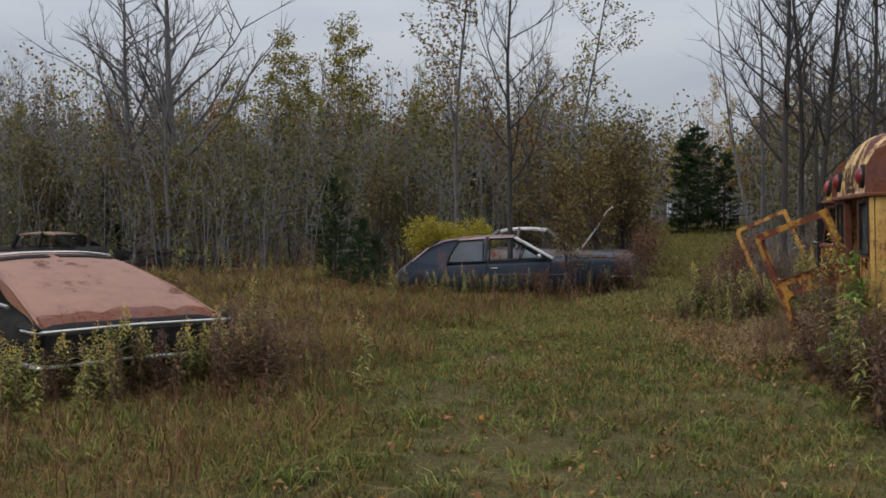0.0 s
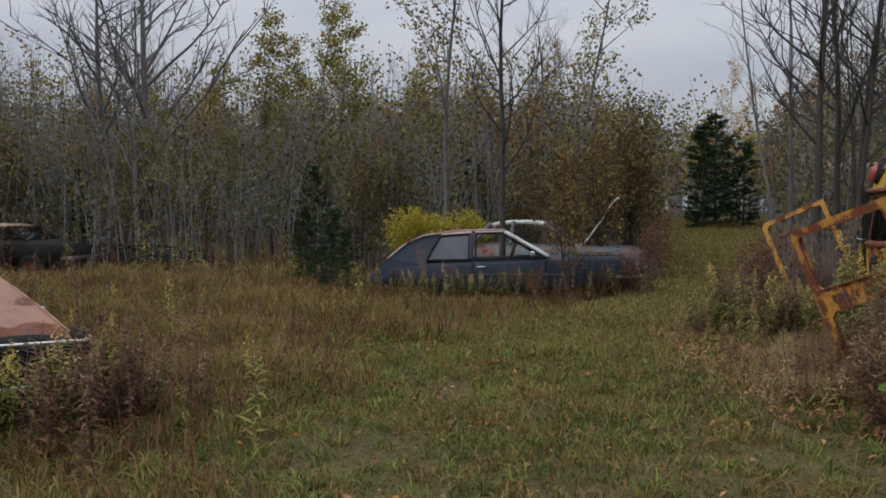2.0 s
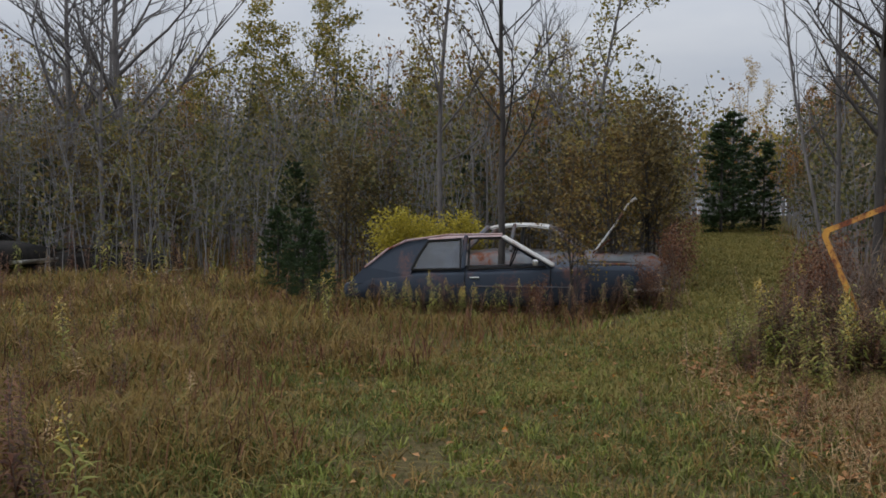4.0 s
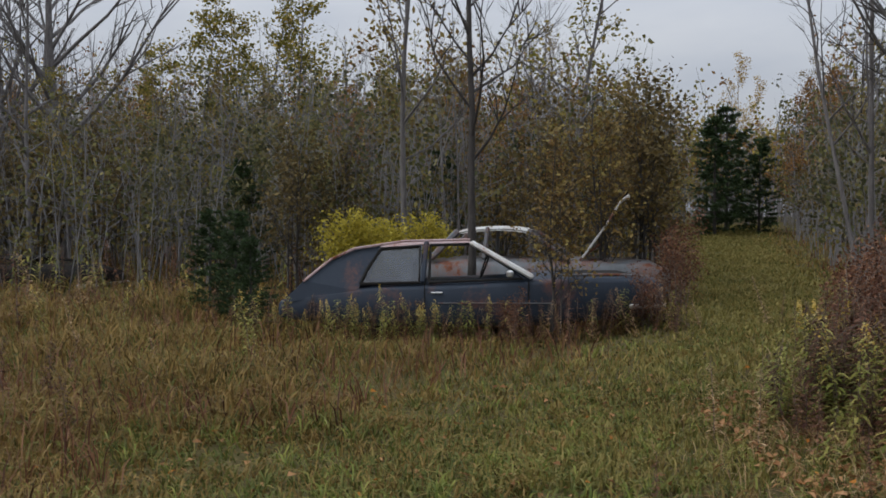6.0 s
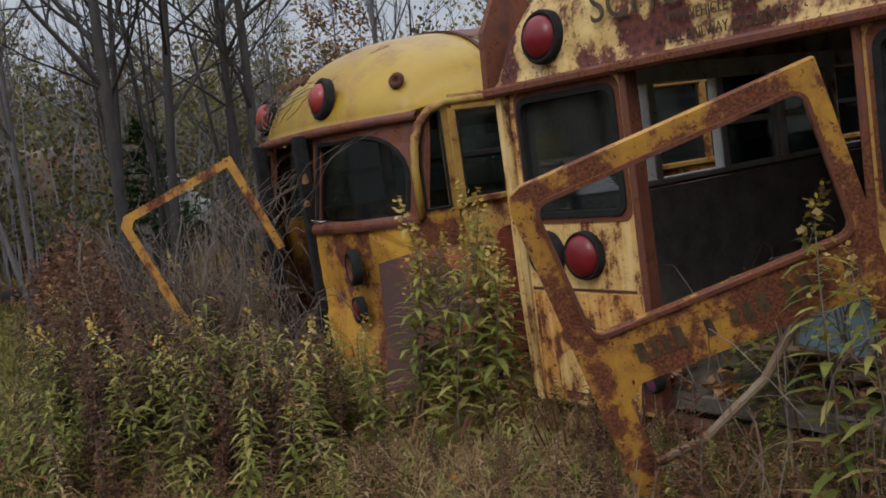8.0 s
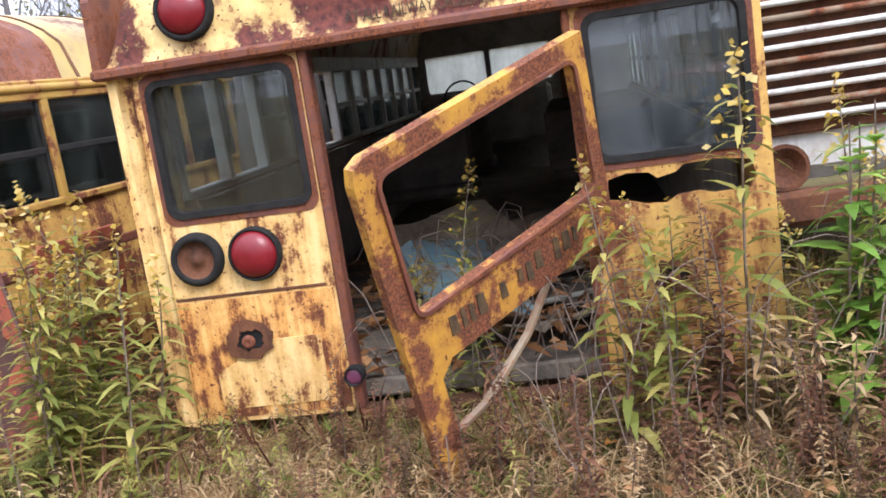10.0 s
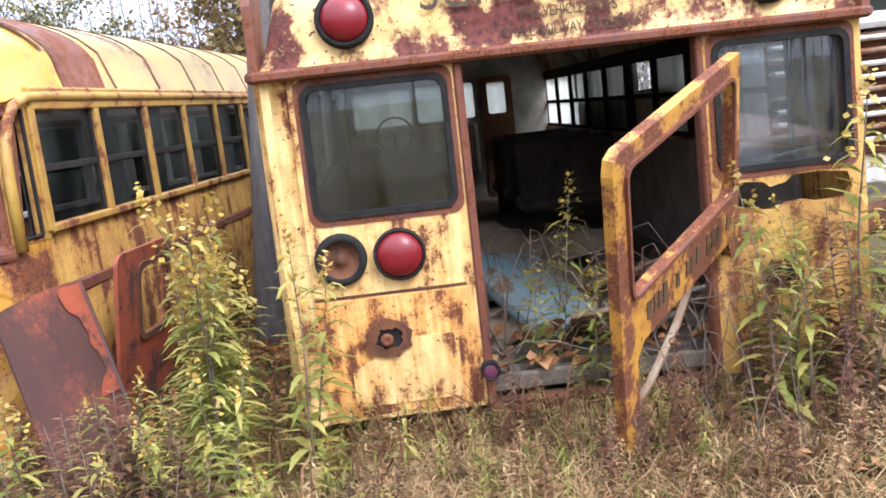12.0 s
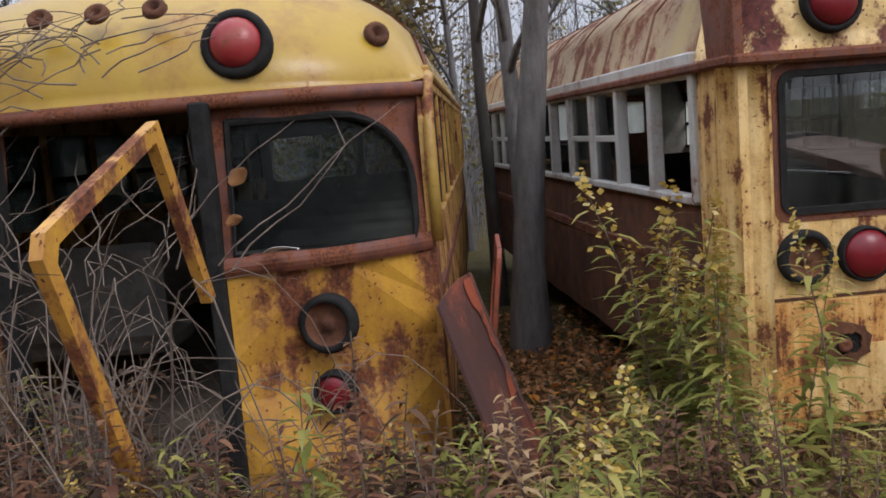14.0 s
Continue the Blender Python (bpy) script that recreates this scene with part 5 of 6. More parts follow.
# ---- plants ----
def grow_tree(seed, high, r0, limbs, leaf=0, leaf_size=0.07, droop=0.0, crown_from=0.35, lean=0.03, spread=0.5, fork=False, twig=4):
    """A trunk with limbs and twigs as tubes; leaves as small quads near the twig ends."""
    rng = random.Random(seed)
    stem, wood, lv = Geo(), Geo(), Geo()
    trunks = [(Vector((0, 0, 0)), r0, high, Vector((rng.uniform(-lean, lean), rng.uniform(-lean, lean), 1)))]
    if fork:
        trunks += [(Vector((rng.uniform(-0.25, 0.25), rng.uniform(-0.25, 0.25), 0)), r0 * rng.uniform(0.5, 0.8), high * rng.uniform(0.7, 0.95), Vector((rng.uniform(-0.18, 0.18), rng.uniform(-0.18, 0.18), 1))) for _ in range(2)]

    def leaves(at, d, n):
        for _ in range(n):
            p = at + Vector((rng.gauss(0, 0.11), rng.gauss(0, 0.11), rng.gauss(0, 0.09)))
            s = leaf_size * rng.uniform(0.6, 1.3)
            u = Vector((rng.gauss(0, 1), rng.gauss(0, 1), rng.gauss(0, 0.7))).normalized()
            w = u.cross(Vector((rng.gauss(0, 1), rng.gauss(0, 1), rng.gauss(0, 1)))).normalized()
            lv.add([p - u * s * 0.5, p + w * s * 0.3, p + u * s * 0.5, p - w * s * 0.3], [(0, 1, 2, 3)])

    def branch(at, d, length, r, level):
        n = (4, 2, 1)[level - 1]
        pts, p, dd = [at], at.copy(), d.copy()
        for _ in range(n):
            dd = (dd + Vector((rng.gauss(0, 0.16), rng.gauss(0, 0.16), rng.gauss(0.07 - droop, 0.12)))).normalized()
            p = p + dd * (length / n)
            pts.append(p.copy())
        wood.tube(pts, [r * (1 - 0.8 * i / n) for i in range(n + 1)], 4 if level == 1 else 3, False)
        if level < 3:
            for k in range(twig if level == 1 else 3):
                f = rng.uniform(0.25, 1.0)
                i = min(int(f * n), n - 1)
                q = pts[i].lerp(pts[i + 1], f * n - i)
                side = Vector((rng.gauss(0, 1), rng.gauss(0, 1), rng.gauss(0.3, 0.5))).normalized()
                branch(q, (dd * 0.9 + side * 0.75).normalized(), length * rng.uniform(0.32, 0.55), r * 0.5, level + 1)
        if leaf and level >= 2:
            leaves(pts[-1], dd, leaf)
            leaves(pts[-2], dd, max(1, leaf // 2))

    for base, r, h, d in trunks:
        n = 9
        pts, p, dd = [base], base.copy(), d.normalized()
        for _ in range(n):
            dd = (dd + Vector((rng.gauss(0, 0.035), rng.gauss(0, 0.035), 0.06))).normalized()
            p = p + dd * (h / n)
            pts.append(p.copy())
        stem.tube(pts, [r * (1.25 if i == 0 else 1 - 0.88 * (i / n)) for i in range(n + 1)], 7, False)
        for k in range(limbs):
            f = crown_from + (0.98 - crown_from) * (k + rng.random()) / limbs
            i = min(int(f * n), n - 1)
            q = pts[i].lerp(pts[i + 1], f * n - i)
            w = rng.uniform(0, 2 * math.pi)
            out = Vector((math.cos(w), math.sin(w), rng.uniform(0.5, 1.5)))
            branch(q, out.normalized(), h * spread * (1.05 - 0.75 * f) * rng.uniform(0.6, 1.1), r * (1 - 0.82 * f) * 0.55, 1)
    return stem, wood, lv


def grow_pine(seed, high, wide):
    rng = random.Random(seed)
    stem, wood, lv = Geo(), Geo(), Geo()
    stem.tube([(0, 0, 0), (0.02, 0, high * 0.5), (0, 0.02, high)], [high * 0.016, high * 0.01, 0.006], 6, False)
    levels = int(high * 5)
    for i in range(levels):
        f = 0.04 + 0.94 * i / levels
        reach = wide * (1 - f) ** 0.55 * rng.uniform(0.55, 1.1)
        for k in range(7):
            w = rng.uniform(0, 2 * math.pi)
            d = Vector((math.cos(w), math.sin(w), rng.uniform(-0.15, 0.45))) * rng.uniform(0.6, 1.1)
            a = Vector((0, 0, f * high))
            b = a + d * reach
            wood.tube([a, b], [0.008, 0.003], 3, False)
            for j in range(13):
                q = a.lerp(b, rng.uniform(0.25, 1.05))
                for _ in range(6):
                    u = (d + Vector((rng.gauss(0, 0.7), rng.gauss(0, 0.7), rng.gauss(0.1, 0.5)))).normalized() * rng.uniform(0.08, 0.2)
                    s = u.cross(Vector((rng.gauss(0, 1), rng.gauss(0, 1), 1))).normalized() * 0.019
                    lv.add([q - s, q + s, q + u], [(0, 1, 2)])
    return stem, wood, lv


def tree_proto(name, made, bark, leaf_mat, label, category, group=""):
    stem, wood, lv = made
    t = thing(name, Matrix.Identity(4), label, category, group)
    part("trunk", stem, bark, t, "", True)
    part("crown", wood, bark, t, "", True)["kind"] = "stuff"
    if lv.f:
        part("foliage", lv, leaf_mat, t)["kind"] = "stuff"
    return t


def plant(proto, x, y, scale=1.0, turn=None, used=set()):
    turn = random.uniform(0, 360) if turn is None else turn
    m = pose(x, y, on_ground(x, y) - 0.05, 0, 0, turn)
    if proto.name not in used:
        used.add(proto.name)
        proto.matrix_world = m @ Matrix.Diagonal((scale, scale, scale, 1))
        return proto
    c = copy_thing(proto, m)
    c.scale = (scale,) * 3
    return c


BARE = [tree_proto("bare_tree", grow_tree(10 + i, 9.5, 0.07, 24, 0, spread=0.36, crown_from=0.25, twig=5), (BARK, BARK_DARK, BARK)[i % 3], None, "tall bare grey tree with thin upright branches", "tree", "bare woodland trees") for i in range(5)]
THIN = [tree_proto("young_tree", grow_tree(30 + i, 7.0, 0.04, 12, 0, spread=0.3, crown_from=0.25, fork=True, twig=3), (BARK, BARK_DARK)[i % 2], None, "slender bare sapling clump with fine twigs", "tree", "bare saplings") for i in range(3)]
LEAFED = [tree_proto("autumn_tree", grow_tree(40 + i, 8.5, 0.055, 20, 4, 0.09, spread=0.26, crown_from=0.25), (BARK, BARK, BARK_PALE)[i], (LEAF_OLIVE, LEAF_RUSSET, LEAF_GOLD)[i], ("pale-barked tree with thinning olive leaves", "slim tree with sparse russet leaves", "birch with golden autumn leaves")[i], "tree", "autumn trees") for i in range(3)]
FULL = [tree_proto("leafy_tree", grow_tree(45 + i, 6.5, 0.05, 26, 6, 0.1, spread=0.3, crown_from=0.16, twig=4), BARK, (LEAF_OLIVE, LEAF_ORANGE_BROWN, LEAF_SAGE)[i], ("tree with a full crown of olive-gold leaves", "tree with orange-brown autumn leaves", "tree with dull sage-green leaves")[i], "tree", "leafy autumn trees") for i in range(3)]
BIG = tree_proto("bare_tree", grow_tree(61, 10.5, 0.17, 22, 0, spread=0.5, crown_from=0.28, lean=0.08, twig=5), BARK, None, "large spreading bare tree with rugged limbs", "tree", "bare woodland trees")
PINES = [tree_proto("pine_tree", grow_pine(70 + i, 3.7, 1.35), BARK_DARK, NEEDLE, "dark green young pine with dense needles", "tree", "young pines") for i in range(2)]
SHRUBS = [
    tree_proto("shrub", grow_tree(80, 1.75, 0.022, 16, 4, 0.075, spread=0.85, crown_from=0.25, fork=True), CANE, LEAF_YELLOW, "bright yellow leafy bush behind the car", "bush"),
    tree_proto("shrub", grow_tree(81, 3.4, 0.03, 14, 1, 0.075, spread=0.42, crown_from=0.2, fork=True), BARK_DARK, LEAF_RUSSET, "brown-leaved shrub thicket with thin dark stems", "bush", "brown shrubs"),
    tree_proto("shrub", grow_tree(82, 3.0, 0.03, 14, 2, 0.08, spread=0.45, crown_from=0.2, fork=True), BARK_DARK, LEAF_BROWN, "olive-brown shrub with sparse foliage", "bush", "olive shrubs"),
    tree_proto("shrub", grow_tree(83, 1.7, 0.02, 16, 1, 0.06, spread=0.5, crown_from=0.1, fork=True), CANE, RED_WEED, "low reddish-brown leafless shrub", "bush", "reddish shrubs"),
]
TRUNK_GREY = tree_proto("bare_tree", grow_tree(90, 8.0, 0.15, 12, 0, spread=0.35, crown_from=0.32, lean=0.02, twig=4), BARK, None, "smooth grey trunk between the two buses", "tree", "bare woodland trees")

plant(BIG, -8.6, 30.5, 1.0, 30)
plant(BIG, -10.5, 31.5, 0.9, 150)
plant(BARE[0], -8.0, 27.5, 0.95)
plant(LEAFED[1], 0.4, 23.5, 1.15)
plant(BARE[1], 1.45, 20.55, 0.95)
plant(LEAFED[0], 3.5, 25.5, 1.05)
for x, y, k, sc in ((-8.4, 37, 0, 0.95), (-6.6, 36, 0, 1.2), (-5.2, 36.5, 0, 1.1), (-3.9, 37, 0, 1.25), (-1.6, 39, 0, 0.85), (-0.6, 38, 0, 0.9), (0.9, 37, 2, 0.7), (-2.6, 33, 2, 0.6), (1.2, 30, 1, 0.7), (2.6, 31, 1, 0.7), (5.0, 34, 0, 0.6), (3.4, 28.5, 0, 0.55), (4.6, 27.5, 0, 0.5), (5.3, 29, 2, 0.5), (4.2, 25.2, 0, 0.45), (3.2, 24.6, 1, 0.42), (5.2, 24.8, 0, 0.4), (-1.6, 26, 2, 0.5), (-3.0, 27.2, 2, 0.5), (-6, 30, 2, 0.55), (-11.5, 33, 2, 0.65), (-14, 32, 2, 0.6), (-16.5, 36, 0, 0.8), (-18, 34, 2, 0.75), (-13, 38, 1, 0.8), (-9.8, 41, 1, 0.85), (13.2, 40, 1, 0.8), (14.6, 39, 0, 0.7), (15.8, 44, 1, 0.9), (10.8, 28, 2, 0.55), (12.4, 26.5, 1, 0.5)):
    plant(FULL[k], x, y, sc)
plant(LEAFED[0], -5.2, 38, 1.1)
plant(LEAFED[0], -1.4, 39, 0.85)
plant(BARE[1], 5.95, 16.4, 0.95)
plant(BARE[4], 6.7, 17.6, 0.9)
plant(BARE[4], 6.5, 16.6, 0.8)
plant(THIN[1], 7.2, 18.6, 1.2)
plant(THIN[1], 8.8, 19.5, 1.2)
plant(BARE[1], 8.8, 18.2, 0.9)
plant(BARE[1], 7.4, 16.2, 0.85)
plant(THIN[0], 6.4, 19.0, 1.1)
plant(THIN[1], 8.2, 17.8, 1.1)
plant(TRUNK_GREY, 7.45, 11.4, 0.8, 20)
plant(TRUNK_GREY, 8.0, 11.05, 0.62, 140)
plant(BARE[4], 9.35, 10.75, 0.9)
plant(SHRUBS[2], 13.2, 10.6, 1.3)
plant(SHRUBS[2], 14.8, 9.6, 1.5)
plant(PINES[0], 15.5, 10.4, 0.8)
plant(SHRUBS[0], -0.35, 21.6, 0.72)
plant(SHRUBS[0], 0.25, 21.4, 0.66)
plant(SHRUBS[0], 0.75, 21.9, 0.72)
plant(SHRUBS[2], -1.6, 24.0, 1.0)
plant(SHRUBS[2], -0.9, 24.6, 0.9)
plant(PINES[0], -1.35, 18.9, 0.34)
plant(PINES[1], -1.75, 19.8, 0.45)
plant(PINES[0], -2.4, 21.0, 0.45)
plant(SHRUBS[1], 2.35, 18.0, 0.7)
plant(SHRUBS[1], 4.2, 22.3, 1.0)
plant(SHRUBS[1], 3.4, 21.0, 0.95)
plant(SHRUBS[2], 2.9, 23.6, 1.0)
plant(SHRUBS[2], 4.3, 23.4, 1.1)
plant(SHRUBS[1], 3.9, 24, 1.05)
plant(SHRUBS[2], 4.2, 21.9, 1.1)
plant(SHRUBS[3], 4.5, 14.7, 0.5)
plant(SHRUBS[3], 4.8, 15.3, 0.6)
plant(SHRUBS[3], 5.2, 15.9, 0.65)
plant(SHRUBS[3], 5.5, 16.8, 0.6)
plant(SHRUBS[3], 4.2, 19.9, 0.6)
plant(SHRUBS[3], 4.5, 20.8, 0.75)
plant(SHRUBS[3], 3.4, 18.1, 0.42)
plant(SHRUBS[3], 1.9, 17.95, 0.36)
plant(LEAFED[2], 16.6, 58, 1.0)
plant(LEAFED[2], 18.5, 61, 0.9)
for x, y, s in ((10.6, 41, 1.2), (11.6, 43, 1.35), (12.5, 42, 1.0), (1.0, 27, 0.8), (-3.2, 27, 0.75), (9.5, 21, 0.7), (-1.5, 33, 1.0), (3.0, 32, 1.0), (-14, 33, 1.0)):
    plant(PINES[random.randrange(2)], x, y, s)


def woods():
    rng = random.Random(3)
    spots = []
    while len(spots) < 170:
        y = 24 + 34 * rng.random() ** 1.3
        x = rng.uniform(-0.62 * y - 2, 0.75 * y + 3)
        if track_mask(x, y) > 0.02 or abs(x - np.interp(y, [21, 27, 36, 55], [5.9, 7.4, 9.8, 15])) < 2.2:
            continue
        if y < 28 and x < -1.5 and rng.random() < 0.8:
            continue
        if 7 < x - 0.25 * y + 9 < 9 and rng.random() < 0.5:
            continue
        spots.append((x, y))
    for x, y in spots:
        k = rng.random()
        far = 0.75 + 0.2 * rng.random() + (0.006 * (y - 25))
        low = 0.6 if -0.27 < x / y < 0.0 or 0.12 < x / y < 0.33 else 0.88
        if k < 0.22:
            plant(rng.choice(BARE), x, y, far * low)
        elif k < 0.46:
            plant(rng.choice(THIN), x, y, far * low * 1.1)
        elif k < 0.6:
            plant(rng.choice(LEAFED[:2]), x, y, far * low)
        elif k < 0.8:
            plant(rng.choice(FULL), x, y, far * rng.uniform(0.45, 0.75))
        elif k < 0.87:
            plant(rng.choice(PINES), x, y, far * 0.9)
        else:
            plant(rng.choice(SHRUBS[1:3]), x, y, far * 1.1)
    for _ in range(14):
        plant(rng.choice(SHRUBS[1:3]), rng.uniform(-17, -8), rng.uniform(28, 34), rng.uniform(1.0, 1.5))
    # the wood behind and beside the buses
    for _ in range(60):
        x, y = rng.uniform(11.5, 34), rng.uniform(-14, 24)
        plant(rng.choice(BARE + THIN + LEAFED[:2] + FULL), x, y, rng.uniform(0.8, 1.1))
    # the trees behind the walker, for the reflections
    for _ in range(30):
        plant(rng.choice(BARE + THIN), rng.uniform(-24, -9), rng.uniform(-14, 22), rng.uniform(0.6, 0.95))


woods()


def underwood():
    """The stems and twigs low in the wood, haze put into their pale bark colour."""
    rng = random.Random(8)
    g, lv = Geo(), [Geo(), Geo(), Geo()]
    for k in range(8600):
        y = 24.5 + 30 * rng.random() ** 1.2
        x = rng.uniform(-0.62 * y - 2, 0.8 * y + 4)
        if k > 6900:
            x, y = rng.uniform(13.5, 32), rng.uniform(-12, 22)
        if abs(x - float(np.interp(y, [21, 27, 36, 55], [5.9, 7.4, 9.8, 15]))) < 2.0:
            continue
        if y < 27.5 and x < -2 and rng.random() < 0.85:
            continue
        z = on_ground(x, y)
        h = rng.uniform(1.2, 5.5) * (0.55 + 0.012 * y)
        pick = int(1.5 + 1.1 * math.sin(x * 0.55 + 0.4 * math.sin(y * 0.5)) + rng.gauss(0, 0.6)) % 3
        a, b = rng.gauss(0, 0.12), rng.gauss(0, 0.12)
        p0, p1, p2 = Vector((x, y, z - 0.05)), Vector((x + a * h * 0.5, y + b * h * 0.5, z + h * 0.55)), Vector((x + a * h * 1.3, y + b * h, z + h))
        g.tube([p0, p1, p2], [0.015, 0.01, 0.003], 3, False)
        for _ in range(4):
            q = p0.lerp(p2, rng.uniform(0.3, 0.95))
            d = Vector((rng.gauss(0, 1), rng.gauss(0, 1), rng.uniform(0.2, 1.4))).normalized() * rng.uniform(0.3, 1.1)
            g.tube([q, q + d], [0.008, 0.003], 3, False)
            if rng.random() < 0.8:
                for _ in range(9):
                    c = q + d * rng.uniform(0.3, 1) + Vector((rng.gauss(0, 0.15), rng.gauss(0, 0.15), rng.gauss(0, 0.15)))
                    u = Vector((rng.gauss(0, 1), rng.gauss(0, 1), rng.gauss(0, 1))).normalized() * 0.06
                    w = u.cross(Vector((0.3, 1, 0.4))).normalized() * 0.038
                    lv[pick].add([c - u, c + w, c + u, c - w], [(0, 1, 2, 3)])
    tagged(mesh_ob("underwood", g, BARK_HAZED, False), "dense understorey of bare stems, tinted pale grey for haze", "undergrowth", kind="stuff")
    for geo, mat, label in zip(lv, (LEAF_DULL, LEAF_SAGE, LEAF_BROWN), ("sparse dull leaves in the understorey", "olive-green leaves in the understorey", "brown autumn leaves in the understorey")):
        tagged(mesh_ob("underwood_leaves", geo, mat, False), label, "undergrowth", kind="stuff")


underwood()


def far_woods():
    """The woods that close the view: thin crowns packed behind one another, bark paled for haze."""
    rng = random.Random(9)
    g, lv = Geo(), [Geo(), Geo()]
    for k in range(3600):
        y = 46 + 50 * rng.random()
        x = rng.uniform(-0.65 * y, 0.85 * y)
        if k > 2700:
            x, y = rng.uniform(30, 60), rng.uniform(-25, 40)
        if k > 3440:
            x, y = rng.uniform(-70, -40), rng.uniform(-25, 45)
        z = on_ground(x, y)
        h = rng.uniform(4.5, 9.0) * (0.62 if 0.16 < x / y < 0.36 else 1.0)
        a, b = rng.gauss(0, 0.05), rng.gauss(0, 0.05)
        p0, p2 = Vector((x, y, z)), Vector((x + a * h, y + b * h, z + h))
        g.tube([p0, p2], [0.055, 0.01], 3, False)
        leafed = rng.random() < 0.5 and k <= 2950
        lf = lv[0 if rng.random() < 0.5 else 1]
        for _ in range(9):
            q = p0.lerp(p2, rng.uniform(0.25, 0.98))
            d = Vector((rng.gauss(0, 0.7), rng.gauss(0, 0.7), rng.uniform(0.5, 1.4))).normalized() * rng.uniform(0.5, 1.8)
            g.tube([q, q + d], [0.016, 0.006], 3, False)
            if leafed:
                for _ in range(8):
                    c = q + d * rng.uniform(0.3, 1) + Vector((rng.gauss(0, 0.25), rng.gauss(0, 0.25), rng.gauss(0, 0.25)))
                    u = Vector((rng.gauss(0, 1), rng.gauss(0, 1), rng.gauss(0, 1))).normalized() * 0.1
                    w = u.cross(Vector((0.3, 1, 0.4))).normalized() * 0.065
                    lf.add([c - u, c + w, c + u, c - w], [(0, 1, 2, 3)])
    tagged(mesh_ob("far_woods", g, BARK_HAZED), "far autumn woods of bare trees, bark paled for haze", "woods", kind="stuff")
    tagged(mesh_ob("far_woods_leaves", lv[0], LEAF_OLIVE), "thin olive-gold foliage of the far woods", "woods", kind="stuff")
    tagged(mesh_ob("far_woods_leaves", lv[1], LEAF_ORANGE_BROWN), "thin russet foliage of the far woods", "woods", kind="stuff")


far_woods()


# ---- grass and weeds ----
def blades(name, xy, high, wide, mat, label, seed, lean=0.45):
    """Many grass blades as bent tapering strips, in one sheet of stuff."""
    rg = np.random.default_rng(seed)
    n = len(xy)
    x, y = xy[:, 0], xy[:, 1]
    z = height(x, y) - 0.01
    w = rg.uniform(0, 2 * np.pi, n)
    cx, cy = np.cos(w), np.sin(w)
    bend = rg.normal(0, lean, (n, 2))
    V = np.zeros((n, 5, 3))
    base = np.stack([x, y, z], 1)
    off = np.stack([cx * wide / 2, cy * wide / 2, np.zeros(n)], 1)
    mid = base + np.stack([bend[:, 0] * high * 0.3, bend[:, 1] * high * 0.3, high * 0.6], 1)
    tip = base + np.stack([bend[:, 0] * high * 0.95, bend[:, 1] * high * 0.95, high * (1 - 0.25 * np.abs(bend).sum(1).clip(0, 2))], 1)
    V[:, 0], V[:, 1], V[:, 2], V[:, 3], V[:, 4] = base - off, base + off, mid + off * 0.8, mid - off * 0.8, tip
    idx = np.arange(n)[:, None] * 5
    me = bpy.data.meshes.new(name)
    me.vertices.add(n * 5)
    me.vertices.foreach_set("co", V.reshape(-1))
    loops = np.concatenate([idx + np.array([0, 1, 2, 3]), idx + np.array([3, 2, 4])], 1).reshape(-1)
    me.loops.add(len(loops))
    me.loops.foreach_set("vertex_index", loops.astype(np.int32))
    me.polygons.add(n * 2)
    me.polygons.foreach_set("loop_start", (np.arange(n)[:, None] * 7 + np.array([0, 4])).reshape(-1).astype(np.int32))
    me.update(calc_edges=True)
    me.materials.append(mat)
    return tagged(new(name, me), label, "grass", kind="stuff")


def scatter(n, seed):
    """Points over the meadow, densest where the walk passes near."""
    rg = np.random.default_rng(seed)
    a, b, c = int(n * 0.42), int(n * 0.36), int(n * 0.22)
    p = np.concatenate([
        np.stack([rg.uniform(-4.5, 5.6, a), rg.uniform(4.2, 14.5, a)], 1),
        np.stack([rg.uniform(-9, 8, b), rg.uniform(8, 22, b)], 1),
        np.stack([rg.uniform(-20, 16, c), 20 + 22 * rg.random(c) ** 1.6], 1)])
    p = p + rg.normal(0, 0.55, p.shape)          # no hard edge where the sown stretches end
    inside = np.zeros(len(p), bool)
    for ox, oy, a_, hw, L in ((4.555, 10.45, -16.5, 1.2, 8.6), (5.77, 13.88, -23, 1.15, 7.6)):
        ca, sa = math.cos(radians(a_)), math.sin(radians(a_))
        lx = (p[:, 0] - ox) * ca + (p[:, 1] - oy) * sa
        ly = -(p[:, 0] - ox) * sa + (p[:, 1] - oy) * ca
        inside |= (lx > 0.05) & (lx < L) & (np.abs(ly) < hw)
    gap = (p[:, 0] > 4.8) & (p[:, 1] > 10.3) & (p[:, 1] < 13.6) & (rg.random(len(p)) < 0.8)
    return p[~(inside | gap)]


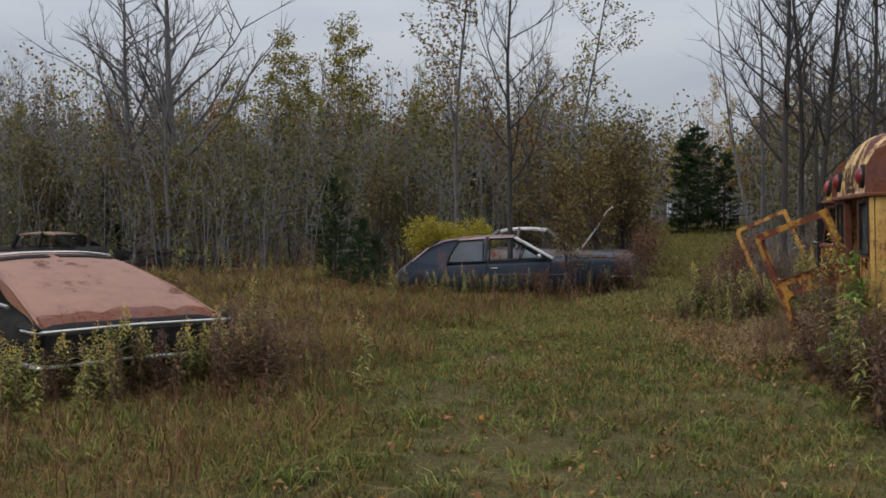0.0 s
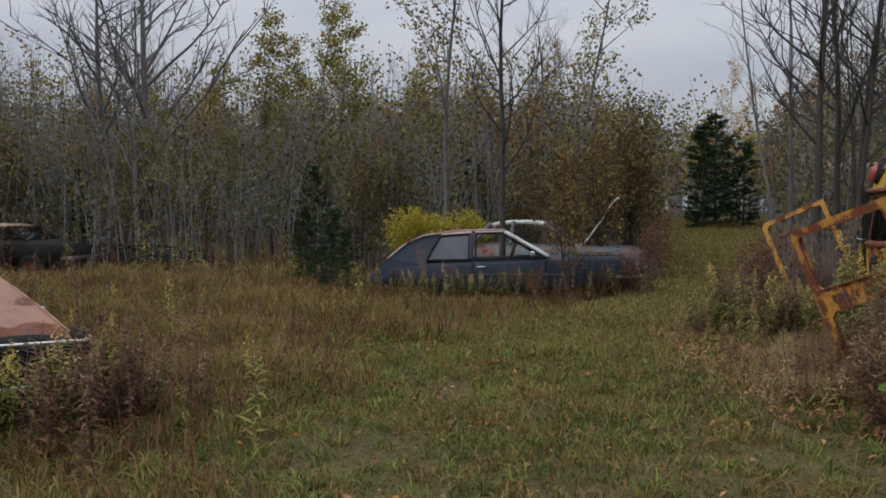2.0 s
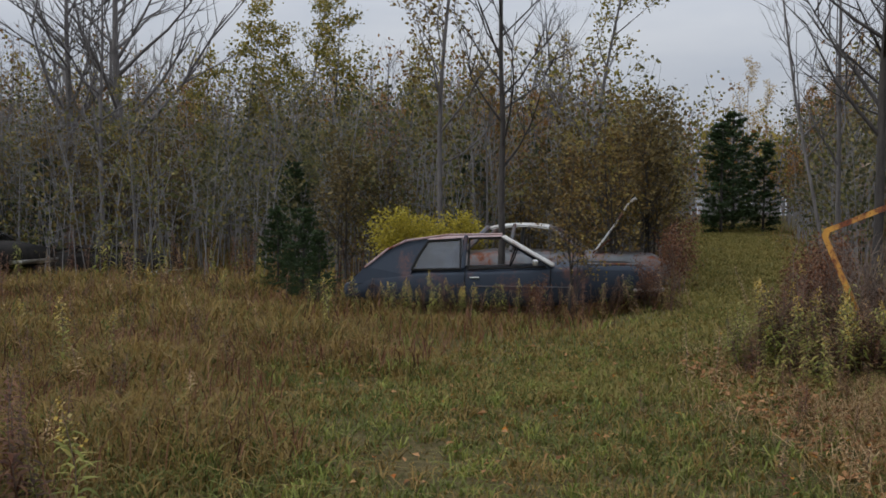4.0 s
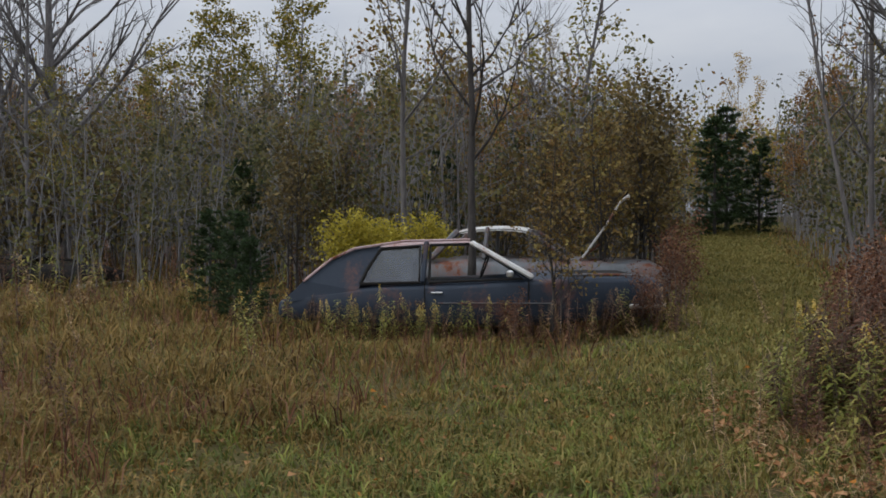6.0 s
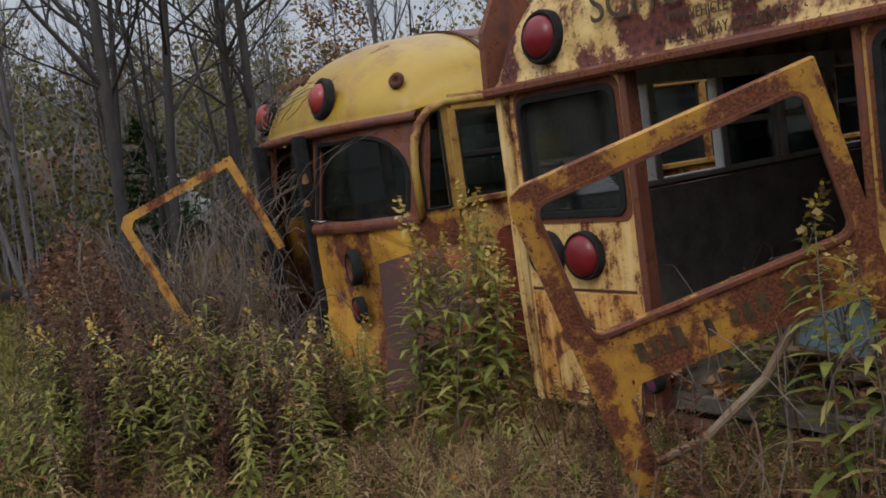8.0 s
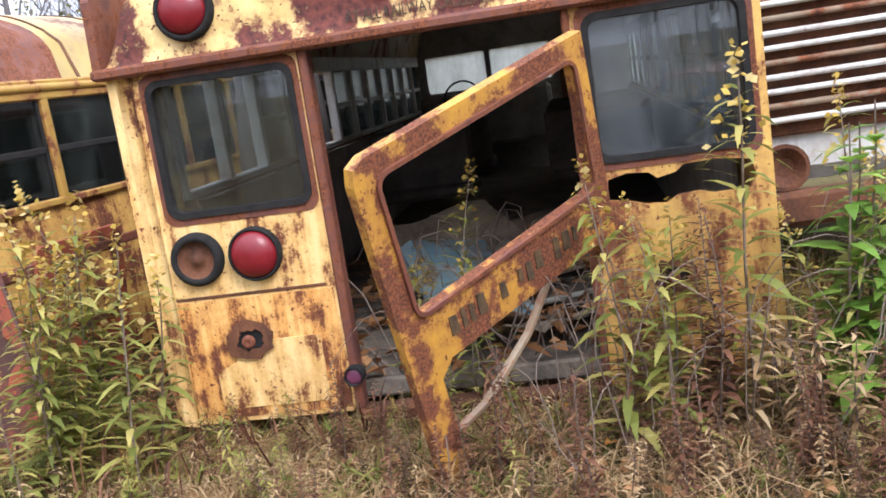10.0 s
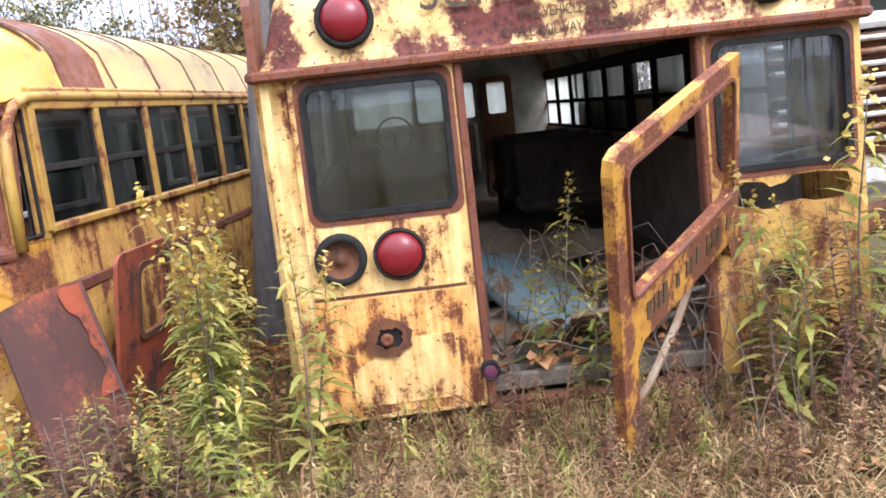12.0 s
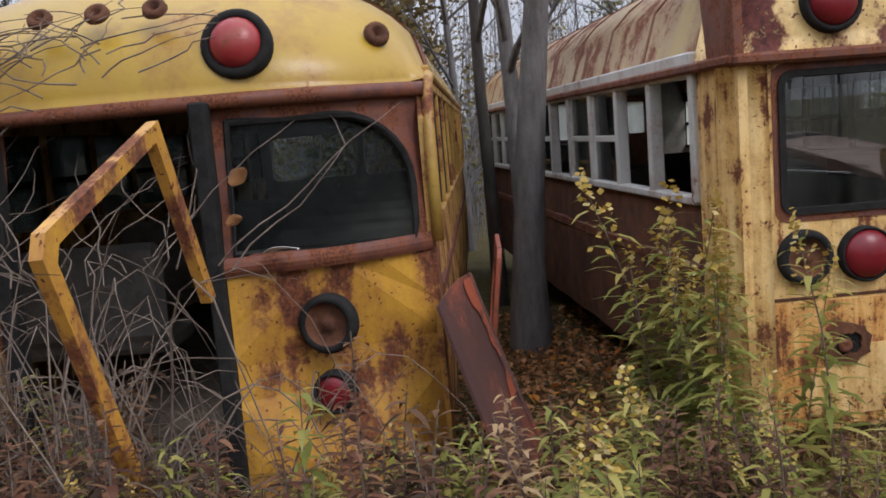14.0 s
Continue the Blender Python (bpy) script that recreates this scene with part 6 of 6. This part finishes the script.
def grow_grass():
    p = scatter(230000, 1)
    m = track_mask(p[:, 0], p[:, 1])
    rg = np.random.default_rng(2)
    dist = np.clip(p[:, 1] - 3, 2, 30)
    patchy = 0.6 + 0.5 * (np.sin(p[:, 0] * 1.9 + np.sin(p[:, 1] * 1.3)) * np.cos(p[:, 1] * 1.5)) + 0.3 * rg.random(len(p))
    tall = np.where(p[:, 0] < 0, 0.2 + 0.16 * smooth_step(6, 15, p[:, 1]), 0.22)
    tall = tall * np.where((p[:, 0] > 2.4) & (p[:, 1] > 8.8) & (p[:, 1] < 14), 0.6, 1.0)
    high = (tall * (1 - m) + 0.085 * m) * patchy.clip(0.35, 1.5) * rg.uniform(0.6, 1.25, len(p))
    wide = (0.0045 + 0.0007 * dist) * rg.uniform(0.7, 1.4, len(p))
    green = rg.random(len(p)) < 0.22 + 0.45 * m
    blades("dry_grass", p[~green], high[~green], wide[~green], STRAW, "dry straw-coloured meadow grass", 3, 0.85)
    blades("green_grass", p[green], high[green] * 0.9, wide[green] * 1.1, GREEN_BLADE, "short green and olive grass", 4, 0.75)
    # the mown track running on into the distance
    ty = 12 + 34 * rg.random(42000) ** 1.25
    tx = np.interp(ty, [12, 13, 17, 21, 27, 36, 55], [2.0, 2.2, 4.6, 5.9, 7.4, 9.8, 15]) + rg.normal(0, 0.85, len(ty))
    tp = np.stack([tx, ty], 1)
    blades("track_grass", tp, rg.uniform(0.06, 0.13, len(tp)), (0.004 + 0.0009 * (ty - 3)) * rg.uniform(0.8, 1.3, len(tp)), TRACK_BLADE, "short yellow-green grass on the mown track", 23, 0.7)
    # bleached, matted straw before the buses
    bp = np.stack([4.7 - np.abs(rg.normal(0, 0.75, 26000)), rg.normal(11.2, 1.5, 26000)], 1)
    bp = bp[rg.random(len(bp)) < 0.35 + 0.65 * (np.sin(bp[:, 0] * 3.3) * np.cos(bp[:, 1] * 2.1) > -0.2)]
    blades("bleached_straw", bp, rg.uniform(0.05, 0.2, len(bp)), rg.uniform(0.004, 0.008, len(bp)), PALE_STRAW, "bleached matted straw before the buses", 29, 1.3)
    # tufts of broader blades
    c = scatter(6200, 17)
    c = c[c[:, 1] < 17]
    t = np.repeat(c, 15, axis=0) + rg.normal(0, 0.035, (len(c) * 15, 2))
    mt = track_mask(t[:, 0], t[:, 1])
    ht = rg.uniform(0.08, 0.2, len(t)) * (1.25 - 0.5 * mt)
    some = np.repeat(rg.random(len(c)) < 0.6, 15)
    bright = some & np.repeat(rg.random(len(c)) < 0.45, 15)
    some &= ~bright
    blades("fresh_tufts", t[bright], ht[bright], rg.uniform(0.006, 0.014, int(bright.sum())), FRESH_BLADE, "tufts of bright yellow-green grass", 20, 1.0)
    for pick, mat, name, label in ((some, GREEN_BLADE, "green_tufts", "tufts of green grass"), (~(some | bright), STRAW, "straw_tufts", "tufts of matted straw grass")):
        blades(name, t[pick], ht[pick], rg.uniform(0.006, 0.014, int(pick.sum())), mat, label, 19, 1.0)
    q = scatter(26000, 7)
    mq = track_mask(q[:, 0], q[:, 1])
    q = q[(mq < 0.25) & (rg.random(len(q)) < 0.75)]
    blades("red_stalks", q, rg.uniform(0.18, 0.42, len(q)), 0.006 + 0.0006 * np.clip(q[:, 1] - 3, 2, 30), RED_WEED, "reddish-brown dead stalks in the meadow", 8, 0.5)


grow_grass()


def litter():
    rng = random.Random(21)
    g, o = Geo(), Geo()
    for k in range(9600):
        if k >= 6200:
            x = rng.uniform(4.6, 8.6)
            y = 12.3 - 0.33 * (x - 4.8) + rng.gauss(0, 0.5)
        elif k < 4700:
            x, y = 2.9 + 5.5 * rng.random() ** 1.3, rng.uniform(8.6, 14.0)
        else:
            x, y = rng.uniform(-4, 4), rng.uniform(4.5, 15)
        z = on_ground(x, y) + rng.uniform(0.02, 0.07)
        s = rng.uniform(0.014, 0.036)
        u = Vector((rng.gauss(0, 1), rng.gauss(0, 1), rng.gauss(0, 0.35))).normalized() * s
        w = u.cross(Vector((rng.gauss(0, 0.3), rng.gauss(0, 0.3), 1))).normalized() * s * 0.6
        c = Vector((x, y, z))
        up = Vector((0, 0, s * 0.35))
        (o if k % (60 if k < 4700 else 14) == 0 else g).add([c - u, c - u * 0.2 + w + up, c + u, c - u * 0.2 - w + up], [(0, 1, 2, 3)])
    tagged(mesh_ob("leaf_litter", g, LEAF_DRY), "dry brown leaves scattered in the grass", "leaves", kind="stuff")
    tagged(mesh_ob("orange_leaf_litter", o, LEAF_ORANGE), "bright orange fallen leaves", "leaves", kind="stuff")


litter()


def weed_geo(seed, high, leaves, leaf_len, plume, curl=0.5, wide=0.09):
    """A goldenrod-like weed: bent stem, narrow drooping leaves all the way up, a ragged plume."""
    rng = random.Random(seed)
    stem, lv, pm = Geo(), Geo(), Geo()
    lean = Vector((rng.gauss(0, 0.16), rng.gauss(0, 0.16), 1)).normalized()
    pts = [Vector((0, 0, 0))]
    d = lean.copy()
    for i in range(6):
        d = (d + Vector((rng.gauss(0, 0.06), rng.gauss(0, 0.06), 0))).normalized()
        pts.append(pts[-1] + d * high / 6)
    stem.tube(pts, [0.0055, 0.005, 0.0045, 0.004, 0.0035, 0.003, 0.002], 4, False)
    for k in range(leaves):
        f = 0.12 + 0.86 * k / leaves
        i = min(int(f * 6), 5)
        p = pts[i].lerp(pts[i + 1], f * 6 - i)
        w = k * 2.4 + rng.uniform(-0.4, 0.4)
        out = Vector((math.cos(w), math.sin(w), 0))
        n = leaf_len * (1.15 - 0.65 * f) * rng.uniform(0.7, 1.25)
        side = Vector((-out.y, out.x, 0)) * n * wide * rng.uniform(0.8, 1.3)
        rise, fall = rng.uniform(0.2, 0.7), curl * rng.uniform(0.5, 1.5)
        q = [p + out * n * f + Vector((0, 0, n * (rise * f - fall * f * f))) for f in (0.3, 0.65, 1.0)]
        lv.add([p, q[0] + side, q[1] + side * 0.8, q[2], q[1] - side * 0.8, q[0] - side], [(0, 1, 5), (1, 2, 4, 5), (2, 3, 4)])
    for k in range(plume):
        f = rng.uniform(0.78, 1.06)
        i = min(int(min(f, 0.999) * 6), 5)
        p = pts[i].lerp(pts[i + 1], f * 6 - i)
        w = rng.uniform(0, 6.28)
        r = 0.1 * (1.12 - f) / 0.3 * rng.uniform(0.2, 1)
        c = p + Vector((math.cos(w) * r, math.sin(w) * r, rng.uniform(-0.01, 0.04)))
        s = rng.uniform(0.008, 0.017)
        u = Vector((rng.gauss(0, 1), rng.gauss(0, 1), rng.gauss(0, 1))).normalized() * s
        v = u.cross(Vector((0.2, 0.5, 1))).normalized() * s
        pm.add([c - u, c + v, c + u, c - v], [(0, 1, 2, 3)])
    return stem, lv, pm


def weed_proto(seed, name, high, leaves, leaf_len, plume, leaf_mat, label, group, wide=0.09):
    s, l, p = weed_geo(seed, high, leaves, leaf_len, plume, 0.5, wide)
    t = thing(name, Matrix.Identity(4), label, "plant", group)
    part("stem", s, CANE, t)
    part("foliage", l, leaf_mat, t)["kind"] = "stuff"
    if p.f:
        part("plume", p, PLUME, t)["kind"] = "stuff"
    return t


GOLDENROD = [weed_proto(100 + i, "goldenrod", 1.1 - 0.08 * i, 66, 0.19, 46, GOLDEN_LEAF, "tall goldenrod with yellowing leaves and faded plume", "goldenrod stands") for i in range(4)]
DEADWEED = [weed_proto(120 + i, "dead_weed", 0.85, 84, 0.11, 0, RED_WEED if i < 2 else PALE_STRAW, ("dead reddish-brown weed with dry leaves" if i < 2 else "bleached straw-coloured dead weed"), "dead weeds", 0.12) for i in range(3)]
FRESH = [weed_proto(130 + i, "sapling", 0.85, 34, 0.17, 0, EVERGREEN, "fresh green leafy sapling beside the bus", "green saplings", 0.2) for i in range(2)]


def weed_mass(name, n, spot, kinds, lo, hi, label, seed):
    """A thicket of weeds past counting: joined stems and joined leaves."""
    rng = np.random.default_rng(seed)
    packs = {}
    for k in range(n):
        kind = kinds[k % len(kinds)]
        x, y = spot(rng)
        sc, w = rng.uniform(lo, hi), rng.uniform(0, 6.28)
        c, q = math.cos(w) * sc, math.sin(w) * sc
        turn = np.array([[c, q, 0], [-q, c, 0], [0, 0, sc]])
        at = np.array([x, y, on_ground(x, y) - 0.03])
        for role, geo, mat in (("stems", kind[0], CANE), ("leaves", kind[1], kind[2])):
            packs.setdefault((role, mat.name), (Geo(), mat))[0].add(np.array(geo.v) @ turn + at, geo.f)
    for (role, _), (geo, mat) in packs.items():
        tagged(mesh_ob(name, geo, mat), label, "weeds", kind="stuff")


def thicket():
    russet = [weed_geo(140 + i, 0.8, 60, 0.12, 0, 0.5, 0.13)[:2] + (RED_WEED,) for i in range(3)]
    dark = [weed_geo(150 + i, 0.75, 60, 0.13, 0, 0.6, 0.13)[:2] + (DARK_WEED,) for i in range(2)]
    olive = [weed_geo(160 + i, 0.8, 54, 0.17, 0, 0.6, 0.1)[:2] + (GOLDEN_LEAF,) for i in range(2)]
    pale = [weed_geo(170 + i, 0.6, 46, 0.12, 0, 0.6, 0.12)[:2] + (PALE_STRAW,) for i in range(2)]

    def bank(r):
        y = r.uniform(6.2, 8.5) if r.random() < 0.5 else r.uniform(13.2, 16.5)
        x = 3.25 + abs(r.normal(0, 0.75)) + (0.45 * (y - 12.8) if y > 12.8 else 0.12 * (y - 7.5))
        return x, y
    weed_mass("weed_thicket", 340, bank, russet[:2] + dark + dark + olive[:1], 0.55, 1.05, "dense russet and brown dead weeds before the buses", 1)

    def front(r):
        f, o = r.uniform(-1.6, 1.5), 0.12 + abs(r.normal(0, 0.75))
        return 4.555 - 0.962 * o + 0.27 * f, 10.45 + 0.27 * o + 0.962 * f
    weed_mass("weed_thicket", 230, front, pale + russet[:2] + olive[:1] + pale[:1] + dark[:1], 0.2, 0.46, "low bleached and russet weeds along the foot of the bus", 2)

    def right_panel(r):
        f, o = r.uniform(-1.45, -0.6), 0.06 + abs(r.normal(0, 0.16))
        return 4.555 - 0.962 * o + 0.27 * f, 10.45 + 0.27 * o + 0.962 * f
    weed_mass("weed_thicket", 24, right_panel, pale + russet[:1] + pale, 0.5, 0.95, "bleached dead weeds standing against the bus panel", 3)

    def before_round_bus(r):
        y = r.uniform(12.2, 14.3)
        return 4.7 - min(1.5, 0.25 + abs(r.normal(0, 0.6))) + 0.14 * (y - 12.2), y
    weed_mass("weed_thicket", 230, before_round_bus, russet[:2] + dark + olive + dark[:1], 0.35, 0.8, "russet and olive weeds before the round-backed bus", 8)

    def by_red_car(r):
        f, o = r.uniform(-0.3, 1.25), 0.1 + abs(r.normal(0.1, 0.3))
        return -3.36 + 1.26 * f + 0.69 * o, 7.84 + 1.2 * f - 0.72 * o
    weed_mass("weed_thicket", 90, by_red_car, dark + russet[:2] + olive[:1], 0.5, 0.9, "brown weeds round the red car", 4)

    def by_blue_car(r):
        return r.uniform(-1.4, 3.8), 17.95 + abs(r.normal(0, 0.16))
    weed_mass("weed_thicket", 110, by_blue_car, dark + olive[:1] + dark, 0.5, 0.8, "dark weeds hiding the sills of the blue car", 5)

    def meadow(r):
        y = r.uniform(9, 24)
        return r.uniform(-9, -0.5) - 0.05 * y, y
    weed_mass("weed_thicket", 210, meadow, russet + dark + pale[:1], 0.45, 0.85, "reddish-brown weeds standing in the meadow", 6)

    def under_edge(r):
        y = r.uniform(24, 28)
        return r.uniform(-16, 3.5), y
    weed_mass("weed_thicket", 160, under_edge, russet + dark + olive, 0.8, 1.6, "brown weeds along the edge of the wood", 7)


thicket()


def weeds():
    rng = random.Random(44)

    def clump(protos, n, x, y, sx, sy, lo, hi):
        for _ in range(n):
            px, py = rng.gauss(x, sx), rng.gauss(y, sy)
            plant(rng.choice(protos), px, py, rng.uniform(lo, hi))
    clump(GOLDENROD, 15, 4.75, 11.98, 0.22, 0.14, 0.8, 1.2)
    clump(GOLDENROD, 7, 4.15, 12.2, 0.3, 0.3, 0.35, 0.6)
    clump(GOLDENROD, 9, 3.85, 13.0, 0.25, 0.35, 0.5, 0.85)
    clump(GOLDENROD, 7, 3.9, 13.9, 0.25, 0.4, 0.5, 0.8)
    clump(DEADWEED, 22, 4.0, 13.4, 0.3, 0.6, 0.5, 0.95)
    clump(DEADWEED[1:], 9, 3.75, 9.4, 0.25, 0.4, 0.6, 1.1)
    clump(GOLDENROD, 3, 4.0, 9.85, 0.1, 0.15, 0.85, 1.05)
    clump(GOLDENROD, 3, 4.75, 10.4, 0.2, 0.2, 0.75, 1.0)
    clump(DEADWEED, 10, 3.9, 8.7, 0.3, 0.4, 0.8, 1.3)
    clump(FRESH, 5, 3.98, 9.12, 0.1, 0.1, 1.05, 1.4)
    clump(FRESH, 2, 3.6, 13.55, 0.1, 0.1, 0.4, 0.55)
    clump(DEADWEED, 24, 3.6, 10.2, 0.5, 1.8, 0.35, 0.7)
    for _ in range(90):
        py = rng.uniform(6.6, 9.5) if rng.random() < 0.6 else rng.uniform(12.6, 17)
        px = rng.gauss(4.0, 0.5) + (0.25 if py > 12 else 0)
        if py > 12:
            px += 0.3 + 0.5 * (py - 12.6)
        if px > 3.15 + 0.45 * max(0, py - 13) and not (px > 4.05 and 9.1 < py < 14.2):
            plant(rng.choice(DEADWEED[:2] + DEADWEED[:2] + GOLDENROD[:1]), px, py, rng.uniform(0.6, 1.15) * (1.0 if py < 9.2 else 0.75))
    # along the foot of the pale bus
    for _ in range(20):
        f = rng.uniform(-1.3, 1.3)
        o = 0.05 + abs(rng.gauss(0, 0.2))
        plant(rng.choice(DEADWEED + GOLDENROD[2:]), 4.555 - 0.959 * o + 0.284 * f, 10.45 + 0.284 * o + 0.959 * f, rng.uniform(0.22, 0.42))
    # round the red car
    for k in range(92):
        f, o = rng.uniform(-0.25, 1.15), 0.12 + abs(rng.gauss(0.1, 0.25))
        plant(rng.choice(GOLDENROD if k % 2 else DEADWEED), -3.36 + 1.26 * f + 0.69 * o, 7.84 + 1.2 * f - 0.72 * o, rng.uniform(0.45, 0.8))
    clump(DEADWEED, 30, -1.7, 8.8, 0.25, 0.6, 0.7, 1.1)
    clump(GOLDENROD, 12, -4.0, 6.9, 0.6, 0.4, 0.5, 0.85)
    # before the blue car
    for k in range(26):
        plant(rng.choice(GOLDENROD), -1.0 + 2.6 * rng.random(), rng.gauss(17.75, 0.2), rng.uniform(0.4, 0.65))
    clump(DEADWEED, 34, 2.4, 17.8, 1.3, 0.2, 0.45, 0.8)
    clump(DEADWEED, 16, 0.2, 17.9, 0.7, 0.15, 0.35, 0.6)
    clump(DEADWEED, 24, -5.5, 19, 2.4, 2.6, 0.8, 1.3)
    clump(GOLDENROD, 24, -4.5, 16, 2.2, 3.0, 0.5, 0.8)
    # dark russet growth before the hanging door
    clump(GOLDENROD, 1, 3.95, 9.45, 0.05, 0.1, 1.2, 1.35)
    clump(GOLDENROD, 4, 4.1, 12.1, 0.2, 0.25, 0.5, 0.8)


weeds()


def brambles():
    """A tangle of bare arching canes over the back of the round bus."""
    rng = random.Random(77)
    g = Geo()
    for k in range(260):
        a = rng.uniform(-0.25, 1.2) if k % 4 else rng.uniform(-0.9, 0.2)
        out = rng.uniform(0.15, 0.95)
        x, y = 5.77 - 0.92 * (out + 0.2) + 0.39 * a, 13.88 + 0.39 * (out + 0.2) + 0.92 * a
        z = on_ground(x, y)
        h = rng.uniform(0.35, 1.6) * (1.0 if k % 4 else 0.55)
        w, far, kink = rng.uniform(0, 6.28), rng.uniform(0.3, 1.0), rng.uniform(-2.2, 2.2)
        pts = [Vector((x, y, z))]
        for i in range(1, 10):
            f = i / 9
            v = w + kink * f
            pts.append(pts[-1] + Vector((math.cos(v) * far / 9 + rng.gauss(0, 0.018), math.sin(v) * far / 9 + rng.gauss(0, 0.018), h / 4.2 * math.cos(f * 2.6) + rng.gauss(0, 0.012))))
        r = rng.uniform(0.002, 0.0055)
        g.tube(pts, [r * (1 - 0.6 * i / 9) for i in range(10)], 4, False)
        for _ in range(2):
            q = pts[rng.randrange(3, 9)]
            d = Vector((rng.gauss(0, 0.14), rng.gauss(0, 0.14), rng.gauss(0.03, 0.1)))
            g.tube([q, q + d * 0.5 + Vector((0, 0, 0.02)), q + d], [r * 0.5, r * 0.4, r * 0.2], 3, False)
    for k in range(42):
        x, y = rng.gauss(4.0, 0.16), rng.gauss(9.65, 0.42)
        z = on_ground(x, y)
        w, far, h = rng.uniform(0, 6.28), rng.uniform(0.15, 0.6), rng.uniform(0.3, 0.85)
        pts = [(x + far * f * math.cos(w + 1.8 * f) + rng.gauss(0, 0.006), y + far * f * math.sin(w + 1.8 * f) + rng.gauss(0, 0.006), z + h * math.sin(f * 2.3)) for f in np.linspace(0, 1, 11)]
        g.tube(pts, [0.0028 * (1 - 0.06 * i) for i in range(11)], 4, False)
    tagged(mesh_ob("bramble", g, CANE), "tangle of bare grey-brown bramble canes", "brambles", kind="stuff")


brambles()


def dome_twigs():
    """Dry vines lying over the yellow dome and hanging from its brow."""
    rng = random.Random(5)
    g = Geo()
    for k in range(40):
        y, x, z = rng.uniform(-0.5, 1.25), -0.3, 1.45
        pts = []
        w = rng.gauss(0, 0.5)
        for i in range(9):
            f = i / 8
            w += rng.gauss(0, 0.35)
            y += 0.09 * math.sin(w)
            pts.append(round_bus.matrix_world @ Vector((-0.36 - 0.05 * math.sin(f * 9 + k) + 0.42 * f ** 3, y, 1.35 + (0.3 + 0.12 * (k % 3)) * f + rng.gauss(0, 0.012))))
        g.tube(pts, [0.0035 * (1 - 0.6 * i / 8) for i in range(9)], 4, False)
    for k in range(90):
        y, a = rng.uniform(-0.2, 1.12) if k % 3 else rng.uniform(0.5, 1.15), rng.uniform(-0.05, 0.5)
        w, pts = rng.gauss(0.4, 0.7), []
        for i in range(8):
            w += rng.gauss(0, 0.4)
            y, a = max(-1.15, min(1.15, y + 0.09 * math.sin(w))), a + 0.055 * math.cos(w)
            c = math.cos(max(0.0, a)) ** 0.9
            edge = -0.1 + 0.42 * (abs(y) / 1.2) ** 3.2
            z = 1.95 + 0.58 * math.sin(max(0.0, a)) ** 0.95 * arch(y, 1.2, 2.3) + min(0.0, a)
            pts.append(round_bus.matrix_world @ Vector((0.95 - (0.95 - edge) * c - 0.05 - 0.03 * rng.random(), y, z + 0.04)))
        g.tube(pts, [0.004 * (1 - 0.6 * i / 7) for i in range(8)], 4, False)
    tagged(mesh_ob("vine", g, CANE), "dry vines hanging over the round bus", "vines", kind="stuff")


dome_twigs()


def bus_debris():
    """Leaves, scraps and twigs spilled over the bus floor and its doorway."""
    rng = random.Random(31)
    m = pale_bus.matrix_world
    g, tw = Geo(), Geo()
    for k in range(520):
        x, y = 0.05 + 2.6 * rng.random() ** 1.6, rng.uniform(-1.1, 1.0)
        c = m @ Vector((x, y, 0.56 + abs(rng.gauss(0, 0.05))))
        n = rng.uniform(0.02, 0.07)
        u = Vector((rng.gauss(0, 1), rng.gauss(0, 1), rng.gauss(0, 0.4))).normalized() * n
        w = u.cross(Vector((rng.gauss(0, 0.3), rng.gauss(0, 0.3), 1))).normalized() * n * 0.7
        up = Vector((0, 0, n * 0.3))
        g.add([c - u, c + w + up, c + u, c - w + up], [(0, 1, 2, 3)])
    for k in range(46):
        p = m @ Vector((rng.uniform(0.0, 1.2), rng.uniform(-0.55, 0.42), 0.55))
        w, far, h = rng.uniform(0, 6.28), rng.uniform(0.2, 0.6), rng.uniform(0.1, 0.55)
        tw.tube([p + Vector((far * f * math.cos(w + f), far * f * math.sin(w + f), h * math.sin(f * 2.4))) for f in (0, 0.25, 0.5, 0.75, 1)], [0.004, 0.004, 0.003, 0.003, 0.002], 4, False)
    tagged(mesh_ob("leaf_debris", g, LEAF_DRY), "dead leaves and scraps on the bus floor", "debris", kind="stuff")
    tagged(mesh_ob("dead_twigs", tw, CANE), "dry twigs spilling from the bus doorway", "twigs", kind="stuff")


bus_debris()


def bus_leaf(at, size, turn, mat, label):
    """A single curled leaf caught on the round bus."""
    lf = thing("fallen_leaf", round_bus.matrix_world @ pose(*at, *turn), label, "leaf")
    g = Geo().grid(lambda u, v: (size * (u - 0.5), size * 0.75 * (v - 0.5) * math.sin(0.25 + 2.6 * u), 0.012 * math.sin(u * 3) + 0.02 * (v - 0.5) ** 2), 8, 6, 0.002)
    part("blade", g, mat, lf)


bus_leaf((-0.24, -0.66, 1.375), 0.13, (10, 5, 80), WHITE_PAINT, "pale dead leaf lying on the window ledge")
bus_leaf((-0.24, -0.53, 1.66), 0.08, (80, 40, 100), LEAF_DRY, "brown curled leaf hanging at the rear window")
bus_leaf((-0.24, -0.5, 1.5), 0.06, (70, 20, 110), LEAF_DRY, "brown curled leaf hanging at the rear window")
